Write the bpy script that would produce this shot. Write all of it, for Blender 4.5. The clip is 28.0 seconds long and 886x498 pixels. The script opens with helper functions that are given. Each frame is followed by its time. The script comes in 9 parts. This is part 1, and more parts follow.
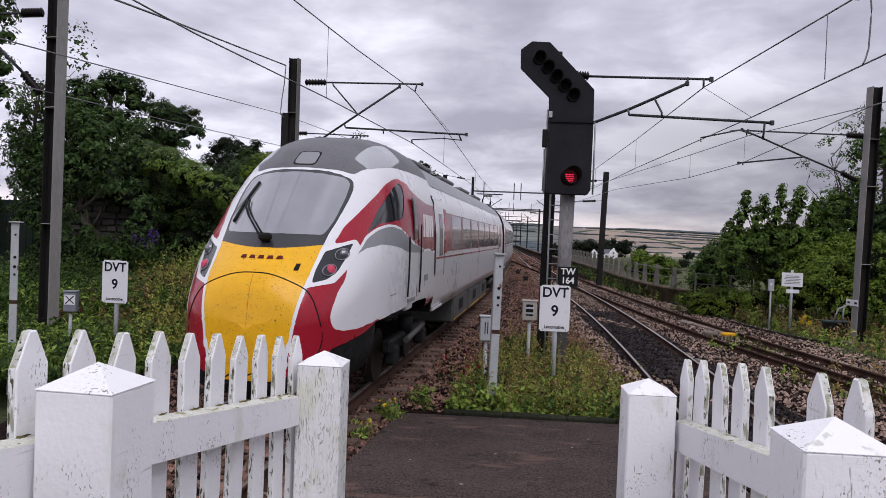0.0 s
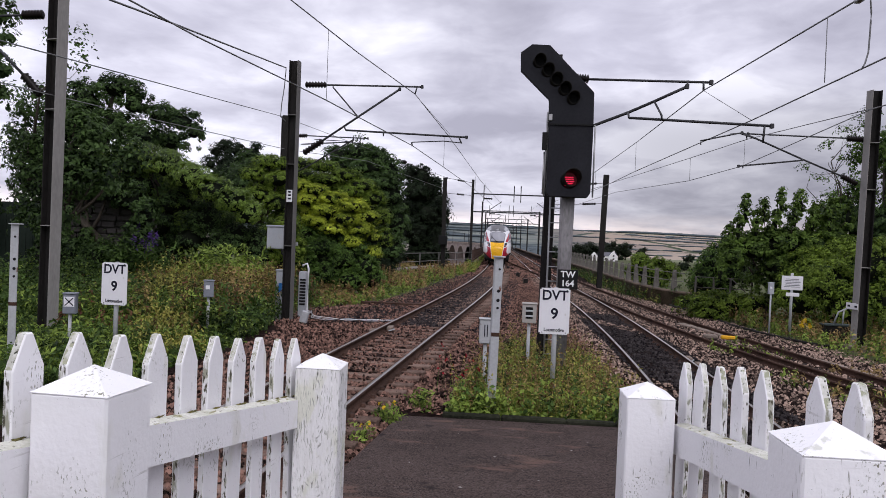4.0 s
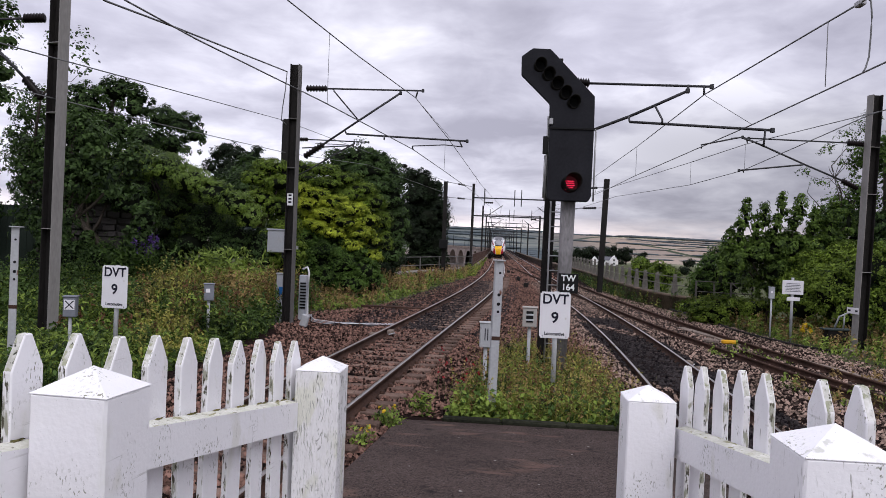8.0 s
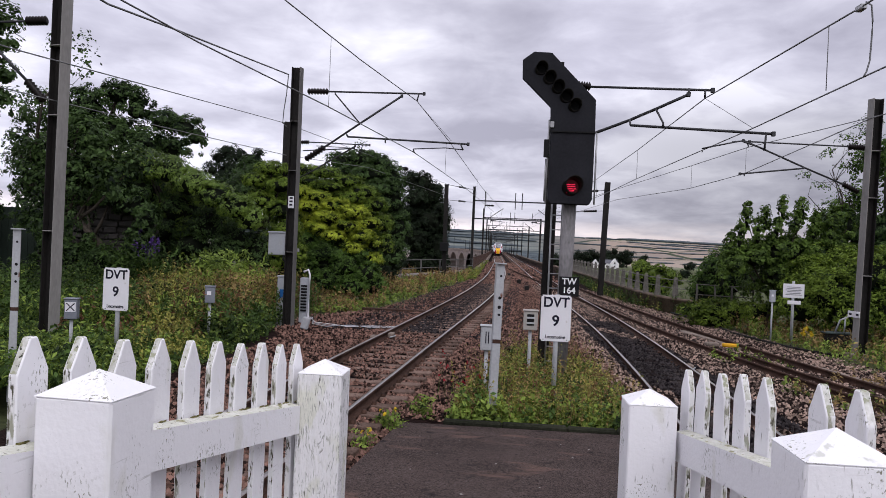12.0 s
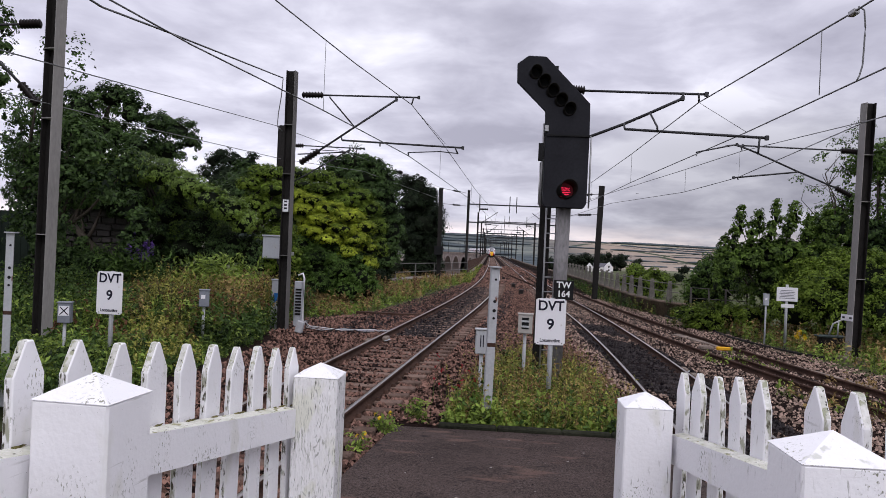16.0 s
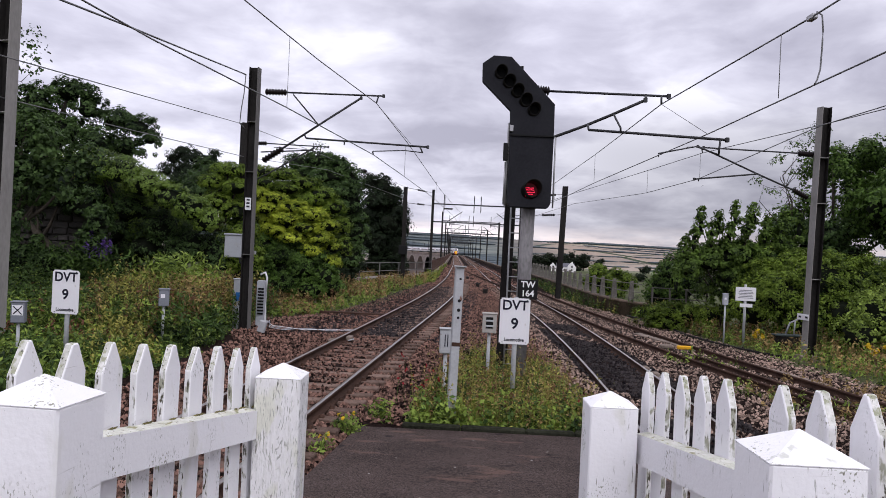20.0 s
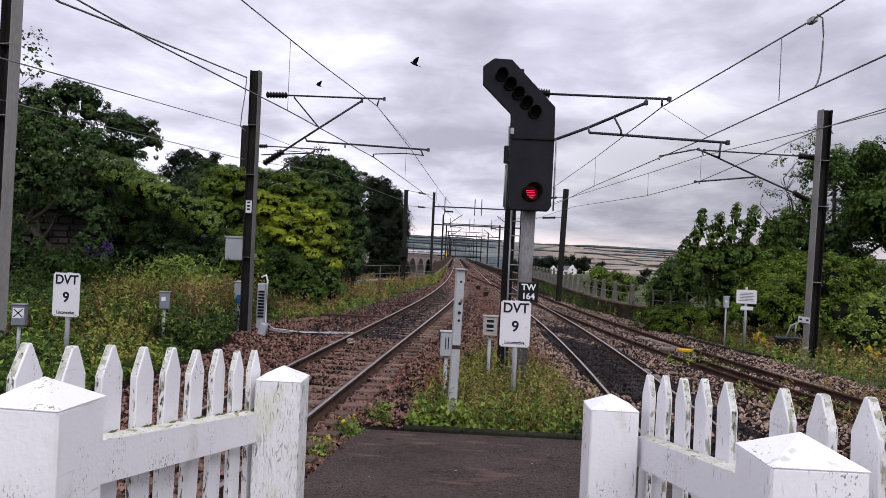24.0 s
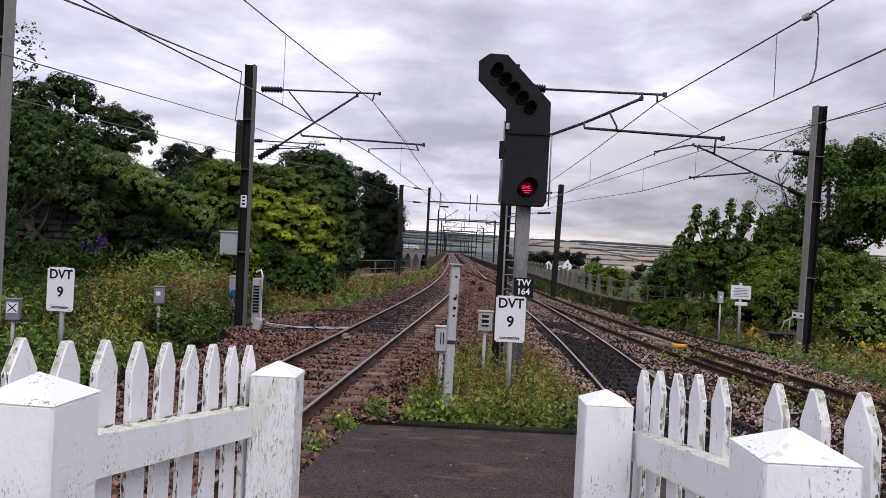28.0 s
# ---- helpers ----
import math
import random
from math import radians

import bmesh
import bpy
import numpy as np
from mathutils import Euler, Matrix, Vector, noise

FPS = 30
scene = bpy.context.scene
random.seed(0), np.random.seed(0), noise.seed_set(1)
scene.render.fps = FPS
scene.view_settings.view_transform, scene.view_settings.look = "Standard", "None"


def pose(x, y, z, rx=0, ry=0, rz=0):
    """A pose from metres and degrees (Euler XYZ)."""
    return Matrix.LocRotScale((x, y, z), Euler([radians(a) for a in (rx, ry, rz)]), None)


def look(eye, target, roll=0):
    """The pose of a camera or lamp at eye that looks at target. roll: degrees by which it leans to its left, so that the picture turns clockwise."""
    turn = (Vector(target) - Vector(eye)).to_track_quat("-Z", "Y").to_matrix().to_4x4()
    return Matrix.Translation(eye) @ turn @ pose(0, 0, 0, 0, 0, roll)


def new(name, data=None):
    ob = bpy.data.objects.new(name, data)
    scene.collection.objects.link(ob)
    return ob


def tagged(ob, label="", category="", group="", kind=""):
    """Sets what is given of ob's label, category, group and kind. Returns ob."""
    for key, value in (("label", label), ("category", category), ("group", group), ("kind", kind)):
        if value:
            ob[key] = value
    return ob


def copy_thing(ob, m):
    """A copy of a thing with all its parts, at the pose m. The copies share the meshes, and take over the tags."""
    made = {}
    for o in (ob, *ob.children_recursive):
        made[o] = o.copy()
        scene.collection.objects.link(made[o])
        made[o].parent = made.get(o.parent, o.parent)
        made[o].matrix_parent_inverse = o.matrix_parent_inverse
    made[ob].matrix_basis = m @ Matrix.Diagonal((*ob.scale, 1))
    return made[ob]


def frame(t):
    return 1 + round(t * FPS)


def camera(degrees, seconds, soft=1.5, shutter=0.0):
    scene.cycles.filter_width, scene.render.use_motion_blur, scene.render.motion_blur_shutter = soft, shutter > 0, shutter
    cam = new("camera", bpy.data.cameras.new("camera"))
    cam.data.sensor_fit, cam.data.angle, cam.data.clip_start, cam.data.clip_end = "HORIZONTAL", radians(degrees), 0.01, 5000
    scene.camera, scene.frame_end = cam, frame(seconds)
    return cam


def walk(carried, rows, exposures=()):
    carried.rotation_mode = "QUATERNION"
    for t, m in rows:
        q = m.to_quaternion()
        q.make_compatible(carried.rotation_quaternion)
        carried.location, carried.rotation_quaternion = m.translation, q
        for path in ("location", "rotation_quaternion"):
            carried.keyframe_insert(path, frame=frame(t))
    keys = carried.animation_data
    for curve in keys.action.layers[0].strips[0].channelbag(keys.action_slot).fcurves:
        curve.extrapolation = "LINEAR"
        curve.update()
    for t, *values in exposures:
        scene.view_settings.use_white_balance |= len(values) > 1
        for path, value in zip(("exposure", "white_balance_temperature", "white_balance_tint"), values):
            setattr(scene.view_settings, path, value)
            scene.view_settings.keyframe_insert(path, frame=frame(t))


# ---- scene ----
cam = camera(59.5, 28.0, soft=0.5)
PATH = [
    (0, (0.014, -0.04, 2.558), (-0.121, 1.955, 2.523), 2.2),
    (0.5, (0.018, -0.041, 2.562), (-0.116, 1.954, 2.528), 2.2),
    (1, (0.025, -0.043, 2.561), (-0.109, 1.953, 2.528), 2.3),
    (1.5, (0.027, -0.043, 2.56), (-0.107, 1.952, 2.528), 2.3),
    (2, (0.025, -0.039, 2.559), (-0.11, 1.956, 2.527), 2.3),
    (2.5, (0.023, -0.039, 2.561), (-0.112, 1.956, 2.531), 2.3),
    (3, (0.02, -0.043, 2.559), (-0.115, 1.953, 2.53), 2.3),
    (3.5, (0.019, -0.036, 2.559), (-0.116, 1.959, 2.53), 2.3),
    (5.5, (0.023, -0.032, 2.555), (-0.114, 1.963, 2.532), 2.3),
    (6, (0.021, -0.033, 2.555), (-0.116, 1.963, 2.533), 2.3),
    (6.5, (0.021, -0.028, 2.555), (-0.116, 1.967, 2.534), 2.3),
    (7, (0.024, -0.028, 2.553), (-0.114, 1.967, 2.533), 2.3),
    (7.5, (0.02, -0.029, 2.553), (-0.116, 1.966, 2.534), 2.3),
    (8, (0.019, -0.029, 2.552), (-0.118, 1.966, 2.534), 2.4),
    (8.5, (0.02, -0.031, 2.554), (-0.118, 1.964, 2.537), 2.4),
    (9, (0.02, -0.031, 2.554), (-0.118, 1.965, 2.537), 2.4),
    (9.5, (0.018, -0.031, 2.553), (-0.12, 1.964, 2.537), 2.4),
    (10, (0.018, -0.036, 2.554), (-0.121, 1.959, 2.54), 2.4),
    (10.5, (0.016, -0.032, 2.552), (-0.122, 1.963, 2.539), 2.4),
    (11, (0.016, -0.033, 2.554), (-0.123, 1.962, 2.542), 2.4),
    (11.5, (0.013, -0.039, 2.555), (-0.126, 1.956, 2.544), 2.5),
    (12, (0.014, -0.041, 2.556), (-0.125, 1.954, 2.545), 2.5),
    (12.5, (0.013, -0.042, 2.555), (-0.125, 1.953, 2.545), 2.5),
    (14.5, (0.011, -0.042, 2.557), (-0.114, 1.954, 2.553), 2.5),
    (15, (0.011, -0.042, 2.554), (-0.114, 1.954, 2.551), 2.5),
    (15.5, (0.01, -0.045, 2.556), (-0.116, 1.951, 2.553), 2.5),
    (16, (0.007, -0.043, 2.554), (-0.118, 1.953, 2.553), 2.5),
    (16.5, (0.006, -0.041, 2.556), (-0.12, 1.955, 2.555), 2.6),
    (17, (0.007, -0.047, 2.555), (-0.109, 1.95, 2.556), 2.6),
    (17.5, (0.006, -0.049, 2.557), (-0.11, 1.947, 2.559), 2.6),
    (18, (0.005, -0.043, 2.555), (-0.111, 1.953, 2.558), 2.6),
    (18.5, (0.0, -0.022, 2.553), (-0.095, 1.975, 2.558), 2.6),
    (19, (0.0, -0.008, 2.55), (-0.055, 1.991, 2.558), 2.6),
    (19.5, (0.0, -0.005, 2.55), (-0.041, 1.995, 2.551), 2.7),
    (20, (0.0, -0.003, 2.549), (-0.033, 1.997, 2.551), 2.7),
    (20.5, (0.001, -0.003, 2.55), (-0.033, 1.997, 2.553), 2.7),
    (21, (0.001, -0.003, 2.55), (-0.033, 1.997, 2.553), 2.7),
    (21.5, (0.001, -0.004, 2.549), (-0.033, 1.996, 2.554), 2.7),
    (23.5, (0.001, -0.001, 2.55), (-0.034, 1.998, 2.558), 2.7),
    (24, (0.001, -0.002, 2.549), (-0.034, 1.998, 2.558), 2.7),
    (24.5, (0.001, -0.001, 2.549), (-0.034, 1.999, 2.555), 2.7),
    (25, (0.001, -0.001, 2.549), (-0.034, 1.999, 2.55), 2.7),
    (25.5, (0.001, -0.001, 2.55), (-0.034, 1.999, 2.551), 2.7),
    (26, (0.0, -0.001, 2.55), (-0.024, 1.999, 2.553), 2.8),
    (26.5, (0.0, -0.001, 2.55), (-0.022, 1.999, 2.553), 2.8),
    (27, (0.0, -0.001, 2.549), (-0.022, 1.999, 2.547), 2.8),
    (27.5, (0.0, 0.0, 2.549), (-0.022, 2.0, 2.546), 2.8),
    (28, (0.0, -0.003, 2.55), (-0.022, 1.997, 2.547), 2.8),
]
walk(cam, [(t, look(eye, target, roll)) for t, eye, target, roll in PATH], [(0.0, -0.05, 6250, 14.0), (1.0, 0.05, 6250, 14.0), (10.0, 0.07, 6250, 14.0), (15.0, 0.03, 6250, 14.0), (18.3, 0.03, 6250, 14.0), (19.0, 0.12, 6250, 14.0), (20.5, 0.15, 6250, 14.0), (28.0, 0.15, 6250, 14.0)])

# ---- world and light ----
world = bpy.data.worlds.new("overcast_sky")
scene.world = world
world.use_nodes = True
wn, wl = world.node_tree.nodes, world.node_tree.links
wn.clear()


def wnode(kind, **values):
    n = wn.new(kind)
    for key, value in values.items():
        n.inputs[key].default_value = value
    return n


sky = wnode("ShaderNodeTexSky")
sky.sky_type, sky.sun_disc = "NISHITA", False
sky.sun_elevation, sky.sun_rotation = radians(51), radians(157)
coord = wnode("ShaderNodeTexCoord")
sep = wnode("ShaderNodeSeparateXYZ")
wl.new(coord.outputs["Generated"], sep.inputs[0])
# clouds lie on a flat layer overhead: the direction is divided by its height
lift = wnode("ShaderNodeMath")
lift.operation = "MAXIMUM"
wl.new(sep.outputs["Z"], lift.inputs[0])
lift.inputs[1].default_value = 0.0
lift2 = wnode("ShaderNodeMath")
lift2.operation = "ADD"
wl.new(lift.outputs[0], lift2.inputs[0])
lift2.inputs[1].default_value = 0.22
layer = wnode("ShaderNodeVectorMath")
layer.operation = "DIVIDE"
wl.new(coord.outputs["Generated"], layer.inputs[0])
wl.new(lift2.outputs[0], layer.inputs[1])
place_sky = wnode("ShaderNodeMapping")
place_sky.inputs["Location"].default_value = (3.1, 1.7, 0.0)
place_sky.inputs["Scale"].default_value = (1.0, 1.0, 1.0)
wl.new(layer.outputs[0], place_sky.inputs[0])
big = wnode("ShaderNodeTexNoise", Scale=1.5, Detail=5.0, Roughness=0.5, Distortion=0.25)
small = wnode("ShaderNodeTexNoise", Scale=4.2, Detail=7.0, Roughness=0.56, Distortion=0.35)
for n in (big, small):
    wl.new(place_sky.outputs[0], n.inputs["Vector"])
both = wnode("ShaderNodeMath")
both.operation = "MULTIPLY_ADD"
wl.new(small.outputs["Fac"], both.inputs[0])
both.inputs[1].default_value = 0.48
wl.new(big.outputs["Fac"], both.inputs[2])
ramp = wn.new("ShaderNodeValToRGB")
wl.new(both.outputs[0], ramp.inputs[0])
stops = ((0.52, (0.42, 0.41, 0.48)), (0.65, (0.535, 0.525, 0.60)), (0.74, (0.645, 0.635, 0.71)), (0.81, (0.745, 0.735, 0.805)), (0.90, (0.90, 0.89, 0.95)))
while len(ramp.color_ramp.elements) < len(stops):
    ramp.color_ramp.elements.new(0.5)
for e, (at, colour) in zip(ramp.color_ramp.elements, stops):
    e.position, e.color = at, (*colour, 1)
# the cloud sheet breaks up towards the skyline, where paler, warmer air shows under it
low = wnode("ShaderNodeMapRange")
low.inputs[1].default_value, low.inputs[2].default_value = 0.042, 0.018
wl.new(sep.outputs["Z"], low.inputs[0])
torn = wnode("ShaderNodeTexNoise", Scale=9.0, Detail=5.0, Roughness=0.6)
flat = wnode("ShaderNodeMapping")
flat.inputs["Scale"].default_value = (1.0, 1.0, 6.0)
wl.new(coord.outputs["Generated"], flat.inputs[0])
wl.new(flat.outputs[0], torn.inputs["Vector"])
rift = wnode("ShaderNodeMapRange")
rift.inputs[1].default_value, rift.inputs[2].default_value = 0.30, 0.56
wl.new(torn.outputs["Fac"], rift.inputs[0])
pale = wnode("ShaderNodeMath")
pale.operation = "MULTIPLY"
wl.new(low.outputs[0], pale.inputs[0])
wl.new(rift.outputs[0], pale.inputs[1])
veil = wn.new("ShaderNodeMix")
veil.data_type = "RGBA"
wl.new(pale.outputs[0], veil.inputs[0])
wl.new(ramp.outputs[0], veil.inputs[6])
veil.inputs[7].default_value = (1.16, 1.03, 0.99, 1)
# the overcast is thinner and paler towards the west
west = wnode("ShaderNodeMapRange")
west.inputs[1].default_value, west.inputs[2].default_value = 0.55, -0.55
west.inputs[3].default_value, west.inputs[4].default_value = 0.84, 1.34
wl.new(sep.outputs["X"], west.inputs[0])
# a darker bank of cloud lies low in the north-east
side = wnode("ShaderNodeMapRange")
side.interpolation_type = "SMOOTHSTEP"
side.inputs[1].default_value, side.inputs[2].default_value = 0.0, 0.22
wl.new(sep.outputs["X"], side.inputs[0])
under = wnode("ShaderNodeMapRange")
under.interpolation_type = "SMOOTHSTEP"
under.inputs[1].default_value, under.inputs[2].default_value = 0.22, 0.12
under.inputs[3].default_value, under.inputs[4].default_value = 0.0, 0.30
wl.new(sep.outputs["Z"], under.inputs[0])
bank = wnode("ShaderNodeMath")
bank.operation = "MULTIPLY"
wl.new(side.outputs[0], bank.inputs[0])
wl.new(under.outputs[0], bank.inputs[1])
thin = wnode("ShaderNodeMath")
thin.operation = "SUBTRACT"
thin.inputs[0].default_value = 1.0
wl.new(bank.outputs[0], thin.inputs[1])
# and the sheet is thinner higher up above it
above = wnode("ShaderNodeMapRange")
above.interpolation_type = "SMOOTHSTEP"
above.inputs[1].default_value, above.inputs[2].default_value = 0.13, 0.24
above.inputs[3].default_value, above.inputs[4].default_value = 0.0, 0.24
wl.new(sep.outputs["Z"], above.inputs[0])
ahead = wnode("ShaderNodeMapRange")
ahead.interpolation_type = "SMOOTHSTEP"
ahead.inputs[1].default_value, ahead.inputs[2].default_value = -0.02, 0.12
wl.new(sep.outputs["X"], ahead.inputs[0])
paler = wnode("ShaderNodeMath")
paler.operation = "MULTIPLY_ADD"
wl.new(above.outputs[0], paler.inputs[0])
wl.new(ahead.outputs[0], paler.inputs[1])
wl.new(thin.outputs[0], paler.inputs[2])
glow = wnode("ShaderNodeMath")
glow.operation = "MULTIPLY"
wl.new(west.outputs[0], glow.inputs[0])
wl.new(paler.outputs[0], glow.inputs[1])
cloud = wnode("ShaderNodeBackground")
wl.new(veil.outputs[2], cloud.inputs[0])
wl.new(glow.outputs[0], cloud.inputs["Strength"])
clear = wnode("ShaderNodeBackground", Strength=0.05)
wl.new(sky.outputs[0], clear.inputs[0])
mixed = wnode("ShaderNodeMixShader", Fac=0.93)
wl.new(clear.outputs[0], mixed.inputs[1])
wl.new(cloud.outputs[0], mixed.inputs[2])
out = wn.new("ShaderNodeOutputWorld")
wl.new(mixed.outputs[0], out.inputs[0])

sun = new("sun", bpy.data.lights.new("sun", "SUN"))
sun.data.energy, sun.data.angle, sun.data.color = 1.75, radians(45), (1.0, 0.985, 0.97)
sun.matrix_world = look((0, 0, 50), (-7.5, 17.5, 50 - 24))
scene.view_settings.exposure = 0.0

# ---- materials ----
MATS = {}


def mat(name, base, dark=None, rough=0.7, metal=0.0, s1=1.5, s2=25.0, bump=0.15, bscale=60.0, amount=0.5, rnd="", stretch=None,
        spots=None, emit=None, spec=0.12, cells=0.0, clear_coat=0.0, hard=1.0, shift=False, figure=None):
    """A node material: base varied to dark at two scales, fine relief, spots=(colour, scale, threshold, stretch[, (patch scale, patch threshold)]),
    shift moves the pattern from piece to piece, figure=(colour, place, scale) shows wood rings through the paint."""
    if name in MATS:
        return MATS[name]
    m = bpy.data.materials.new(name)
    MATS[name] = m
    m.use_nodes = True
    nt = m.node_tree
    N, L = nt.nodes, nt.links
    p = N["Principled BSDF"]
    dark = dark or tuple(c * 0.6 for c in base)
    tc = N.new("ShaderNodeTexCoord")
    vec = tc.outputs["Object"]
    if shift:
        away = N.new("ShaderNodeVectorMath")
        away.operation = "MULTIPLY_ADD"
        L.new(N.new("ShaderNodeObjectInfo").outputs["Random"], away.inputs[0])
        away.inputs[1].default_value = (7.0, 5.0, 3.0)
        L.new(vec, away.inputs[2])
        vec = away.outputs[0]
    plain = vec
    if stretch:
        mp = N.new("ShaderNodeMapping")
        mp.inputs["Scale"].default_value = stretch
        L.new(vec, mp.inputs[0])
        vec = mp.outputs[0]

    def tex(scale, detail=5.0, v=None):
        n = N.new("ShaderNodeTexNoise")
        n.inputs["Scale"].default_value, n.inputs["Detail"].default_value = scale, detail
        L.new(v or vec, n.inputs["Vector"])
        return n.outputs["Fac"]

    def math(op, a, b=None, c=None):
        n = N.new("ShaderNodeMath")
        n.operation = op
        for i, v in enumerate((a, b, c)):
            if v is None:
                continue
            if isinstance(v, (int, float)):
                n.inputs[i].default_value = v
            else:
                L.new(v, n.inputs[i])
        return n.outputs[0]

    def mix(fac, a, b):
        n = N.new("ShaderNodeMix")
        n.data_type = "RGBA"
        for i, v in ((0, fac), (6, a), (7, b)):
            if isinstance(v, (int, float)):
                n.inputs[i].default_value = v
            elif isinstance(v, tuple):
                n.inputs[i].default_value = (*v, 1)
            else:
                L.new(v, n.inputs[i])
        return n.outputs[2]

    f = math("ADD", math("MULTIPLY", tex(s1), 0.55), math("MULTIPLY", tex(s2), 0.45))
    f = math("MULTIPLY_ADD", f, 3.2 * amount, 0.5 - 1.6 * amount)
    if rnd:
        if rnd == "island":
            r = N.new("ShaderNodeNewGeometry").outputs["Random Per Island"]
        else:
            r = N.new("ShaderNodeObjectInfo").outputs["Random"]
        f = math("MULTIPLY_ADD", f, 0.62, math("MULTIPLY_ADD", r, 0.5, -0.06))
    height = tex(bscale, 3.0)
    if cells:
        vo = N.new("ShaderNodeTexVoronoi")
        vo.inputs["Scale"].default_value = cells
        L.new(vec, vo.inputs["Vector"])
        sepc = N.new("ShaderNodeSeparateColor")
        L.new(vo.outputs["Color"], sepc.inputs[0])
        f = math("MULTIPLY_ADD", f, 0.35, math("MULTIPLY", sepc.outputs[0], 0.75))
        height = math("MULTIPLY_ADD", height, 0.15, math("SUBTRACT", 1.0, vo.outputs["Distance"]))
    if hard != 1.0:
        f = math("MULTIPLY_ADD", f, hard, 0.46 - 0.5 * hard)
    f = math("MINIMUM", math("MAXIMUM", f, 0.0), 1.0)
    colour = mix(f, dark, base)
    for spot in spots or ():
        sc, ss, thr, st = spot[:4]
        mp = N.new("ShaderNodeMapping")
        mp.inputs["Scale"].default_value = st
        L.new(plain, mp.inputs[0])
        k = math("MULTIPLY", math("SUBTRACT", tex(ss, 6.0, mp.outputs[0]), thr), 14.0)
        k = math("MINIMUM", math("MAXIMUM", k, 0.0), 1.0)
        if len(spot) > 4:
            where = math("MULTIPLY", math("SUBTRACT", tex(spot[4][0], 3.0, plain), spot[4][1]), 9.0)
            k = math("MULTIPLY", k, math("MINIMUM", math("MAXIMUM", where, 0.0), 1.0))
        colour = mix(k, colour, sc)
    if figure:
        fc, at, fs = figure
        mp = N.new("ShaderNodeMapping")
        mp.inputs["Location"].default_value, mp.inputs["Scale"].default_value = at, (1.0, 0.4, 0.24)
        L.new(plain, mp.inputs[0])
        rings = N.new("ShaderNodeTexWave")
        rings.wave_type = "RINGS"
        rings.rings_direction = "Y"
        for key, value in (("Scale", fs), ("Distortion", 2.2), ("Detail", 3.0), ("Detail Scale", 2.0)):
            rings.inputs[key].default_value = value
        L.new(mp.outputs[0], rings.inputs["Vector"])
        k = math("MULTIPLY", math("SUBTRACT", rings.outputs["Fac"], 0.80), 7.0)
        broken = math("MULTIPLY", math("SUBTRACT", tex(26.0, 5.0, plain), 0.53), 7.0)
        k = math("MULTIPLY", math("MINIMUM", math("MAXIMUM", k, 0.0), 1.0), math("MINIMUM", math("MAXIMUM", broken, 0.0), 1.0))
        colour = mix(k, colour, fc)
    L.new(colour, p.inputs["Base Color"])
    rr = math("MULTIPLY_ADD", f, -0.12, min(1.0, rough + 0.06))
    L.new(rr, p.inputs["Roughness"])
    p.inputs["Metallic"].default_value = metal
    p.inputs["Specular IOR Level"].default_value = spec
    if clear_coat:
        p.inputs["Coat Weight"].default_value, p.inputs["Coat Roughness"].default_value = clear_coat, 0.15
    if bump:
        b = N.new("ShaderNodeBump")
        b.inputs["Strength"].default_value, b.inputs["Distance"].default_value = bump, 0.02
        L.new(height, b.inputs["Height"])
        L.new(b.outputs[0], p.inputs["Normal"])
    if emit:
        p.inputs["Emission Color"].default_value, p.inputs["Emission Strength"].default_value = (*emit[0], 1), emit[1]
    return m


pits = ((0.22, 0.22, 0.17), 150.0, 0.575, (1.0, 1.0, 0.55), (6.0, 0.55))
hairlines = ((0.55, 0.54, 0.53), 1.0, 0.665, (5.0, 5.0, 110.0), (3.0, 0.47))
cracks = ((0.24, 0.23, 0.20), 105.0, 0.64, (1.0, 1.0, 0.14), (4.0, 0.52))
fleck = ((0.22, 0.22, 0.19), 210.0, 0.70, (1.0, 1.0, 0.8))
WHITE = mat("white_paint_wood", (0.86, 0.85, 0.87), (0.80, 0.79, 0.80), rough=0.5, bump=0.10, bscale=70, s1=2.5, s2=30, amount=0.4, shift=True,
            spots=(((0.74, 0.73, 0.70), 4.0, 0.60, (1.5, 1.5, 0.7)), hairlines, pits, cracks, fleck))
WHITE_WORN = mat("blistered_white_paint", (0.84, 0.83, 0.84), (0.72, 0.71, 0.70), rough=0.6, bump=0.5, bscale=55, s1=5, s2=40, stretch=(1, 1, 0.3), amount=0.6,
                 spots=(((0.70, 0.70, 0.62), 6.0, 0.60, (1.5, 1.5, 0.6)), hairlines, ((0.44, 0.44, 0.40), 150.0, 0.56, (1.0, 1.0, 0.16), (7.0, 0.42)),
                        ((0.17, 0.17, 0.14), 170.0, 0.59, (1.0, 1.0, 0.12), (9.0, 0.49)), ((0.34, 0.37, 0.18), 15.0, 0.66, (1.2, 1.2, 0.5), (3.0, 0.5))),
                 figure=((0.30, 0.30, 0.28), (0.735, 0.0, -0.445), 30.0))
WHITE_TOP = mat("white_paint_cap", (0.86, 0.85, 0.87), (0.78, 0.77, 0.78), rough=0.5, bump=0.15, bscale=80, amount=0.4,
                spots=(((0.58, 0.58, 0.54), 30.0, 0.60, (1, 1, 1), (5.0, 0.50)), ((0.22, 0.22, 0.16), 120.0, 0.57, (1, 1, 1), (8.0, 0.52)), ((0.16, 0.16, 0.13), 170.0, 0.69, (1, 1, 1))))
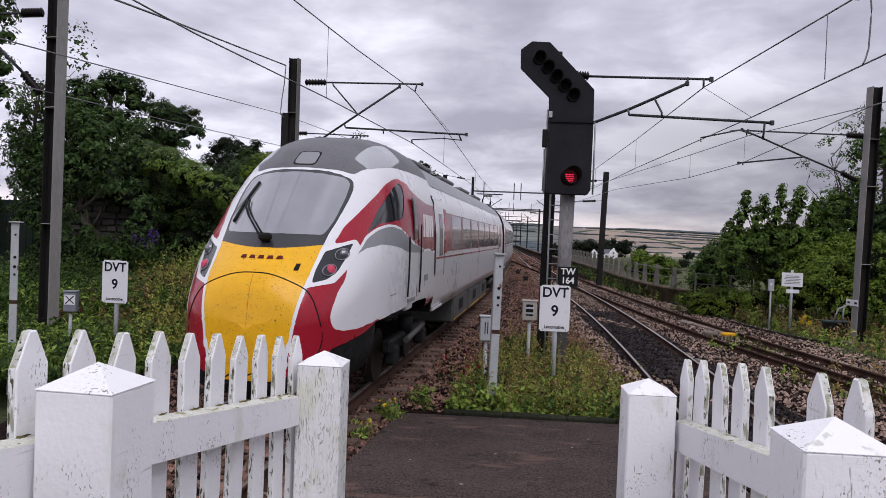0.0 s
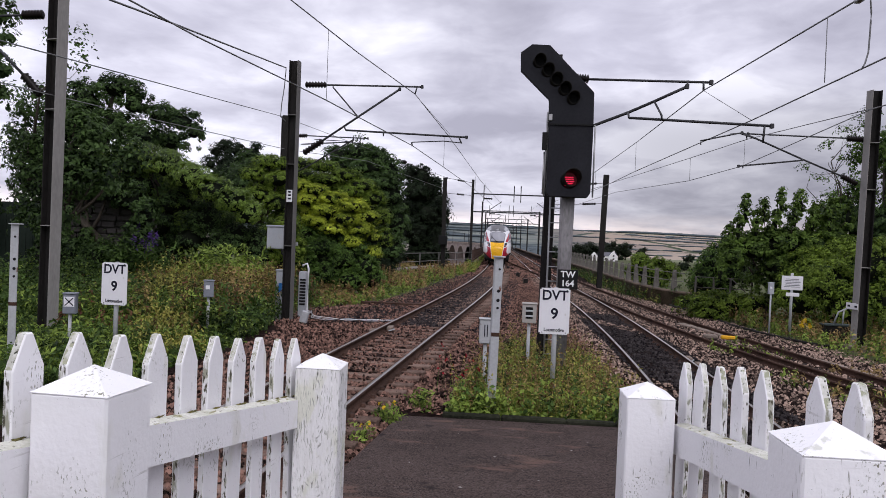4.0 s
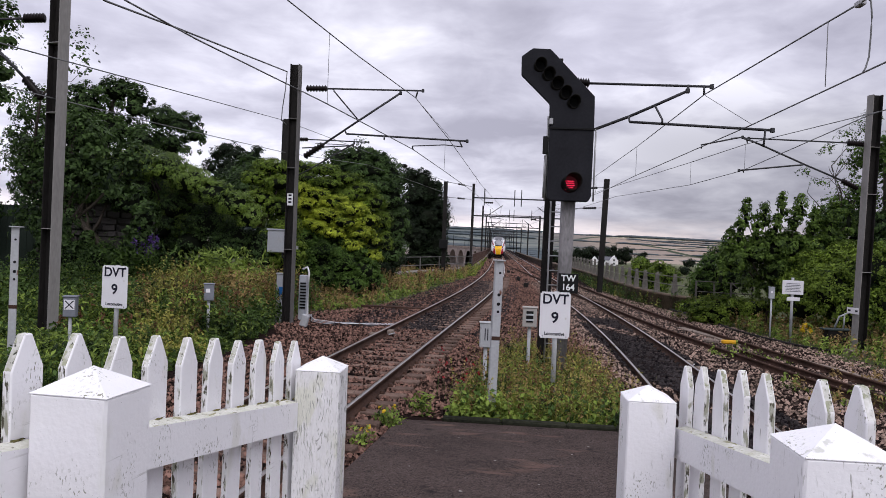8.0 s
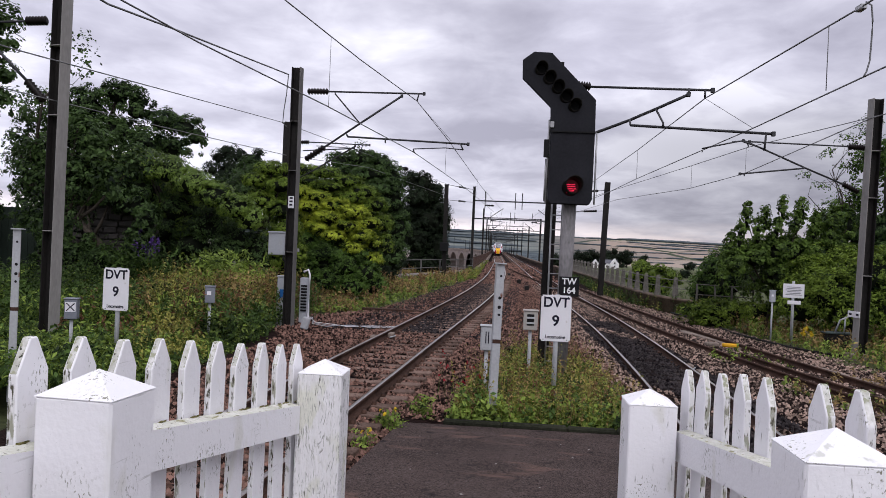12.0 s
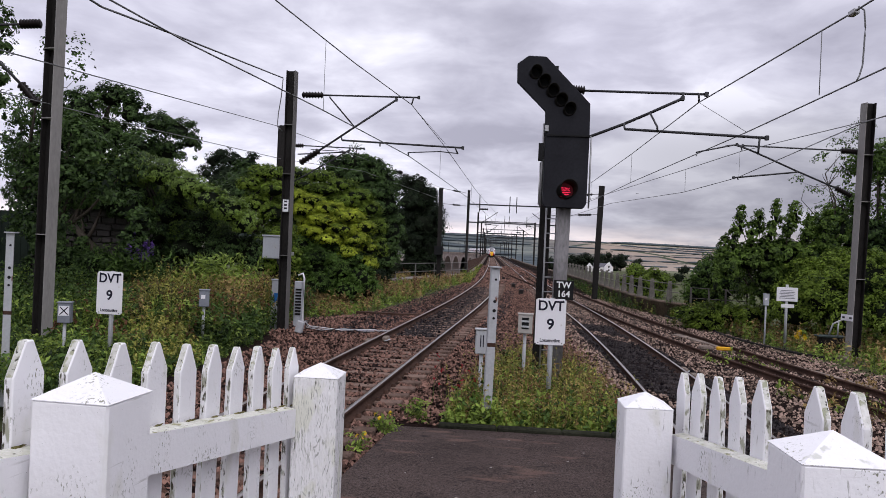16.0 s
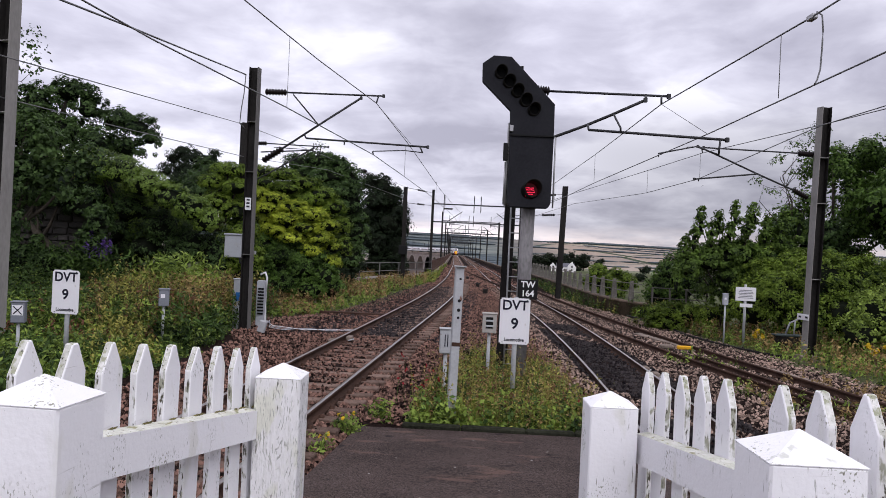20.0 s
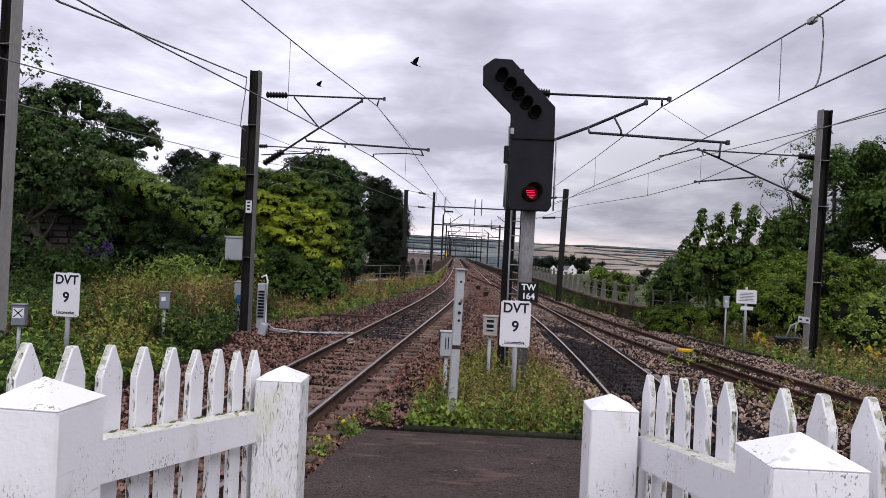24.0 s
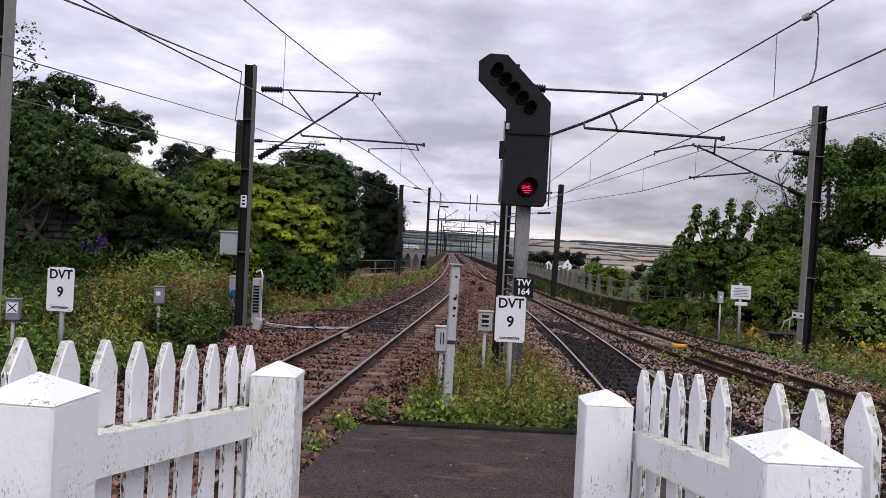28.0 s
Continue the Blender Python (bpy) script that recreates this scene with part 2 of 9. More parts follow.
MOSS = mat("mossy_white_paint", (0.74, 0.73, 0.69), (0.48, 0.48, 0.38), rough=0.8, bump=0.5, s1=9, s2=60, amount=0.9,
           spots=(((0.30, 0.29, 0.16), 24.0, 0.57, (1.6, 0.5, 1)), ((0.09, 0.09, 0.05), 70.0, 0.63, (1, 1, 1))))
PICKET_EDGE = mat("weathered_picket_edge", (0.83, 0.82, 0.83), (0.66, 0.65, 0.63), rough=0.8, bump=0.15, s1=9, s2=70, amount=0.7, shift=True,
                  spots=(((0.34, 0.34, 0.27), 40.0, 0.52, (1, 1, 0.35)), ((0.09, 0.085, 0.06), 95.0, 0.56, (1, 1, 0.3))))
PICKET_TOP = mat("lichened_picket_point", (0.74, 0.73, 0.71), (0.40, 0.40, 0.34), rough=0.85, bump=0.2, s1=12, s2=80, amount=1.0, shift=True,
                 spots=(((0.34, 0.35, 0.25), 44.0, 0.54, (1, 1, 1)), ((0.06, 0.06, 0.045), 120.0, 0.60, (1, 1, 1))))
MOSS_CLUMP = mat("olive_moss", (0.26, 0.22, 0.09), (0.08, 0.08, 0.03), rough=1.0, bump=0.8, s1=30, s2=120, amount=1.0)
TARMAC = mat("old_tarmac", (0.142, 0.105, 0.094), (0.012, 0.009, 0.009), rough=0.9, spec=0.08, bump=1.0, bscale=130, s1=0.9, s2=45, cells=85.0, amount=1.0,
             spots=(((0.160, 0.104, 0.085), 1.3, 0.58, (1.0, 1.6, 1)), ((0.034, 0.027, 0.026), 3.0, 0.64, (1.0, 0.8, 1)), ((0.20, 0.165, 0.150), 60.0, 0.60, (1, 1, 1), (2.5, 0.46)),
                    ((0.36, 0.33, 0.31), 95.0, 0.685, (1, 1, 1)), ((0.006, 0.005, 0.005), 40.0, 0.60, (1, 1, 1))))
KERB = mat("mossy_stone_kerb", (0.030, 0.031, 0.020), (0.006, 0.007, 0.004), rough=0.9, bump=0.6, bscale=40, amount=1.0)
# Bed colour is near-black to paint the shade in gaps between stones.
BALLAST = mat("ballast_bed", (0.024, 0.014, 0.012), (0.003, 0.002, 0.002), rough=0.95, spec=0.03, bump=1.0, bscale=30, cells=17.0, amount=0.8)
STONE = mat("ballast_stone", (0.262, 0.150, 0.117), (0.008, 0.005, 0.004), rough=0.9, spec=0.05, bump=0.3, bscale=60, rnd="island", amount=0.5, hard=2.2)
STONE_PALE = mat("sandy_ballast_stone", (0.400, 0.285, 0.230), (0.010, 0.007, 0.006), rough=0.9, spec=0.05, bump=0.3, bscale=60, rnd="island", amount=0.5, hard=2.3)
OILY = mat("oily_ballast_stone", (0.056, 0.048, 0.048), (0.003, 0.002, 0.003), rough=0.8, spec=0.06, bump=0.3, bscale=60, rnd="island", amount=0.5, hard=1.7)
RAIL_TOP = mat("polished_rail_head", (0.48, 0.45, 0.44), (0.26, 0.23, 0.22), rough=0.30, spec=0.5, metal=0.9, bump=0.05, amount=0.6)
RAIL_RUST = mat("rusty_rail_side", (0.085, 0.046, 0.033), (0.028, 0.017, 0.013), rough=0.9, bump=0.4, amount=0.9)
SLEEPER = mat("worn_concrete_sleeper", (0.250, 0.172, 0.140), (0.050, 0.033, 0.026), rough=0.95, spec=0.05, bump=0.4, s1=4, s2=30, amount=0.9, rnd="object")
TIMBER = mat("old_timber_sleeper", (0.062, 0.046, 0.040), (0.018, 0.014, 0.013), rough=0.95, bump=0.6, s1=3, s2=40, stretch=(1, 6, 6), amount=0.9, rnd="object")
GALV = mat("galvanised_steel", (0.46, 0.46, 0.47), (0.28, 0.28, 0.29), rough=0.55, metal=0.55, bump=0.1, s1=3, s2=60, amount=0.6)
POST_GREY = mat("dull_grey_post_paint", (0.46, 0.47, 0.49), (0.30, 0.305, 0.31), rough=0.7, bump=0.15, amount=0.6,
                spots=(((0.16, 0.07, 0.04), 7.0, 0.67, (1, 1, 0.6)),))
MAST_DARK = mat("dark_weathered_mast_steel", (0.032, 0.029, 0.027), (0.010, 0.009, 0.009), rough=0.75, metal=0.2, bump=0.2, s1=2, s2=30, amount=0.8, stretch=(1, 1, 0.3))
BOX_GREY = mat("dull_blue_grey_box_paint", (0.235, 0.25, 0.285), (0.15, 0.16, 0.185), rough=0.6, bump=0.1, amount=0.6)
MAST_GREY = mat("grey_mast_steel", (0.19, 0.182, 0.175), (0.11, 0.104, 0.10), rough=0.7, metal=0.3, bump=0.2, s1=2, s2=30, amount=0.8, stretch=(1, 1, 0.3))
# Paler copy of the mast steel, for flanges painted as lit.
MAST_LIGHT = mat("light_mast_flange", (0.30, 0.288, 0.275), (0.18, 0.172, 0.163), rough=0.7, metal=0.0, bump=0.1, amount=0.7, stretch=(1, 1, 0.3))
TUBE = mat("cantilever_tube_steel", (0.07, 0.07, 0.074), (0.035, 0.035, 0.037), rough=0.6, metal=0.4, bump=0.1)
WIRE = mat("dark_wire", (0.26, 0.26, 0.265), (0.10, 0.10, 0.102), rough=0.6, metal=0.3, bump=0)
INSUL = mat("brown_glazed_insulator", (0.014, 0.010, 0.010), (0.008, 0.006, 0.006), rough=0.35, bump=0.05)
SIGNAL = mat("matt_black_signal_sheet", (0.019, 0.0195, 0.024), (0.010, 0.010, 0.013), spec=0.14, rough=0.7, bump=0.1, s1=2, s2=20, amount=0.8)
BLACK = mat("black_rubber", (0.014, 0.014, 0.015), (0.007, 0.007, 0.007), rough=0.6, bump=0.05)
# Unlit lens, near-black so the shade inside its hood is in the colour.
LENS_OFF = mat("unlit_signal_lens", (0.003, 0.003, 0.003), (0.002, 0.002, 0.002), rough=0.5, spec=0.05, bump=0)
HOOD = mat("matt_black_hood", (0.020, 0.019, 0.017), (0.010, 0.009, 0.008), rough=0.8, spec=0.10, bump=0)
RED_ON = mat("lit_red_led", (0.5, 0.01, 0.02), (0.3, 0.005, 0.01), rough=0.4, bump=0, emit=((1.0, 0.03, 0.09), 1.1))
RED_DIM = mat("red_lens_glass", (0.05, 0.002, 0.006), (0.03, 0.001, 0.003), rough=0.3, bump=0, emit=((1.0, 0.02, 0.06), 0.015))
SIGN_WHITE = mat("white_sign_face", (0.78, 0.77, 0.80), (0.66, 0.65, 0.67), rough=0.45, bump=0.03, amount=0.4, spots=(((0.45, 0.42, 0.37), 8.0, 0.72, (1, 1, 1)),))
INK = mat("navy_black_lettering", (0.018, 0.018, 0.032), (0.012, 0.012, 0.02), rough=0.5, bump=0)
INK_WHITE = mat("white_lettering", (0.8, 0.8, 0.8), (0.7, 0.7, 0.7), rough=0.5, bump=0)
CABINET = mat("pale_grey_cabinet_paint", (0.44, 0.46, 0.49), (0.30, 0.31, 0.33), rough=0.5, bump=0.08, amount=0.6)
BLUE = mat("blue_notice", (0.03, 0.16, 0.42), (0.02, 0.10, 0.3), rough=0.5, bump=0)
YELLOW = mat("yellow_paint", (0.75, 0.40, 0.02), (0.5, 0.25, 0.02), rough=0.6, bump=0.1)
CONCRETE = mat("weathered_concrete", (0.300, 0.240, 0.200), (0.100, 0.080, 0.068), rough=0.9, bump=0.4, s1=1.2, s2=18, amount=0.9)
SANDSTONE = mat("viaduct_sandstone", (0.30, 0.255, 0.235), (0.16, 0.135, 0.125), rough=0.9, bump=0.4, s1=0.25, s2=3, amount=0.9)
DARKSTONE = mat("dark_rubble_stone", (0.075, 0.068, 0.065), (0.025, 0.023, 0.022), rough=0.95, bump=0.6, rnd="object", amount=0.8)
RUSTFENCE = mat("rust_brown_railing", (0.12, 0.075, 0.06), (0.06, 0.04, 0.035), rough=0.8, bump=0.2, amount=0.8)
GREENFENCE = mat("dark_green_boards", (0.025, 0.035, 0.028), (0.012, 0.018, 0.014), rough=0.8, bump=0.2)
BARK = mat("grey_brown_bark", (0.09, 0.075, 0.06), (0.035, 0.03, 0.025), rough=0.95, bump=0.6, s1=3, s2=20, amount=0.9)


def leafmat(name, bright, dark, rough=0.5, spec=0.10):
    m = mat(name, bright, dark, rough=rough, bump=0, rnd="island", s1=0.55, s2=2.2, amount=1.0, spec=spec, hard=1.25)
    nt = m.node_tree
    p, o = nt.nodes["Principled BSDF"], nt.nodes["Material Output"]
    t = nt.nodes.new("ShaderNodeBsdfTranslucent")
    src = p.inputs["Base Color"].links[0].from_socket
    nt.links.new(src, t.inputs[0])
    s = nt.nodes.new("ShaderNodeMixShader")
    s.inputs[0].default_value = 0.25
    nt.links.new(p.outputs[0], s.inputs[1])
    nt.links.new(t.outputs[0], s.inputs[2])
    nt.links.new(s.outputs[0], o.inputs[0])
    return m


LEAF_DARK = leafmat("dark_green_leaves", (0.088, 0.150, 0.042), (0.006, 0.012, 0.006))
# Near-black green: dark foliage, with the shade among trees put into its colour.
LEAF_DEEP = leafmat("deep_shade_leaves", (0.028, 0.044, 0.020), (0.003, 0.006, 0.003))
LEAF_MID = leafmat("mid_green_leaves", (0.118, 0.205, 0.038), (0.006, 0.014, 0.004))
LEAF_SYC = leafmat("sycamore_leaves", (0.150, 0.240, 0.044), (0.006, 0.014, 0.004))
LEAF_LIME = leafmat("yellow_green_leaves", (0.560, 0.640, 0.060), (0.045, 0.085, 0.012))
LEAF_FRESH = leafmat("fresh_green_leaves", (0.215, 0.310, 0.040), (0.008, 0.020, 0.004))
# Glossy ivy green, brightened to paint the lit top of the mass.
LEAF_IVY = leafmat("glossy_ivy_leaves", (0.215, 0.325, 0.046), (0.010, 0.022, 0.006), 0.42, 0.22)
WEED = leafmat("weed_leaves", (0.300, 0.410, 0.075), (0.013, 0.027, 0.006))
WEED_DARK = leafmat("nettle_leaves", (0.098, 0.168, 0.038), (0.005, 0.011, 0.004))
STRAW = leafmat("dry_seed_heads", (0.450, 0.315, 0.128), (0.050, 0.033, 0.014))
RUSTY = leafmat("rusty_dock_heads", (0.190, 0.095, 0.050), (0.085, 0.035, 0.022))
POPPY = leafmat("red_petals", (0.34, 0.020, 0.032), (0.16, 0.010, 0.016))
RAGWORT = leafmat("yellow_petals", (0.70, 0.50, 0.02), (0.45, 0.30, 0.02))
PURPLE = leafmat("purple_flower_spikes", (0.15, 0.08, 0.30), (0.06, 0.03, 0.14))
# Blue-grey base: air haze over the far woods is mixed into the colour.
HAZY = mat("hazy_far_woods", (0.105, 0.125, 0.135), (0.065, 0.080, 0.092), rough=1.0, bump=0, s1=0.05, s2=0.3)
SEEDY = leafmat("olive_seed_heads", (0.410, 0.390, 0.090), (0.020, 0.025, 0.008))
# Near-black hull colour stands for the shade inside crowns.
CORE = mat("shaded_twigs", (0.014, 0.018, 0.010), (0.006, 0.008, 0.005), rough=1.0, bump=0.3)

# ---- mesh helpers ----


def link(name, me, material, parent=None, label="", smooth=False):
    if material is not None and not me.materials:
        me.materials.append(material)
    if smooth:
        me.polygons.foreach_set("use_smooth", [True] * len(me.polygons))
    ob = new(name, me)
    if parent is not None:
        ob.parent = parent
    if label:
        ob["label"] = label
    return ob


def part(name, bm, material, parent=None, label="", smooth=False):
    me = bpy.data.meshes.new(name)
    bm.to_mesh(me)
    bm.free()
    return link(name, me, material, parent, label, smooth)


def thing(name, at, label, category, group="", kind="", rz=0.0):
    ob = new(name)
    ob.matrix_basis = pose(*at, 0, 0, rz)
    return tagged(ob, label, category, group, kind)


def box_bm(sx, sy, sz, at=(0, 0, 0), bevel=0.0, m=None, bm=None):
    """A box with its base centre at `at`."""
    one = bmesh.new()
    bmesh.ops.create_cube(one, size=1, matrix=Matrix.Translation((at[0], at[1], at[2] + sz / 2)) @ Matrix.Diagonal((sx, sy, sz, 1)))
    if bevel:
        bmesh.ops.bevel(one, geom=one.edges[:], offset=bevel, segments=1, affect="EDGES", profile=0.5)
    if m is not None:
        bmesh.ops.transform(one, matrix=m, verts=one.verts)
    return one if bm is None else join_bm(bm, one)


def join_bm(a, b):
    me = bpy.data.meshes.new("tmp")
    b.to_mesh(me)
    b.free()
    a.from_mesh(me)
    bpy.data.meshes.remove(me)
    return a


def tube_bm(points, radius, sides=8, bm=None, cap=True):
    """A round tube along points; radius: one number or one a point."""
    bm = bm or bmesh.new()
    pts = [Vector(p) for p in points]
    rad = [radius] * len(pts) if isinstance(radius, (int, float)) else radius
    rings = []
    for i, p in enumerate(pts):
        d = (pts[min(i + 1, len(pts) - 1)] - pts[max(i - 1, 0)]).normalized()
        q = d.to_track_quat("Z", "Y")
        rings.append([bm.verts.new(p + q @ Vector((math.cos(a) * rad[i], math.sin(a) * rad[i], 0)))
                      for a in (2 * math.pi * k / sides for k in range(sides))])
    for a, b in zip(rings, rings[1:]):
        for k in range(sides):
            bm.faces.new((a[k], a[(k + 1) % sides], b[(k + 1) % sides], b[k])).smooth = True
    if cap:
        bm.faces.new(rings[0][::-1])
        bm.faces.new(rings[-1])
    return bm


def raw_mesh(name, verts, quads):
    """A mesh from numpy arrays: verts (n, 3), faces (m, k)."""
    me = bpy.data.meshes.new(name)
    quads = np.asarray(quads, dtype=np.int32)
    m, k = quads.shape
    me.vertices.add(len(verts))
    me.vertices.foreach_set("co", np.asarray(verts, dtype=np.float32).ravel())
    me.loops.add(m * k)
    me.loops.foreach_set("vertex_index", quads.ravel())
    me.polygons.add(m)
    me.polygons.foreach_set("loop_start", np.arange(0, m * k, k, dtype=np.int32))
    me.update(calc_edges=True)
    me.validate()
    return me


def sweep_mesh(name, path, profile, closed=True):
    """A profile of (side, up) points swept along path points (n, 3), kept upright."""
    path = np.asarray(path, float)
    t = np.gradient(path, axis=0)
    t[:, 2] = 0
    t /= np.linalg.norm(t, axis=1, keepdims=True)
    side = np.stack([t[:, 1], -t[:, 0], np.zeros(len(t))], 1)
    pr = np.asarray(profile, float)
    v = path[:, None, :] + side[:, None, :] * pr[None, :, :1] + np.array([0, 0, 1.0]) * pr[None, :, 1:]
    n, k = len(path), len(pr)
    i, j = np.meshgrid(np.arange(n - 1), np.arange(k if closed else k - 1), indexing="ij")
    j2 = (j + 1) % k
    q = np.stack([i * k + j, (i + 1) * k + j, (i + 1) * k + j2, i * k + j2], -1).reshape(-1, 4)
    return raw_mesh(name, v.reshape(-1, 3), q)


def text_bm(body, size):
    """Letters as a flat mesh in the x-z plane, centred, facing -y."""
    cu = bpy.data.curves.new("letters", "FONT")
    cu.body, cu.size, cu.align_x, cu.align_y, cu.extrude, cu.offset = body, size, "CENTER", "CENTER", 0.002, size * 0.022
    ob = new("letters", cu)
    me = bpy.data.meshes.new_from_object(ob.evaluated_get(bpy.context.evaluated_depsgraph_get()))
    bpy.data.objects.remove(ob)
    bpy.data.curves.remove(cu)
    bm = bmesh.new()
    bm.from_mesh(me)
    bpy.data.meshes.remove(me)
    bmesh.ops.transform(bm, matrix=pose(0, 0, 0, 90, 0, 0), verts=bm.verts)
    return bm


def prism_bm(outline, depth, bm=None):
    """An outline of (x, z) points, extruded from y = 0 back to y = depth."""
    bm = bm or bmesh.new()
    a = [bm.verts.new((x, 0, z)) for x, z in outline]
    b = [bm.verts.new((x, depth, z)) for x, z in outline]
    n = len(a)
    bm.faces.new(a)
    bm.faces.new(b[::-1])
    for i in range(n):
        bm.faces.new((a[(i + 1) % n], a[i], b[i], b[(i + 1) % n]))
    bmesh.ops.recalc_face_normals(bm, faces=bm.faces)
    return bm


RNG = np.random.default_rng(7)


def unit(n):
    v = RNG.normal(size=(n, 3))
    return v / np.linalg.norm(v, axis=1, keepdims=True)


def leaf_mesh(name, P, N, size, ratio=0.55, droop=0.3):
    """Folded leaves at P with normals N; each is its own island of two triangles."""
    n = len(P)
    size = np.broadcast_to(np.asarray(size, float), (n,))[:, None]
    a = np.cross(N, unit(n))
    a /= np.linalg.norm(a, axis=1, keepdims=True) + 1e-9
    a[:, 2] -= droop
    a /= np.linalg.norm(a, axis=1, keepdims=True) + 1e-9
    b = np.cross(N, a)
    b /= np.linalg.norm(b, axis=1, keepdims=True) + 1e-9
    v = np.stack([P - a * size * 0.5, P + b * size * ratio * 0.5 + N * size * 0.08, P + a * size * 0.5,
                  P - b * size * ratio * 0.5 + N * size * 0.08], 1).reshape(-1, 3)
    k = np.arange(n)[:, None] * 4
    tri = np.concatenate([k + np.array([[0, 1, 2]]), k + np.array([[0, 2, 3]])], 1).reshape(-1, 3)
    return raw_mesh(name, v, tri)


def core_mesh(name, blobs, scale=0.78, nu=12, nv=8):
    """Lumpy hulls; inside a crown they are near-black, painting the dimness within the leaves."""
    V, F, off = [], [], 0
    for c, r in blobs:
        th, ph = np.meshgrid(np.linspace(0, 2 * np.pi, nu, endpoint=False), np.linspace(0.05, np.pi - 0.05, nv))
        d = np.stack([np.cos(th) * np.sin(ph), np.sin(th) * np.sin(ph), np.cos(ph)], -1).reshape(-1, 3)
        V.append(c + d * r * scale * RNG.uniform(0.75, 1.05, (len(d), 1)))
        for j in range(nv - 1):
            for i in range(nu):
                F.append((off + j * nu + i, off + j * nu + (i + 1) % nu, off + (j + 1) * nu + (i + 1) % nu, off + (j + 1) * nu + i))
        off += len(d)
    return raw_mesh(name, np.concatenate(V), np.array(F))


def crown(name, blobs, count, size, material, parent, label="", ratio=0.55, fill=0.35, ragged=0.12, hug=0.7):
    """Leaves over a set of lumps (centre, radii), thick outside and thinner within."""
    w = np.array([r[0] * r[2] + r[1] * r[2] + r[0] * r[1] for _, r in blobs])
    w /= w.sum()
    Ps, Ns = [], []
    for (c, r), k in zip(blobs, RNG.multinomial(count, w)):
        # tufts stand on the lump, and the leaves gather round each tuft
        mean = float(np.mean(r))
        tuft = float(np.clip(0.22 * mean, 1.4 * size, 2.3 * size))
        m = max(5, int(6.5 * mean * mean / tuft ** 2))
        td = unit(m)
        td[:, 2] = np.where(td[:, 2] < -0.55, -td[:, 2], td[:, 2])
        tc = td * r * (0.98 - fill * RNG.random((m, 1)) ** 2.2 + ragged * RNG.normal(size=(m, 1)) * 0.5)
        ts = tuft * RNG.uniform(0.6, 1.4, m)
        pick = RNG.integers(0, m, k)
        d = unit(k)
        inward = (d * td[pick]).sum(1, keepdims=True)
        d = np.where(inward < -0.3, -d, d)
        Ps.append(c + tc[pick] + d * ts[pick][:, None] * RNG.random((k, 1)) ** 0.4 * np.array([1.0, 1.0, 0.8]))
        n = td[pick] / r
        n /= np.linalg.norm(n, axis=1, keepdims=True)
        n = n * hug + d * 0.5 + unit(k) * 0.35 + np.array([0, 0, 0.38])
        Ns.append(n / np.linalg.norm(n, axis=1, keepdims=True))
    P, N = np.concatenate(Ps), np.concatenate(Ns)
    me = leaf_mesh(name, P, N, size * RNG.uniform(0.55, 1.3, len(P)), ratio)
    return link(name, me, material, parent, label)


def lumps(centre, radii, n, small=(0.28, 0.45), seed=1, low=-0.5):
    """n lumps spread over an ellipsoid's shell."""
    g = np.random.default_rng(seed)
    out = [(np.array(centre, float), np.array(radii, float) * 0.68)]
    for _ in range(n):
        d = g.normal(size=3)
        d /= np.linalg.norm(d)
        if d[2] < low:
            d[2] = -d[2]
        k = g.uniform(*small)
        out.append((np.array(centre) + d * np.array(radii) * g.uniform(0.62, 0.86), np.array([1, 1, 0.85]) * np.mean(radii) * k))
    return out


def tree(name, base, blobs, count, size, material, label, category="tree", trunk=0.16, limbs=5, ratio=0.55, core=0.66, fill=0.35, group="", ragged=0.12, hug=0.7):
    ob = thing(name, base, label, category, group)
    b = np.array(base)
    local = [(c - b, r) for c, r in blobs]
    top = max(local, key=lambda cr: cr[0][2])[0]
    mid = local[0][0]
    bm = tube_bm([(0, 0, -0.5), (mid[0] * 0.1, mid[1] * 0.1, mid[2] * 0.3), tuple(mid * 0.75), tuple(top)], [trunk * 1.3, trunk, trunk * 0.7, trunk * 0.15], 9)
    part("trunk", bm, BARK, ob)
    for c, r in local[1:1 + limbs]:
        s = mid * 0.55
        part("limb", tube_bm([tuple(s), tuple((s + c) / 2 + np.array([0, 0, -0.15])), tuple(c)], [trunk * 0.5, trunk * 0.32, trunk * 0.1], 6), BARK, ob)
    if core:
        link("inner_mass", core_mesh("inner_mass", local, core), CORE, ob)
    crown("crown", local, count, size, material, ob, ratio=ratio, fill=fill, ragged=ragged, hug=hug)
    return ob

# ---- the lie of the land and the lines ----


def smooth_step(a, b, v):
    t = np.clip((np.asarray(v, float) - a) / (b - a), 0, 1)
    return t * t * (3 - 2 * t)


def line_path(knots, z_of, arc=0.0, radius=640.0):
    """A track centre line from (x, y) knots, smoothed, with a left-hand arc of that length after the last knot."""
    kx, ky = [k[0] for k in knots], [k[1] for k in knots]
    y = np.arange(ky[0], ky[-1], 0.5)
    x = np.interp(y, ky, kx)
    for _ in range(3):
        pad = np.concatenate([2 * x[0] - x[12:0:-1], x, 2 * x[-1] - x[-2:-14:-1]])
        x = np.convolve(pad, np.ones(25) / 25, "valid")
    if arc:
        s = np.arange(0.5, arc, 0.5)
        a0 = math.atan2(x[-1] - x[-3], y[-1] - y[-3])
        a = a0 - s / radius
        x = np.concatenate([x, x[-1] + np.cumsum(np.sin(a) * 0.5)])
        y = np.concatenate([y, y[-1] + np.cumsum(np.cos(a) * 0.5)])
    return np.stack([x, y, z_of(y)], 1)


def z_left(y):
    return 0.22 - 0.10 * smooth_step(50, 140, y) - 0.12 * smooth_step(140, 400, y)


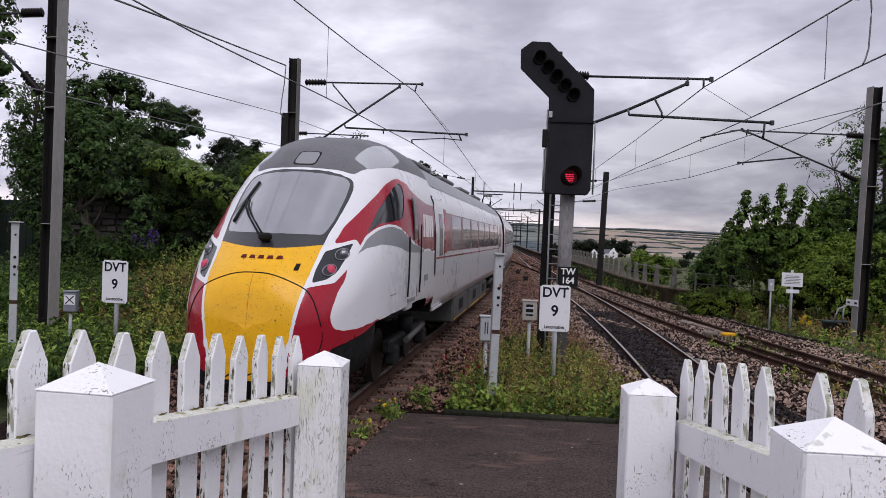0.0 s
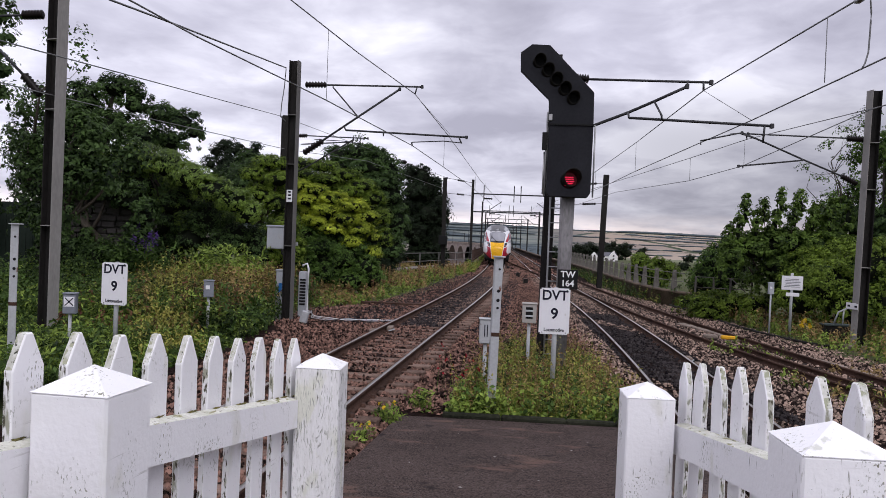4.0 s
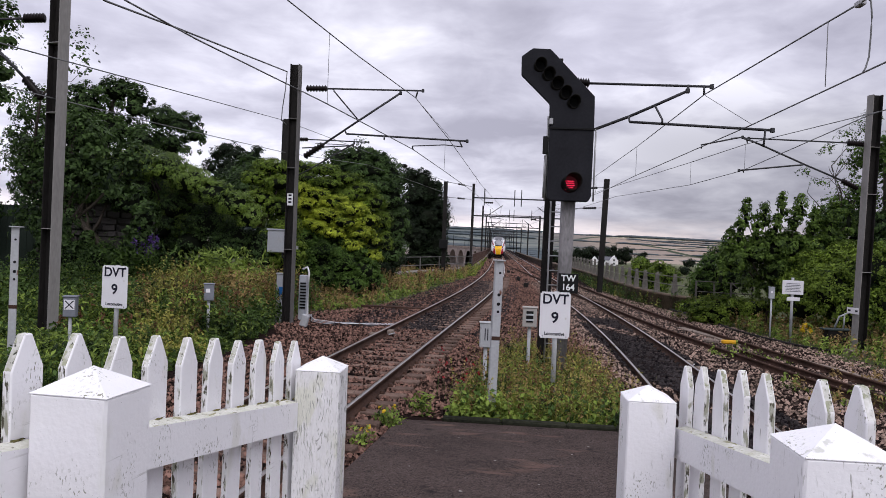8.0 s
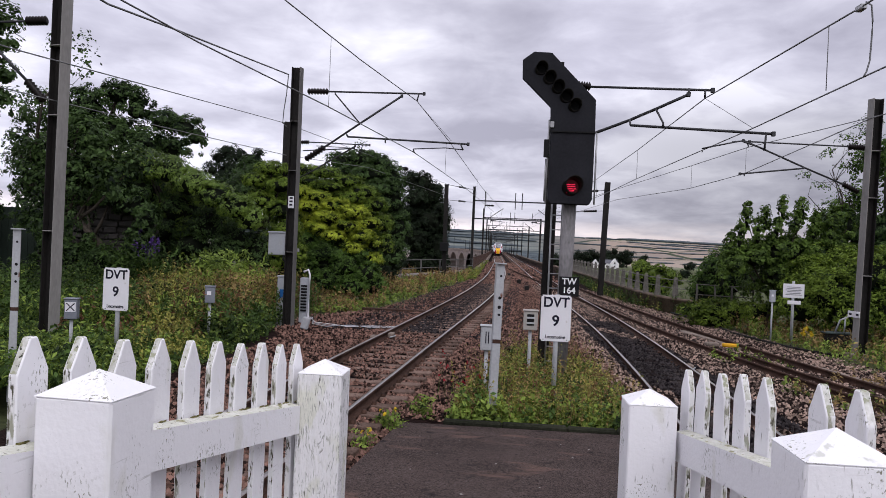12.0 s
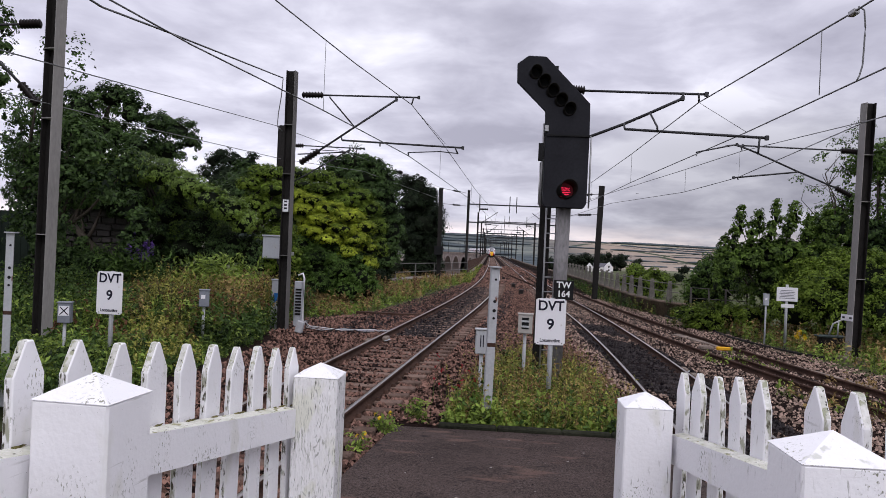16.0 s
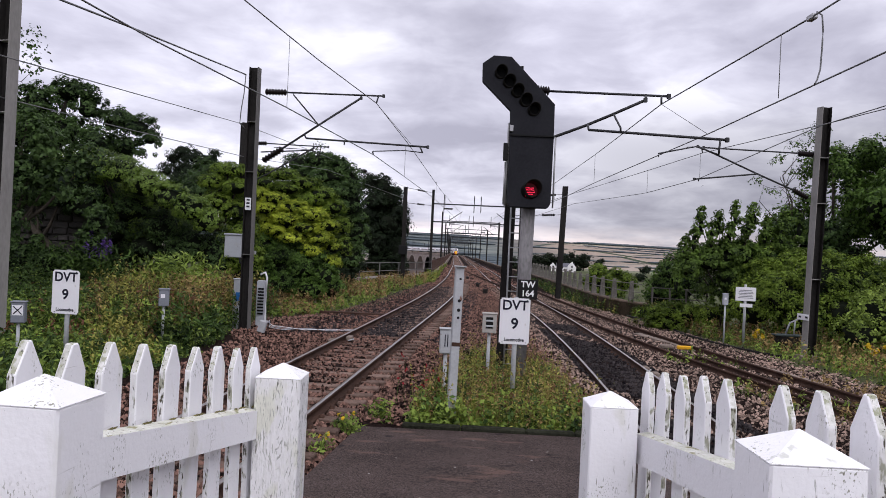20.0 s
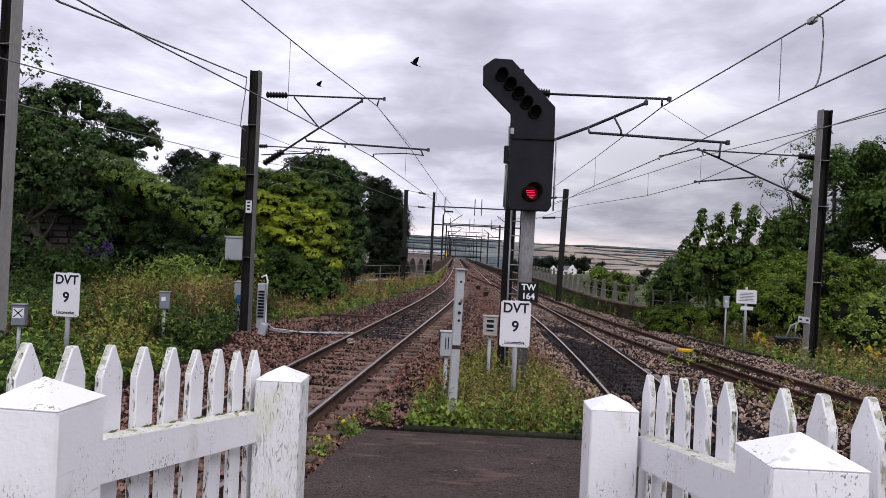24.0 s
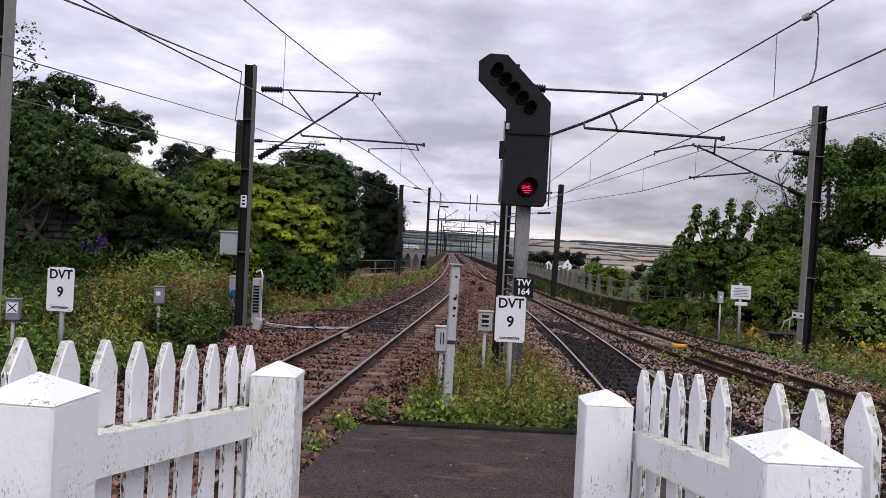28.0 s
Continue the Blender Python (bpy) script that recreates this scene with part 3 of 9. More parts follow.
def z_right(y):
    return -0.25 + 0.36 * smooth_step(40, 105, y) - 0.11 * smooth_step(140, 400, y)


LEFT = line_path([(-7.3, -60), (-2.75, 10), (-2.42, 15), (-2.07, 19.6), (-1.68, 25.4), (-0.86, 36.3), (-0.26, 51), (0.12, 68.5), (0.42, 122), (0.25, 250), (0.0, 400)], z_left, 450)
RIGHT = line_path([(0.4, -60), (3.55, 6), (4.14, 16.1), (4.28, 18.7), (4.42, 24.3), (4.53, 31.2), (4.50, 38.6), (4.10, 61), (3.88, 94), (3.85, 122), (3.68, 250), (3.42, 400)], z_right, 455, 643.5)
SIDING = line_path([(20.5, -45), (9.6, 9), (8.18, 17.6), (7.47, 22.7), (7.03, 27.4), (6.64, 32.9), (6.3, 38.4), (5.8, 48.3), (5.35, 59), (4.6, 75), (3.95, 94), (3.88, 100)], z_right)
CROSS = line_path([(4.45, 42), (3.9, 52), (2.4, 66), (1.0, 82), (0.36, 96)], lambda y: z_right(y) + (z_left(y) - z_right(y)) * smooth_step(46, 90, y))


def along(path):
    """Arc length of each point of a path, 0 where y = 0."""
    s = np.concatenate([[0], np.cumsum(np.linalg.norm(np.diff(path[:, :2], axis=0), axis=1))])
    return s - np.interp(0.0, path[:, 1], s)


S_LEFT = along(LEFT)


def on_left(s):
    return np.array([np.interp(s, S_LEFT, LEFT[:, k]) for k in range(3)])


def bed(x, y):
    """Height of the rail tops' plane over the whole track bed."""
    xl, xr = np.interp(y, LEFT[:900, 1], LEFT[:900, 0]), np.interp(y, RIGHT[:900, 1], RIGHT[:900, 0])
    t = np.clip((x - xl) / (xr - xl), 0, 1)
    return z_left(y) * (1 - t) + z_right(y) * t


def ground_z(x, y):
    x, y = np.asarray(x, float), np.asarray(y, float)
    bank = 1.2 * smooth_step(7.5, 15, -x) - 9.0 * smooth_step(16, 90, x) + 1.5 * smooth_step(15, 40, -x)
    near = -0.55 + bank
    d = np.hypot(x, y)
    gorge = -26 * np.exp(-((y - 420) / 300.0) ** 2) * smooth_step(45, -10, x) - 6.2
    rise = 52 * np.clip((d - 850) / 2150, 0, 1.0) ** 1.5
    rise = rise - 9 * np.clip((x - 350) / 600, 0, 1) * smooth_step(1500, 3000, d)
    rise = rise + 24 * np.exp(-((x + 260) / 650.0) ** 2 - ((y - 1900) / 520.0) ** 2)
    rise = rise + 3.5 * np.sin(x * 0.0065 + 1) * np.sin(y * 0.0041) * smooth_step(500, 1500, d)
    far = gorge + 6.2 * smooth_step(700, 1300, d) * 0.6 + rise
    return near + (far - near) * smooth_step(66, 170, y) - 60 * smooth_step(3300, 4600, d)


def sinh_grid(lo, hi, n, a):
    u = np.linspace(math.asinh(lo / a), math.asinh(hi / a), n)
    return a * np.sinh(u)


gx, gy = sinh_grid(-4600, 4600, 210, 9.0), sinh_grid(-400, 4800, 250, 14.0)
X, Y = np.meshgrid(gx, gy)
Zg = ground_z(X, Y)
near_bed = (X > -9) & (X < 12) & (Y < 90)
Zg = Zg + 0.05 * RNG.normal(size=Zg.shape) * (np.hypot(X, Y) < 200) * ~near_bed
ii, jj = np.meshgrid(np.arange(len(gy) - 1), np.arange(len(gx) - 1), indexing="ij")
w = len(gx)
quads = np.stack([ii * w + jj, ii * w + jj + 1, (ii + 1) * w + jj + 1, (ii + 1) * w + jj], -1).reshape(-1, 4)
GROUND = mat("rough_grass_and_fields", (0.10, 0.115, 0.045), (0.035, 0.040, 0.020), rough=0.95, bump=0.5, s1=0.4, s2=6, amount=0.9)
nt = GROUND.node_tree
N, L = nt.nodes, nt.links
bsdf = N["Principled BSDF"]
near_col = bsdf.inputs["Base Color"].links[0].from_socket
tc = N.new("ShaderNodeTexCoord")
mp = N.new("ShaderNodeMapping")
mp.inputs["Scale"].default_value = (1 / 260, 1 / 330, 0.0)
mp.inputs["Rotation"].default_value = (0, 0, 0.35)
L.new(tc.outputs["Object"], mp.inputs[0])
vor = N.new("ShaderNodeTexVoronoi")
vor.inputs["Scale"].default_value = 1.0
L.new(mp.outputs[0], vor.inputs["Vector"])
edge = N.new("ShaderNodeTexVoronoi")
edge.feature = "DISTANCE_TO_EDGE"
edge.inputs["Scale"].default_value = 1.0
L.new(mp.outputs[0], edge.inputs["Vector"])
sc = N.new("ShaderNodeSeparateColor")
L.new(vor.outputs["Color"], sc.inputs[0])
fr = N.new("ShaderNodeValToRGB")
fr.color_ramp.interpolation = "CONSTANT"
# Field tones are greyed to put distance haze into the colour.
for k, (at, c) in enumerate(((0.0, (0.31, 0.245, 0.195)), (0.28, (0.19, 0.20, 0.125)), (0.40, (0.265, 0.215, 0.18)), (0.72, (0.23, 0.225, 0.15)), (0.82, (0.33, 0.27, 0.22)))):
    e = fr.color_ramp.elements[k] if k < 2 else fr.color_ramp.elements.new(at)
    e.position, e.color = at, (*c, 1)
L.new(sc.outputs[0], fr.inputs[0])
lt = N.new("ShaderNodeMath")
lt.operation = "LESS_THAN"
lt.inputs[1].default_value = 0.016
L.new(edge.outputs["Distance"], lt.inputs[0])


def colour_mix(fac, a, b):
    n = N.new("ShaderNodeMix")
    n.data_type = "RGBA"
    L.new(fac, n.inputs[0])
    for i, v in ((6, a), (7, b)):
        if isinstance(v, tuple):
            n.inputs[i].default_value = (*v, 1)
        else:
            L.new(v, n.inputs[i])
    return n.outputs[2]


field = colour_mix(lt.outputs[0], fr.outputs[0], (0.035, 0.05, 0.025))
sx = N.new("ShaderNodeSeparateXYZ")
L.new(tc.outputs["Object"], sx.inputs[0])
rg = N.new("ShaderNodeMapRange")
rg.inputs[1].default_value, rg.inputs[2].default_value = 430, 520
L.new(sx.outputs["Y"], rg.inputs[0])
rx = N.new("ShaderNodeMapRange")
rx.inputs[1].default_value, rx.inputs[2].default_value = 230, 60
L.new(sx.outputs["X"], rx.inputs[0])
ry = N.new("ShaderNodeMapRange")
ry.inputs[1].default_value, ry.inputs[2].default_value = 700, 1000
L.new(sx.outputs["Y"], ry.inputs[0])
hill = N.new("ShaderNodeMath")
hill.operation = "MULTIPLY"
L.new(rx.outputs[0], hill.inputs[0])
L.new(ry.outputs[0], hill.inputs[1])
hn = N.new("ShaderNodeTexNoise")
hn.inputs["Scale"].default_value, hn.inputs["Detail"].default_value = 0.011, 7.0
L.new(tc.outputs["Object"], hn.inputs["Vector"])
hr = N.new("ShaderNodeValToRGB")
# Bluish greys paint haze over the far hillside.
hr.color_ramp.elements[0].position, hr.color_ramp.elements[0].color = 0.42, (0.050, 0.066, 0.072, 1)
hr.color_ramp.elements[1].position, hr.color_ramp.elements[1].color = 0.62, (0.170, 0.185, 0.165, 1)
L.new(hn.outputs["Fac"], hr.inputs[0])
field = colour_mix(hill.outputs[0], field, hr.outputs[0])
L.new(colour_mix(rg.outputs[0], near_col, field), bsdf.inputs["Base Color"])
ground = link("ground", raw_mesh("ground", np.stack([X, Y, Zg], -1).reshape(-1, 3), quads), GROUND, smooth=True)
tagged(ground, "rough grassy ground falling to stubble fields and hills", "ground", kind="structure")

# ballast bed over which the tracks run, near-black as painted shade between the stones
by = np.concatenate([np.arange(-30, 48, 0.3), np.arange(48, 150, 1.0), np.arange(150, 401, 5.0)])
bu = np.linspace(0, 1, 64)
e0 = np.interp(by, [-30, 8, 20, 25, 28, 34, 43, 55, 64, 80, 400], [-9, -6.6, -6.9, -6.4, -4.6, -3.9, -3.2, -2.2, -2.1, -1.9, -2.1])
e1 = np.interp(by, [-30, 8, 17, 25, 33, 45, 62, 110, 400], [19, 13.4, 11.8, 10.8, 9.8, 8.4, 7.4, 6.0, 5.6])
BX = e0[:, None] + (e1 - e0)[:, None] * bu
BY = np.repeat(by[:, None], 64, 1)
BZ = bed(BX, BY) - 0.178 + 0.012 * RNG.normal(size=BX.shape)
far_bank = smooth_step(52, 70, BY)
BZ -= 0.30 * (1 - smooth_step(0, 0.9, np.minimum(BX - e0[:, None], e1[:, None] - BX + 2.0 * far_bank)))
BZ += 0.34 * far_bank * smooth_step(1.3, 0.3, e1[:, None] - BX)
ii, jj = np.meshgrid(np.arange(len(by) - 1), np.arange(63), indexing="ij")
quads = np.stack([ii * 64 + jj, ii * 64 + jj + 1, (ii + 1) * 64 + jj + 1, (ii + 1) * 64 + jj], -1).reshape(-1, 4)
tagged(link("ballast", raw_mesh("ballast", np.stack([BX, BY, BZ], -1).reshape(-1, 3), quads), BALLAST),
       "brown-black crushed stone ballast under the tracks, its gap shade painted in", "ballast", kind="structure")


def side_of(path, x, y):
    """Offset to the right of a path and length along it, for points."""
    px = np.interp(y, path[:900, 1], path[:900, 0])
    return x - px


def stone_field(name, count, x0, x1, y0, y1, size, material, keep, rise=0.0):
    g = np.random.default_rng(11)
    t = g.random(count)
    y = y0 + (y1 - y0) * t ** 1.5
    x = g.uniform(x0, x1, count)
    ok = keep(x, y)
    x, y = x[ok], y[ok]
    n = len(x)
    s = size * g.uniform(0.6, 1.6, n)
    z = bed(x, y) - 0.168 + rise + s * g.uniform(-0.2, 0.5, n)
    base = np.array([(1, 0, 0), (0, 1, 0), (-1, 0, 0), (0, -1, 0), (0, 0, 1), (0.6, 0.6, 0.6), (-0.6, -0.5, 0.6)], float)
    faces = np.array([(0, 1, 5), (1, 4, 5), (4, 0, 5), (2, 3, 6), (3, 4, 6), (4, 2, 6), (1, 2, 4), (3, 0, 4)])
    v = base[None] * g.uniform(0.55, 1.1, (n, 7, 1)) * s[:, None, None] * 0.62
    a = g.uniform(0, 6.28, n)
    c, q = np.cos(a)[:, None], np.sin(a)[:, None]
    v = np.stack([v[..., 0] * c - v[..., 1] * q, v[..., 0] * q + v[..., 1] * c, v[..., 2] * 1.15], -1)
    v += np.stack([x, y, z], -1)[:, None, :]
    f = (np.arange(n) * 7)[:, None, None] + faces[None]
    return link(name, raw_mesh(name, v.reshape(-1, 3), f.reshape(-1, 3)), material)


def clear_of_tracks(x, y):
    ok = np.ones(len(x), bool)
    for path, s0 in ((LEFT, 0.0), (RIGHT, 0.1), (SIDING, 0.2)):
        d = side_of(path, x, y)
        inside = (np.abs(d) < 0.70)
        ph = np.mod(y - s0, 0.65)
        bare = np.mod(np.sin(x * 127.1 + y * 311.7) * 43758.5, 1.0) > 0.30
        ok &= ~(inside & (ph < 0.27) & bare)
        ok &= np.abs(np.abs(d) - 0.752) > 0.085
    ok &= ~((x > -1.35) & (x < 2.4) & (y < 11.45))
    return ok


def left_side(x, y):
    lo = np.interp(y, [8, 15, 19, 21, 25, 28, 34, 43, 55, 62], [-5.4, -5.3, -5.4, -6.0, -6.1, -4.4, -3.7, -3.0, -2.0, -1.9])
    return clear_of_tracks(x, y) & (x > lo) & (x < 2.9) & ~oily_left(x, y)


def oily(x, y):
    return (np.abs(x - 4.4) < 1.1) & (y < 33) & (np.sin(y * 0.45 + x) > -0.92)


def oily_left(x, y):
    d = side_of(LEFT, x, y)
    strewn = np.mod(np.sin(x * 91.7 + y * 173.3) * 24634.6, 1.0) > 0.5
    return ((np.abs(d) < 0.74 + 0.12 * np.sin(y * 1.7)) | ((d > -2.6) & (d < 1.9) & strewn)) & (y > 21.5) & (y < 52)


def right_side(x, y):
    hi = np.interp(y, [8, 17, 25, 33, 45, 62], [13, 11.4, 10.4, 9.5, 8.1, 7.2])
    return clear_of_tracks(x, y) & (x >= 2.6) & (x < hi) & ~oily(x, y)


stones = stone_field("ballast_stones", 92000, -6.8, 3.0, 6.5, 60, 0.050, STONE, left_side)
tagged(stones, "loose pinkish grey ballast stones beside the rails", "ballast", kind="stuff")
stones = stone_field("ballast_stones", 50000, 2.6, 11.5, 9, 60, 0.052, STONE_PALE, right_side)
tagged(stones, "loose brown ballast stones between the tracks", "ballast", kind="stuff")
stones = stone_field("ballast_stones", 10000, -1.9, 6.4, 59.5, 130, 0.13, STONE, lambda x, y: clear_of_tracks(x, y) & (x < np.interp(y, [60, 75, 130], [6.4, 5.7, 5.3])))
tagged(stones, "brown ballast running out onto the viaduct", "ballast", kind="stuff")
shoulder = lambda x, y: (np.abs(np.abs(side_of(LEFT, x, y)) - 1.12) < 0.27) & ~((x > -1.35) & (x < 2.4) & (y < 11.45))
stones = stone_field("ballast_stones", 76000, -5.2, 1.6, 7, 30, 0.047, STONE, shoulder, 0.012)
tagged(stones, "brown ballast heaped over the sleeper ends", "ballast", kind="stuff")
stones = stone_field("ballast_stones", 9000, -6.8, 9.0, -3, 7.5, 0.075, STONE, lambda x, y: clear_of_tracks(x, y) & ((x < -1.9) | (x > 2.75)))
tagged(stones, "brown ballast beside the platform ramp", "ballast", kind="stuff")
stones = stone_field("oily_ballast_stones", 17000, 3.2, 5.6, 8, 34, 0.055, OILY, lambda x, y: clear_of_tracks(x, y) & oily(x, y))
tagged(stones, "black oily ballast stones between the rails", "ballast", kind="stuff")
stones = stone_field("oily_ballast_stones", 16000, -5.0, 2.2, 21, 52, 0.06, OILY, lambda x, y: clear_of_tracks(x, y) & oily_left(x, y))
tagged(stones, "dark oily ballast stones on the curving line", "ballast", kind="stuff")

RAIL = [(-0.075, -0.16), (-0.075, -0.148), (-0.012, -0.13), (-0.012, -0.05), (-0.036, -0.04), (-0.036, -0.004), (0.036, -0.004), (0.036, -0.04),
        (0.012, -0.05), (0.012, -0.13), (0.075, -0.148), (0.075, -0.16)]


def offset_path(path, d, dz=0.0):
    t = np.gradient(path[:, :2], axis=0)
    t /= np.linalg.norm(t, axis=1, keepdims=True)
    out = path.copy()
    out[:, 0] += t[:, 1] * d
    out[:, 1] -= t[:, 0] * d
    out[:, 2] += dz
    return out


def sleeper_mesh(name, length, material):
    me = bpy.data.meshes.new(name)
    box_bm(length, 0.26, 0.2, (0, 0, -0.2), 0.012).to_mesh(me)
    me.materials.append(material)
    return me


SLEEPER_ME, TIMBER_ME = sleeper_mesh("sleeper", 2.5, SLEEPER), sleeper_mesh("sleeper", 2.5, TIMBER)


def track(path, y0, y_near, y1, first, label, sleeper, worn=RAIL_TOP):
    ob = thing("railway_track", (0, 0, 0), label, "railway track", "railway tracks")
    use = path[(path[:, 1] > y0) | (np.arange(len(path)) > 900)]
    for d in (-0.752, 0.752):
        rail = link("rail", sweep_mesh("rail", offset_path(use[::2], d), RAIL), RAIL_RUST, ob)
        head = [(-0.03, -0.006), (-0.026, 0.002), (0.026, 0.002), (0.03, -0.006)]
        link("rail_head", sweep_mesh("rail_head", offset_path(use[::2], d), head), worn, rail, "polished running surface")
    ys = np.arange(math.ceil((y0 - first) / 0.65) * 0.65 + first, y1, 0.65)
    xs, zs = np.interp(ys, path[:900, 1], path[:900, 0]), np.interp(ys, path[:900, 1], path[:900, 2])
    q = path[:900]
    hd = np.interp(ys, q[:-1, 1], np.arctan2(np.diff(q[:, 0]), np.diff(q[:, 1])))
    V, F = [], []
    C, CF = [], []
    for x, y, z, a in zip(xs, ys, zs, hd):
        tilt = random.uniform(-0.5, 0.5)
        if y < y_near:
            o = new("sleeper", sleeper)
            o.parent = ob
            o.matrix_basis = pose(x, y + 0.13, z - 0.163 + random.uniform(-0.006, 0.004), 0, 0, -math.degrees(a) + tilt)
        else:
            c, s = math.cos(a), -math.sin(a)
            b = len(V)
            for u, v, h in ((-1.25, -0.13, -0.2), (1.25, -0.13, -0.2), (1.25, 0.13, -0.2), (-1.25, 0.13, -0.2), (-1.25, -0.13, 0), (1.25, -0.13, 0), (1.25, 0.13, 0), (-1.25, 0.13, 0)):
                V.append((x + u * c - v * s, y + 0.13 + u * s + v * c, z - 0.165 + h))
            F += [(b + 4, b + 5, b + 6, b + 7), (b, b + 1, b + 5, b + 4), (b + 2, b + 3, b + 7, b + 6), (b + 1, b + 2, b + 6, b + 5), (b + 3, b, b + 4, b + 7)]
        if 4 < y < 48:
            for d in (-0.752, 0.752):
                for e in (-0.11, 0.11):
                    b = len(C)
                    cx, cy, cz = x + (d + e) * math.cos(a), y + 0.13 - (d + e) * math.sin(a), z - 0.165
                    for u, v, h in ((-1, -1, 0), (1, -1, 0), (1, 1, 0), (-1, 1, 0), (-0.7, -0.8, 0.05), (0.7, -0.8, 0.05), (0.7, 0.8, 0.05), (-0.7, 0.8, 0.05)):
                        C.append((cx + u * 0.04, cy + v * 0.06, cz + h))
                    CF += [(b + 4, b + 5, b + 6, b + 7), (b, b + 1, b + 5, b + 4), (b + 2, b + 3, b + 7, b + 6), (b + 1, b + 2, b + 6, b + 5), (b + 3, b, b + 4, b + 7)]
    if V:
        tagged(link("far_sleepers", raw_mesh("far_sleepers", np.array(V), np.array(F)), SLEEPER, ob), kind="stuff")
    if C:
        tagged(link("rail_fastening", raw_mesh("rail_fastening", np.array(C), np.array(CF)), RAIL_RUST, ob), kind="stuff")
    return ob


track(LEFT, -25, 120, 395, 0.0, "curving main line with rusty-sided rails on worn sleepers", SLEEPER_ME)
track(RIGHT, -25, 120, 395, 0.1, "main line with bright rail heads on dark oily sleepers", TIMBER_ME)
track(SIDING, -10, 92, 92, 0.2, "rusty siding track curving away from the main line", TIMBER_ME, RAIL_RUST)
tagged(link("crossover_rail", sweep_mesh("crossover_rail", offset_path(CROSS, -0.752), RAIL), RAIL_RUST), "rusty crossover rail between the two main lines", "rail", "crossover rails")
tagged(link("crossover_rail", sweep_mesh("crossover_rail", offset_path(CROSS, 0.752), RAIL), RAIL_RUST), "rusty crossover rail between the two main lines", "rail", "crossover rails")

near_siding = SIDING[(SIDING[:, 1] > 15.5) & (SIDING[:, 1] < 24.0)]
tagged(link("check_rail", sweep_mesh("check_rail", offset_path(near_siding, -0.2), RAIL), RAIL_RUST), "rusty short check rail inside the siding's rail", "rail")

# ---- platform ramp ----
ramp_y = np.array([-14, 1.2, 2.0, 2.6, 4, 6, 8, 10, 11.15])
ramp_z = np.array([0.90, 0.90, 0.885, 0.83, 0.685, 0.475, 0.265, 0.06, -0.055])
bm = bmesh.new()
rows = []
for y, z in zip(ramp_y, ramp_z):
    wl_, wr_ = (-1.75, 2.6) if y < 0 else (-1.42 + 0.012 * y, 2.42 - 0.012 * y)
    rows.append([bm.verts.new(p) for p in ((wl_, y, z - 1.6), (wl_, y, z), (wl_ + 0.02, y, z + 0.01), (wr_ - 0.02, y, z + 0.01), (wr_, y, z), (wr_, y, z - 1.6))])
for a, b in zip(rows, rows[1:]):
    for k in range(5):
        bm.faces.new((a[k], a[k + 1], b[k + 1], b[k]))
bm.faces.new(rows[0][::-1])
bm.faces.new(rows[-1])
bmesh.ops.recalc_face_normals(bm, faces=bm.faces)
pavement = part("pavement", bm, TARMAC, label="dark tarmac platform ramp with worn patches")
tagged(pavement, category="ramp", kind="structure")
g = random.Random(5)
kerb = thing("kerb", (0, 11.22, -0.20), "mossy dark stone kerb across the ramp's foot", "kerb", kind="structure")
x = -0.66
while x < 2.3:
    n = g.uniform(0.7, 0.95)
    part("kerb_stone", box_bm(n - 0.006, 0.15, 0.215 + g.uniform(-0.012, 0.012), (x + n / 2, g.uniform(-0.008, 0.008), 0), 0.025), KERB, kerb)
    x += n
# litter on the ramp
SCRAP = mat("dull_pale_scrap", (0.42, 0.39, 0.36), (0.24, 0.22, 0.20), rough=0.9, bump=0.2)
for x, y, r in ((0.98, 8.9, 0.014), (0.93, 9.9, 0.010), (-0.55, 8.6, 0.010), (0.1, 8.2, 0.013), (1.25, 9.6, 0.011), (1.32, 7.4, 0.020), (-0.2, 6.6, 0.012), (0.5, 7.1, 0.008), (-0.75, 7.6, 0.009), (0.35, 10.3, 0.010), (1.1, 6.4, 0.009), (-0.35, 9.7, 0.008), (0.72, 5.9, 0.010), (-0.6, 5.8, 0.008)):
    z = float(np.interp(y, ramp_y, ramp_z)) + 0.012
    bm = bmesh.new()
    bmesh.ops.create_icosphere(bm, subdivisions=1, radius=r)
    for v in bm.verts:
        v.co = Vector((v.co.x * g.uniform(0.5, 2.4), v.co.y * g.uniform(0.5, 1.6), v.co.z * 0.4))
    tagged(link("paper_scrap", (lambda me: (bm.to_mesh(me), bm.free(), me)[2])(bpy.data.meshes.new("paper_scrap")), SCRAP), "small pale scrap lying on the tarmac", "litter", "scraps on the ramp").matrix_basis = pose(x, y, z, 0, 0, g.uniform(0, 180))

# ---- viaduct ----
viaduct = thing("viaduct", (0, 0, 0), "long sandstone railway viaduct with tall round arches", "viaduct", kind="structure")
MID = offset_path(LEFT, 1.75)
vs = (S_LEFT > 71) & (np.arange(len(LEFT)) % 6 == 0)
deck = MID[vs]
link("deck", sweep_mesh("deck", deck, [(-4.1, -0.45), (4.1, -0.45), (4.1, -1.6), (-4.1, -1.6)]), SANDSTONE, viaduct)
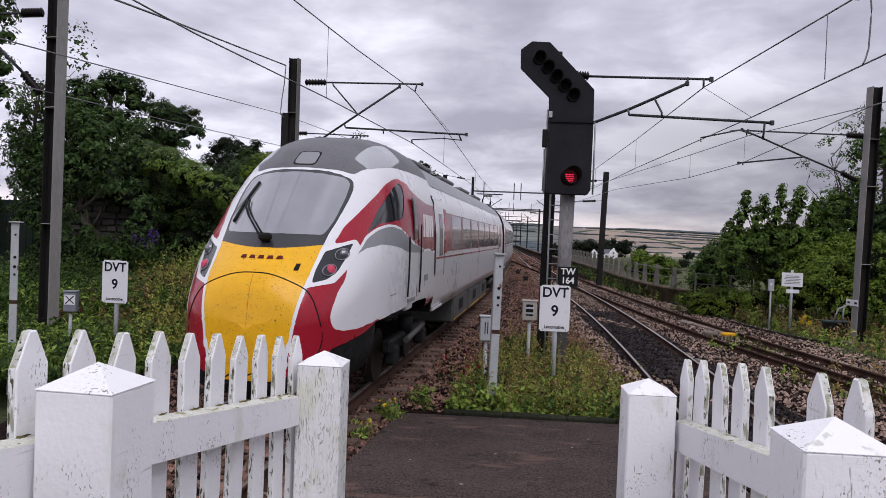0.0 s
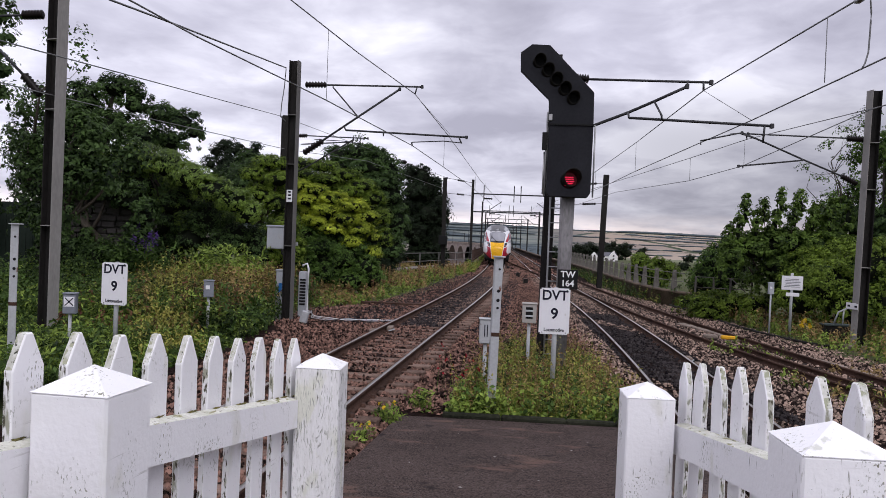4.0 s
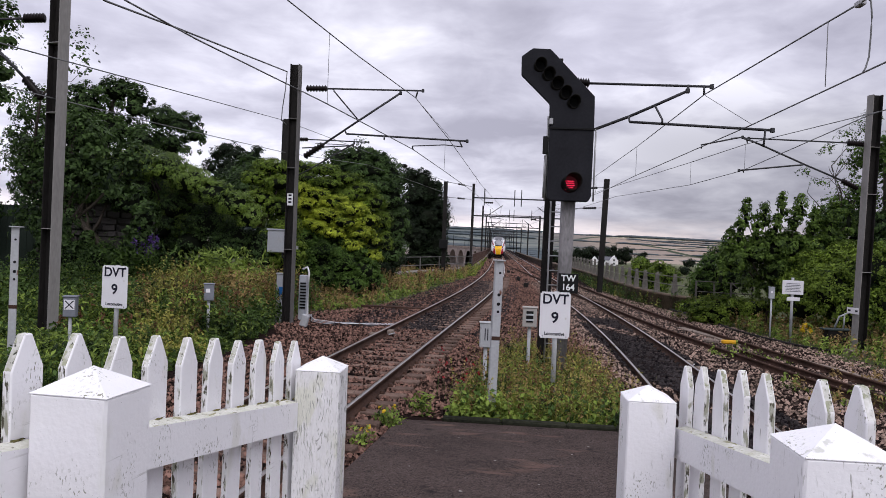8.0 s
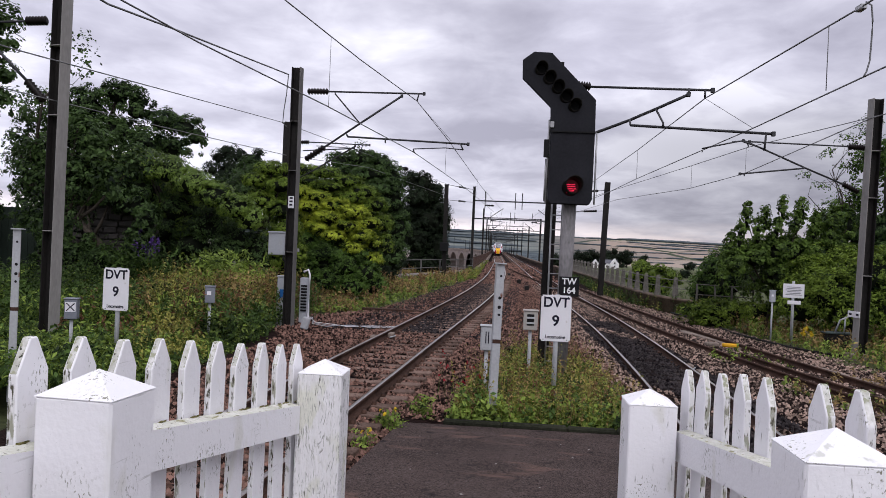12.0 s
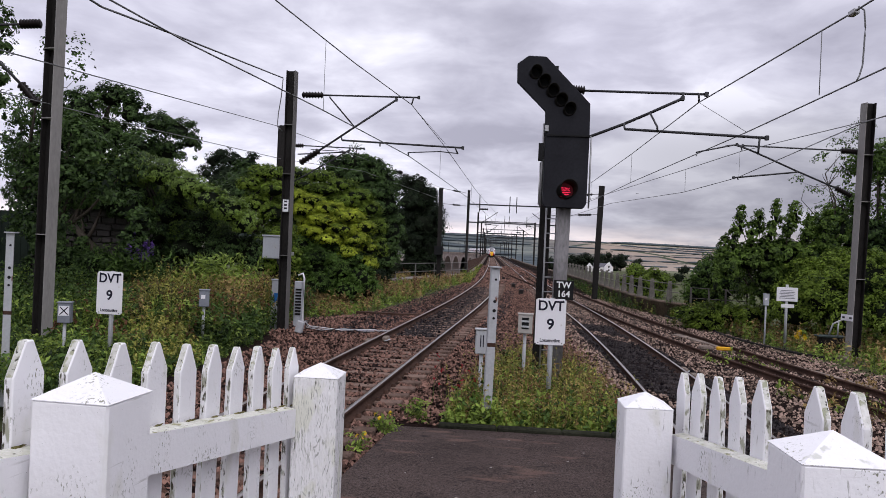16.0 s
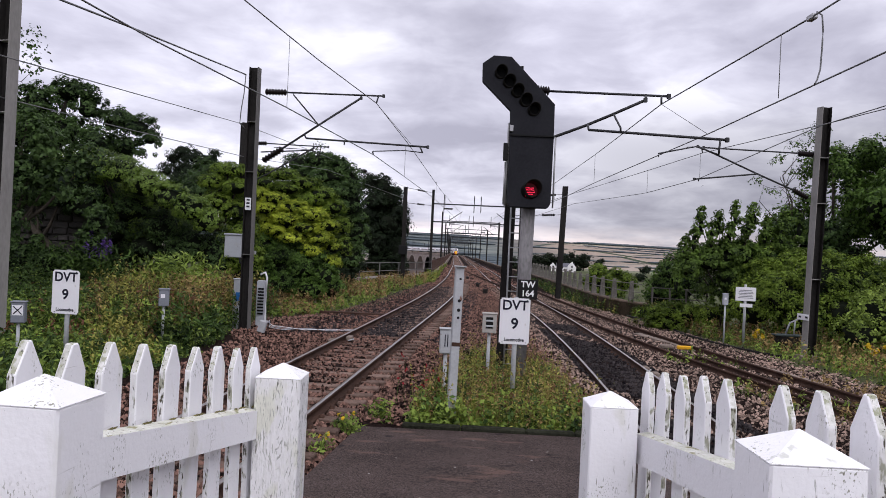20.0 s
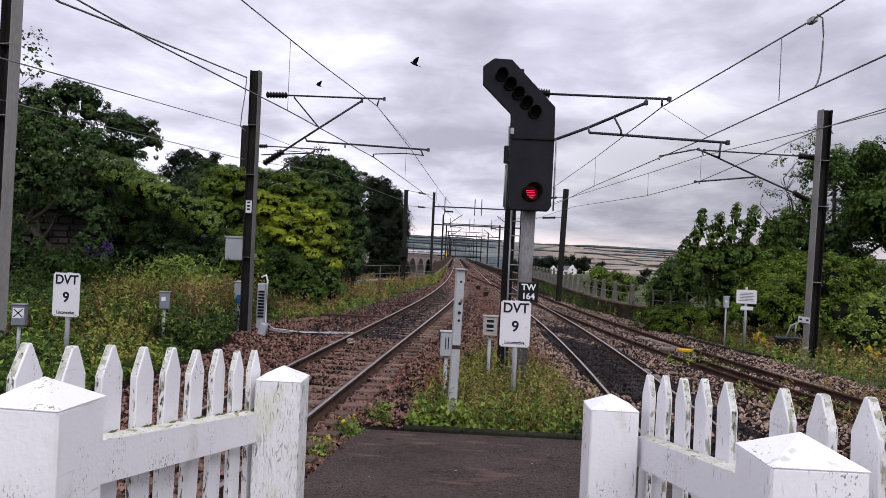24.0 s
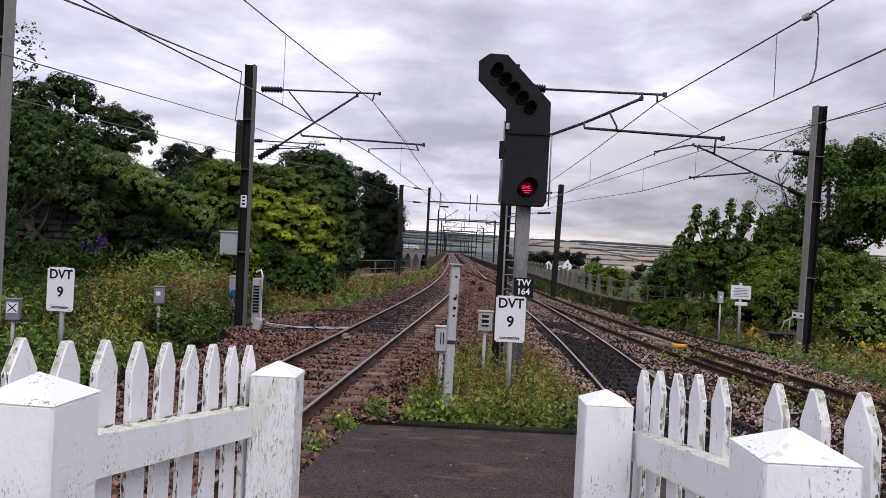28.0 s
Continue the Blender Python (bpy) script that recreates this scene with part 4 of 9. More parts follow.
for sgn, lo, ph in ((-1, 71, 0.30), (1, 112, 0.0)):
    p = MID[(S_LEFT > lo) & (np.arange(len(LEFT)) % 6 == 0)]
    o = 3.95 * sgn
    link("parapet", sweep_mesh("parapet", p, [(o - 0.2, -1.0), (o - 0.2, ph), (o + 0.2, ph), (o + 0.2, -1.0)]), CONCRETE, viaduct)
    link("string_course", sweep_mesh("string_course", p, [(o - 0.35, -1.0), (o - 0.35, -0.7), (o + 0.35, -0.7), (o + 0.35, -1.0)]), SANDSTONE, viaduct)
# one span: piers at both ends and a round arch between
half, rad, deep = 13.0, 11.2, 40.0
outline = [(-half, -1.0), (-half, -deep), (-rad, -deep), (-rad, -13.4)]
outline += [(-rad * math.cos(a), -13.4 + rad * math.sin(a)) for a in (math.pi * k / 16 for k in range(1, 16))]
outline += [(rad, -13.4), (rad, -deep), (half, -deep), (half, -1.0)]
bm = prism_bm(outline, 8.0)
bmesh.ops.transform(bm, matrix=pose(0, -4.0, 0), verts=bm.verts)
bmesh.ops.transform(bm, matrix=pose(0, 0, 0, 0, 0, 90), verts=bm.verts)
bmesh.ops.triangulate(bm, faces=bm.faces)
span_me = bpy.data.meshes.new("arch_span")
bm.to_mesh(span_me)
bm.free()
span_me.materials.append(SANDSTONE)
ringo = [(-rad * 1.0 * math.cos(a), -13.4 + rad * math.sin(a)) for a in (math.pi * k / 16 for k in range(17))]
ringi = [(-(rad + 0.75) * math.cos(a), -13.4 + (rad + 0.75) * math.sin(a)) for a in (math.pi * (16 - k) / 16 for k in range(17))]
bm = prism_bm(ringo + ringi, 8.3)
bmesh.ops.transform(bm, matrix=pose(0, -4.15, 0), verts=bm.verts)
bmesh.ops.transform(bm, matrix=pose(0, 0, 0, 0, 0, 90), verts=bm.verts)
bmesh.ops.triangulate(bm, faces=bm.faces)
ring_me = bpy.data.meshes.new("arch_ring")
bm.to_mesh(ring_me)
bm.free()
ring_me.materials.append(mat("pale_arch_stone", (0.36, 0.31, 0.295), (0.22, 0.19, 0.18), rough=0.9, bump=0.3, s1=0.3, s2=3))
s = 104.0
while s < 700:
    a, b = [np.array([np.interp(q, S_LEFT, MID[:, k]) for k in range(3)]) for q in (s - 12.6, s + 12.6)]
    c = (a + b) / 2
    turn = -math.degrees(math.atan2(b[0] - a[0], b[1] - a[1]))
    for me in (span_me, ring_me):
        o = new(me.name, me)
        o.parent = viaduct
        o.matrix_basis = pose(c[0], c[1], c[2] - 0.3, 0, 0, turn)
    s += 26.0
# rust-brown barred railing along the viaduct's left side
railing = thing("viaduct_railing", (0, 0, 0), "rust-brown barred steel railing on a pale coping", "railing")
p = offset_path(LEFT, -2.2)[(S_LEFT > 71) & (S_LEFT < 400)]
link("coping", sweep_mesh("coping", p[::4], [(-0.22, 0.05), (-0.22, 0.30), (0.22, 0.30), (0.22, 0.05)]), CONCRETE, railing, "pale stone coping")
for h in (0.5, 1.35):
    link("railing_bar", sweep_mesh("railing_bar", p[::4], [(-0.03, h - 0.03), (-0.03, h + 0.03), (0.03, h + 0.03), (0.03, h - 0.03)]), RUSTFENCE, railing)
V, F = [], []
for k in range(0, len(p) - 1):
    for q in (p[k], (p[k] + p[k + 1]) / 2):
        b = len(V)
        for u, v in ((-0.025, -0.025), (0.025, -0.025), (0.025, 0.025), (-0.025, 0.025)):
            V += [(q[0] + u, q[1] + v, q[2] + 0.3), (q[0] + u, q[1] + v, q[2] + 1.34)]
        F += [(b, b + 2, b + 3, b + 1), (b + 2, b + 4, b + 5, b + 3), (b + 4, b + 6, b + 7, b + 5), (b + 6, b, b + 1, b + 7)]
tagged(link("upright_bar_row", raw_mesh("upright_bar_row", np.array(V), np.array(F)), RUSTFENCE, railing), kind="stuff")

# ---- white picket fences ----


def post_parts(parent, x, y, top, size=0.2, turn=0.0):
    """A square post with a pyramid cap; top is the cap's point."""
    m = pose(x, y, 0, 0, 0, turn)
    z0 = top - 1.45
    body = part("post", box_bm(size, size, 1.45 - 0.054, (0, 0, z0), 0.006, m), WHITE_WORN if abs(y - 3.40) < 0.05 else WHITE, parent)
    bm = bmesh.new()
    h = size / 2 + 0.0008
    low = [bm.verts.new(m @ Vector((u * h, v * h, top - 0.054))) for u, v in ((-1, -1), (1, -1), (1, 1), (-1, 1))]
    base = [bm.verts.new(m @ Vector((u * h, v * h, top - 0.0555))) for u, v in ((-1, -1), (1, -1), (1, 1), (-1, 1))]
    tip = bm.verts.new(m @ Vector((0, 0, top)))
    for k in range(4):
        bm.faces.new((low[k], low[(k + 1) % 4], tip))
        bm.faces.new((base[k], base[(k + 1) % 4], low[(k + 1) % 4], low[k]))
    bm.faces.new(base[::-1])
    part("cap", bm, WHITE_TOP, body, "white pyramid cap")


def picket_mesh(seed):
    """A pointed picket 0.10 wide, 0.03 thick, its point at z = 0, broad face along y; worn edges."""
    g = random.Random(seed)
    w, t, s = 0.054, 0.0125, 0.085
    flat = g.uniform(0.006, 0.014)
    bm = prism_bm([(-w, -1.25), (w, -1.25), (w, -s + g.uniform(-0.006, 0.006)), (flat, 0), (-flat, 0), (-w, -s + g.uniform(-0.006, 0.006))], t * 2)
    bmesh.ops.bevel(bm, geom=bm.edges[:], offset=0.0035, segments=1, affect="EDGES")
    bmesh.ops.transform(bm, matrix=pose(0, -t, 0), verts=bm.verts)
    bmesh.ops.transform(bm, matrix=pose(0, 0, 0, 0, 0, 90), verts=bm.verts)
    me = bpy.data.meshes.new("picket")
    bm.normal_update()
    bm.to_mesh(me)
    bm.free()
    me.materials.append(WHITE)
    me.materials.append(PICKET_EDGE)
    me.materials.append(PICKET_TOP)
    for p in me.polygons:
        p.material_index = 0 if abs(p.normal.x) > 0.6 else (2 if p.normal.z > 0.3 else 1)
    return me


PICKETS = [picket_mesh(k) for k in range(5)]


def fence(label, posts, first, last, count, missing, sgn, rail_out):
    """posts: (x, y, top, size, turn); pickets run from first to last (x, y, top)."""
    ob = thing("picket_fence", (0, 0, 0), label, "fence", "white picket fences")
    for p in posts:
        post_parts(ob, *p)
    a, b = Vector(first), Vector(last)
    turn = -math.degrees(math.atan2(b.x - a.x, b.y - a.y))
    g = random.Random(3)
    for k in range(count):
        if k in missing:
            continue
        q = a.lerp(b, k / (count - 1))
        if missing and k > missing[0]:
            q.x -= 0.013
        o = new("picket", PICKETS[k % 5])
        o.parent = ob
        o.matrix_basis = pose(q.x, q.y, q.z + g.uniform(-0.006, 0.006), g.uniform(-0.8, 0.8), g.uniform(-0.8, 0.8), turn + g.uniform(-1.5, 1.5))
    # moss gathered where the pickets meet the top rail
    across = (b - a).normalized()
    side = Vector((across.y, -across.x, 0)).normalized() * sgn
    for k in range(0 if missing else count):
        q = a.lerp(b, k / (count - 1))
        for _ in range(g.randrange(1, 4)):
            bm = bmesh.new()
            bmesh.ops.create_icosphere(bm, subdivisions=2, radius=1.0)
            for v in bm.verts:
                w = 1 + 0.5 * math.sin(v.co.x * 5 + k) * math.sin(v.co.y * 6 + 2 * k) + g.uniform(-0.2, 0.2)
                v.co = Vector((v.co.x * 0.005, v.co.y * g.uniform(0.014, 0.034), v.co.z * 0.0035)) * w
            bmesh.ops.transform(bm, matrix=Matrix.Translation(q + side * 0.022 + across * g.uniform(-0.045, 0.045) + Vector((0, 0, -0.254))) @ pose(0, 0, 0, 0, 0, turn), verts=bm.verts)
            part("moss_clump", bm, MOSS_CLUMP, ob, smooth=True)
    # two rails on the path side
    d = (b - a).normalized()
    out = Vector((d.y, -d.x, 0)).normalized() * sgn
    for drop, mtl in ((0.25, True), (0.95, False)):
        bm = bmesh.new()
        prof = ((0.0, -0.135), (0.0, -0.004), (0.055, -0.012), (0.055, -0.135))
        ends = []
        for q in (a - d * rail_out[0], b + d * rail_out[1]):
            ends.append([bm.verts.new(q + out * (0.019 + u) + Vector((0, 0, v - drop))) for u, v in prof])
        for k in range(4):
            f = bm.faces.new((ends[0][k], ends[0][(k + 1) % 4], ends[1][(k + 1) % 4], ends[1][k]))
            f.material_index = 1 if k == 1 else 0
        bm.faces.new(ends[0][::-1])
        bm.faces.new(ends[1])
        bmesh.ops.recalc_face_normals(bm, faces=bm.faces)
        r = part("fence_rail", bm, WHITE, ob)
        r.data.materials.append(MOSS)
    return ob


fence("white painted picket fence with mossy rails and square capped posts",
      [(-0.735, 3.40, 2.02, 0.197, 0), (-0.912, 1.73, 2.228, 0.19, -5)],
      (-1.09, 1.74, 2.297), (-0.872, 3.416, 2.074), 10, (), 1, (1.2, -0.115))
fence("white painted picket fence with one picket missing and square capped posts",
      [(0.685, 3.30, 1.985, 0.198, 0), (0.767, 1.70, 2.196, 0.203, 0)],
      (0.863, 3.37, 2.066), (0.99, 1.59, 2.287), 10, (5,), 1, (-0.09, 0.9))

# ---- colour light signal ----
signal = thing("railway_signal", (1.36, 14.9, -0.3), "tall black colour-light signal showing a red light", "signal", rz=0)
part("post", tube_bm([(-0.03, 0.30, 0), (0.03, 0.30, 4.4)], 0.135, 16), mat("weathered_signal_post", (0.24, 0.23, 0.235), (0.09, 0.085, 0.085), rough=0.8, s1=3, s2=22, amount=0.9, stretch=(1, 1, 0.4)), signal, "weathered grey tubular post")
part("base_plate", box_bm(0.5, 0.5, 0.05, (0, 0.30, 0.0), 0.01), POST_GREY, signal)
body = prism_bm([(-0.42, 3.80), (-0.37, 3.735), (0.36, 3.735), (0.415, 3.83), (0.42, 5.12), (-0.42, 5.12)], 0.24)
bmesh.ops.bevel(body, geom=body.edges[:], offset=0.012, segments=1, affect="EDGES")
head = part("signal_head", body, SIGNAL, signal)
arm = prism_bm([(-0.42, 5.122), (0.42, 5.122), (0.41, 5.74), (-0.46, 6.62), (-0.80, 6.63), (-1.01, 6.47), (-1.00, 6.12), (-0.44, 5.58)], 0.12)
bmesh.ops.bevel(arm, geom=arm.edges[:], offset=0.01, segments=1, affect="EDGES")
arm_ob = part("route_indicator", arm, SIGNAL, signal, "angled black route indicator arm")
bmtrim = box_bm(0.86, 0.03, 0.03, (0, -0.012, 5.10))
part("seam_strip", bmtrim, BLACK, signal)


def hood(parent, x, z, r, lens, ledge=0.16, name="lamp_hood", aim=(0.03, 0.03)):
    """A lens with a long hood over it; aim: how far its mouth is turned aside and up."""
    bm = bmesh.new()
    n = 22
    rings = []
    for y, rr in ((-ledge, r), (0.0, r), (0.0, r * 0.9), (-ledge, r * 0.92)):
        rings.append([bm.verts.new((x + (aim[0] if y else 0.0) + math.sin(2 * math.pi * k / n) * rr, (y * (0.55 + 0.45 * math.cos(2 * math.pi * k / n)) if y else 0.0),
                                    z + (aim[1] if y else 0.0) + math.cos(2 * math.pi * k / n) * rr)) for k in range(n)])
    for a, b in zip(rings, rings[1:] + rings[:1]):
        for k in range(n):
            bm.faces.new((a[k], b[k], b[(k + 1) % n], a[(k + 1) % n]))
    bmesh.ops.recalc_face_normals(bm, faces=bm.faces)
    h = part(name, bm, HOOD, parent, smooth=True)
    bm = bmesh.new()
    bmesh.ops.create_circle(bm, cap_ends=True, radius=r * 0.93, segments=22, matrix=pose(x, -0.006, z, 90, 0, 0))
    part("lens", bm, lens, h)
    return h


for k in range(5):
    hood(arm_ob, -0.665 + k * 0.166, 6.285 - k * 0.172, 0.112, LENS_OFF, 0.2)
red = hood(head, 0.0, 4.055, 0.165, RED_DIM, 0.24, "red_lamp_hood", (0.065, 0.055))
g = random.Random(2)
for z in (-0.095, -0.06, -0.02, 0.025, 0.06):
    wdt = 2 * math.sqrt(0.118 ** 2 - z * z) * g.uniform(0.75, 1.0)
    n = max(3, int(wdt / 0.022))
    for k in range(n):
        bm = bmesh.new()
        bmesh.ops.create_uvsphere(bm, u_segments=8, v_segments=5, radius=0.0105, matrix=pose(-0.012 - wdt / 2 + wdt * (k + 0.5) / n, -0.012, 4.05 + z + g.uniform(-0.003, 0.003)))
        part("led", bm, RED_ON, red)
bm = tube_bm([(0.47, 0.12, 3.75), (0.47, 0.12, 5.12)], 0.016, 6)
part("handrail", tube_bm([(0.47, 0.12, 5.12), (0.40, 0.12, 5.12)], 0.016, 6, bm), GALV, signal)
bm = tube_bm([(-0.46, 0.1, 3.75), (-0.45, 0.1, 5.35)], 0.02, 6)
tube_bm([(-0.49, 0.12, 3.78), (-0.485, 0.12, 4.6)], 0.016, 6, bm)
part("conduit", bm, GALV, signal)
part("junction_box", box_bm(0.09, 0.09, 0.34, (-0.49, 0.05, 4.62), 0.008), BLACK, signal)
part("bracket", box_bm(0.07, 0.05, 0.12, (-0.40, -0.02, 5.18), 0.006), GALV, signal)
ladder = part("ladder", tube_bm([(-0.30, 0.55, 0.1), (-0.30, 0.55, 5.0)], 0.018, 6, tube_bm([(-0.02, 0.55, 0.1), (-0.02, 0.55, 5.0)], 0.018, 6)), GALV, signal)
for k in range(16):
    part("rung", tube_bm([(-0.30, 0.55, 0.35 + k * 0.29), (-0.02, 0.55, 0.35 + k * 0.29)], 0.012, 6), GALV, ladder)
plate = part("number_board", box_bm(0.375, 0.012, 0.37, (0.04, -0.16, 1.985), 0.004), BLACK, signal, "black signal plate with white letters")
for body_text, z in (("TW", 2.262), ("164", 2.092)):
    bm = text_bm(body_text, 0.165)
    bmesh.ops.transform(bm, matrix=pose(0.04, -0.171, z), verts=bm.verts)
    part("lettering", bm, INK_WHITE, plate)

# ---- stop boards ----


def stop_board(x, y, z0, zb, turn, label):
    """A white board, letters over a numeral, on a post; zb is the board's foot."""
    ob = thing("stop_board", (x, y, z0), label, "sign", "stop boards", rz=turn)
    h = zb - z0
    bm = box_bm(0.515, 0.012, 0.79, (0, 0, h), 0.0)
    bmesh.ops.bevel(bm, geom=[e for e in bm.edges if abs((e.verts[0].co - e.verts[1].co).y) > 0.005], offset=0.025, segments=3, affect="EDGES")
    b = part("board", bm, SIGN_WHITE, ob)
    for s, size, z in (("DVT", 0.235, 0.66), ("9", 0.255, 0.345), ("Locomotive", 0.082, 0.075)):
        bm = text_bm(s, size)
        sx = {"DVT": 0.97, "9": 1.0, "Locomotive": 0.87}[s]
        bmesh.ops.transform(bm, matrix=pose(0, -0.0085, h + z) @ Matrix.Diagonal((sx, 1, 1, 1)), verts=bm.verts)
        part("lettering", bm, INK, b)
    part("post", tube_bm([(0.02, 0.05, 0), (0.02, 0.05, h + 0.8)], 0.042, 10), POST_GREY, ob)
    for u, v in ((-0.2, 0.03), (0.2, 0.03), (-0.2, 0.76), (0.2, 0.76)):
        bm = bmesh.new()
        bmesh.ops.create_uvsphere(bm, u_segments=8, v_segments=5, radius=0.009, matrix=pose(u, -0.006, h + v))
        part("bolt", bm, INK, b)
    return ob


stop_board(1.065, 13.3, -0.25, 0.99, 1.2, "white stop board with bold dark letters on a grey post")
stop_board(-7.01, 13.9, 0.0, 1.07, -6, "white stop board with dark letters among tall weeds")

# ---- stakes and small boxes on posts ----


def drilled_stake(x, y, z0, top, lean, label):
    ob = thing("drilled_post", (x, y, z0), label, "post", "drilled posts", rz=8)
    h = top - z0
    m = pose(0, 0, 0, 0, lean, 0)
    bm = box_bm(0.025, 0.11, h, (-0.055, 0.055, 0), 0.003, m)
    part("flange", bm, POST_GREY, ob)
    part("web", box_bm(0.12, 0.02, h, (0, 0, 0), 0.003, m), POST_GREY, ob)
    part("cap_plate", box_bm(0.17, 0.16, 0.02, (0, 0.03, h), 0.003, m), POST_GREY, ob)
    for z, r in ((h * 0.93, 0.018), (h * 0.80, 0.024), (h * 0.745, 0.026), (h * 0.70, 0.02), (h * 0.2, 0.024)):
        bm = bmesh.new()
        bmesh.ops.create_cone(bm, cap_ends=True, radius1=r, radius2=r, depth=0.006, segments=12, matrix=m @ pose(0.01, -0.012, z, 90, 0, 0))
        part("bolt_hole", bm, BLACK, ob)
    part("rust_band", box_bm(0.126, 0.026, 0.06, (0, 0, h * 0.53), 0.002, m), RAIL_RUST, ob, "rusted clamp band")
    return ob


drilled_stake(0.045, 11.7, -0.25, 2.30, 0.9, "grey drilled steel post with rust stains in the weeds")
drilled_stake(-7.74, 12.0, -0.3, 2.50, 0.0, "grey drilled steel post in the weeds beside the track")


def box_on_post(x, y, z0, zb, size, label, face, material=CABINET, turn=0):
    """A small equipment box on a thin post. face: what is on its front."""
    ob = thing("equipment_box", (x, y, z0), label, "equipment box", "boxes on posts", rz=turn)
    w, d, h = size
    part("post", tube_bm([(0, 0, 0), (0, 0, zb - z0 + 0.02)], 0.032, 8), POST_GREY, ob)
    b = part("box", box_bm(w, d, h, (0, 0, zb - z0), 0.012), material, ob)
    part("lid", box_bm(w + 0.03, d + 0.03, 0.025, (0, 0, zb - z0 + h), 0.008), material, b)
    f, zc = -d / 2 - 0.002, zb - z0 + h / 2
    if face == "bars":
        for u in (-0.022, 0.022):
            part("slot", box_bm(0.016, 0.006, h * 0.5, (u, f, zc - h * 0.2)), INK, b)
    elif face == "cross":
        part("plate", box_bm(w * 0.8, 0.004, w * 0.8, (0, f, zc - w * 0.2)), SIGN_WHITE, b)
        for a in (45, -45):
            part("stroke", box_bm(w * 0.9, 0.004, 0.018, (0, 0, -0.009), 0, pose(0, f - 0.003, zc + w * 0.2, 0, a, 0)), INK, b)
    elif face == "lamp":
        part("recess", box_bm(w * 0.5, 0.01, h * 0.6, (0, f, zc - h * 0.25)), BLACK, b)
        for u in (-0.06, 0.04):
            part("louvre", box_bm(w * 0.55, 0.02, 0.035, (0, f - 0.008, zc + u), 0.004), POST_GREY, b)
    elif face == "plate":
        part("plate", box_bm(w * 0.4, 0.004, w * 0.4, (-w * 0.1, f, zc)), SIGN_WHITE, b)
    return ob


box_on_post(-0.09, 13.0, -0.25, 0.82, (0.21, 0.16, 0.40), "grey-white equipment box with two dark slots on a post", "bars", POST_GREY, 4)
box_on_post(0.715, 14.9, -0.25, 1.00, (0.27, 0.2, 0.36), "pale open-fronted equipment box on a thin post", "lamp", mat("cream_box_paint", (0.42, 0.40, 0.37), (0.28, 0.26, 0.24)), -3)
box_on_post(-7.90, 14.0, 0.0, 0.86, (0.23, 0.18, 0.37), "grey equipment box marked with a cross on a post", "cross", BOX_GREY, 14)
box_on_post(-6.38, 17.0, 0.0, 1.02, (0.22, 0.18, 0.36), "grey equipment box with a small plate on a post", "plate", BOX_GREY, 20)
box_on_post(9.93, 28.5, -0.5, 1.02, (0.18, 0.14, 0.40), "pale slim marker box on a thin post", "plate", CABINET)

notice = thing("notice_board", (10.66, 28.5, -0.5), "white notice board with small print on a post", "sign")
nb = part("board", box_bm(0.74, 0.02, 0.50, (0, 0, 1.70), 0.008), SIGN_WHITE, notice)
for k in range(6):
    part("print_line", box_bm(0.56 - 0.05 * (k % 3), 0.004, 0.022, (0, -0.011, 1.80 + k * 0.055)), mat("faded_print", (0.22, 0.22, 0.24), (0.14, 0.14, 0.15), bump=0), nb)
part("name_plate", box_bm(0.46, 0.02, 0.13, (0.03, 0, 1.47), 0.006), SIGN_WHITE, notice)
part("post", tube_bm([(0, 0.04, 0), (0, 0.04, 2.3)], 0.05, 10), POST_GREY, notice)

# ---- overhead line masts ----


def mast(x, y, z0, top, lean, turn, width, label, near=MAST_DARK, flange=MAST_GREY, plate=False):
    """An H-section column; lean in degrees to the right."""
    ob = thing("overhead_line_mast", (x, y, z0), label, "mast", "overhead line masts", rz=turn)
    h = top - z0
    m = pose(0, 0, 0, 0, lean, 0)
    w = width
    part("web", box_bm(0.014, w * 0.92, h, (0, 0, 0), 0, m), near, ob)
    for v in (-1, 1):
        # Where flange is paler than near, the lit face is painted in.
        part("flange", box_bm(w, 0.02, h, (0, v * w * 0.46, 0), 0.003, m), flange if v < 0 else near, ob)
    part("foundation", box_bm(w + 0.35, w + 0.35, 0.35, (0, 0, -0.2), 0.03), CONCRETE, ob)
    for z in (h * 0.32, h * 0.62, h * 0.8):
        part("band", box_bm(w + 0.016, w * 0.98, 0.018, (0, 0, z), 0.002, m), flange, ob)
    if plate:
        p = part("number_plate", box_bm(0.006, 0.17, 0.34, (-w * 0.52, 0.0, 3.70), 0.003, m), SIGN_WHITE, ob)
        for k in range(3):
            part("mark", box_bm(0.004, 0.09, 0.05, (-w * 0.52 - 0.005, 0, 3.77 + k * 0.095), 0, m), INK, p)
    return ob


mast(-5.80, 21.6, -0.3, 7.37, -0.75, 84, 0.26, "dark weathered steel mast beside equipment cabinets", plate=True)
mast(-9.0, 32.0, 0.2, 7.42, 0.0, 30, 0.24, "dark steel mast standing behind the bushes", MAST_DARK, MAST_DARK)
mast_r = mast(11.73, 25.7, -0.5, 7.77, 2.0, -81, 0.33, "dark steel mast beside the bushes, one face painted pale as lit", MAST_DARK, MAST_LIGHT)
mast(-8.93, 15.0, 0.0, 7.75, 0.2, 74, 0.27, "tall grey steel mast among weeds", MAST_DARK, MAST_LIGHT)
mast(1.03, 15.85, -0.3, 6.35, 0.6, 0, 0.21, "dark steel mast close behind the signal", MAST_DARK, MAST_DARK)
mast_2 = mast(-4.02, 60.0, -0.5, 7.25, -0.6, 0, 0.30, "dark mast at the end of the railings", MAST_DARK, MAST_DARK)
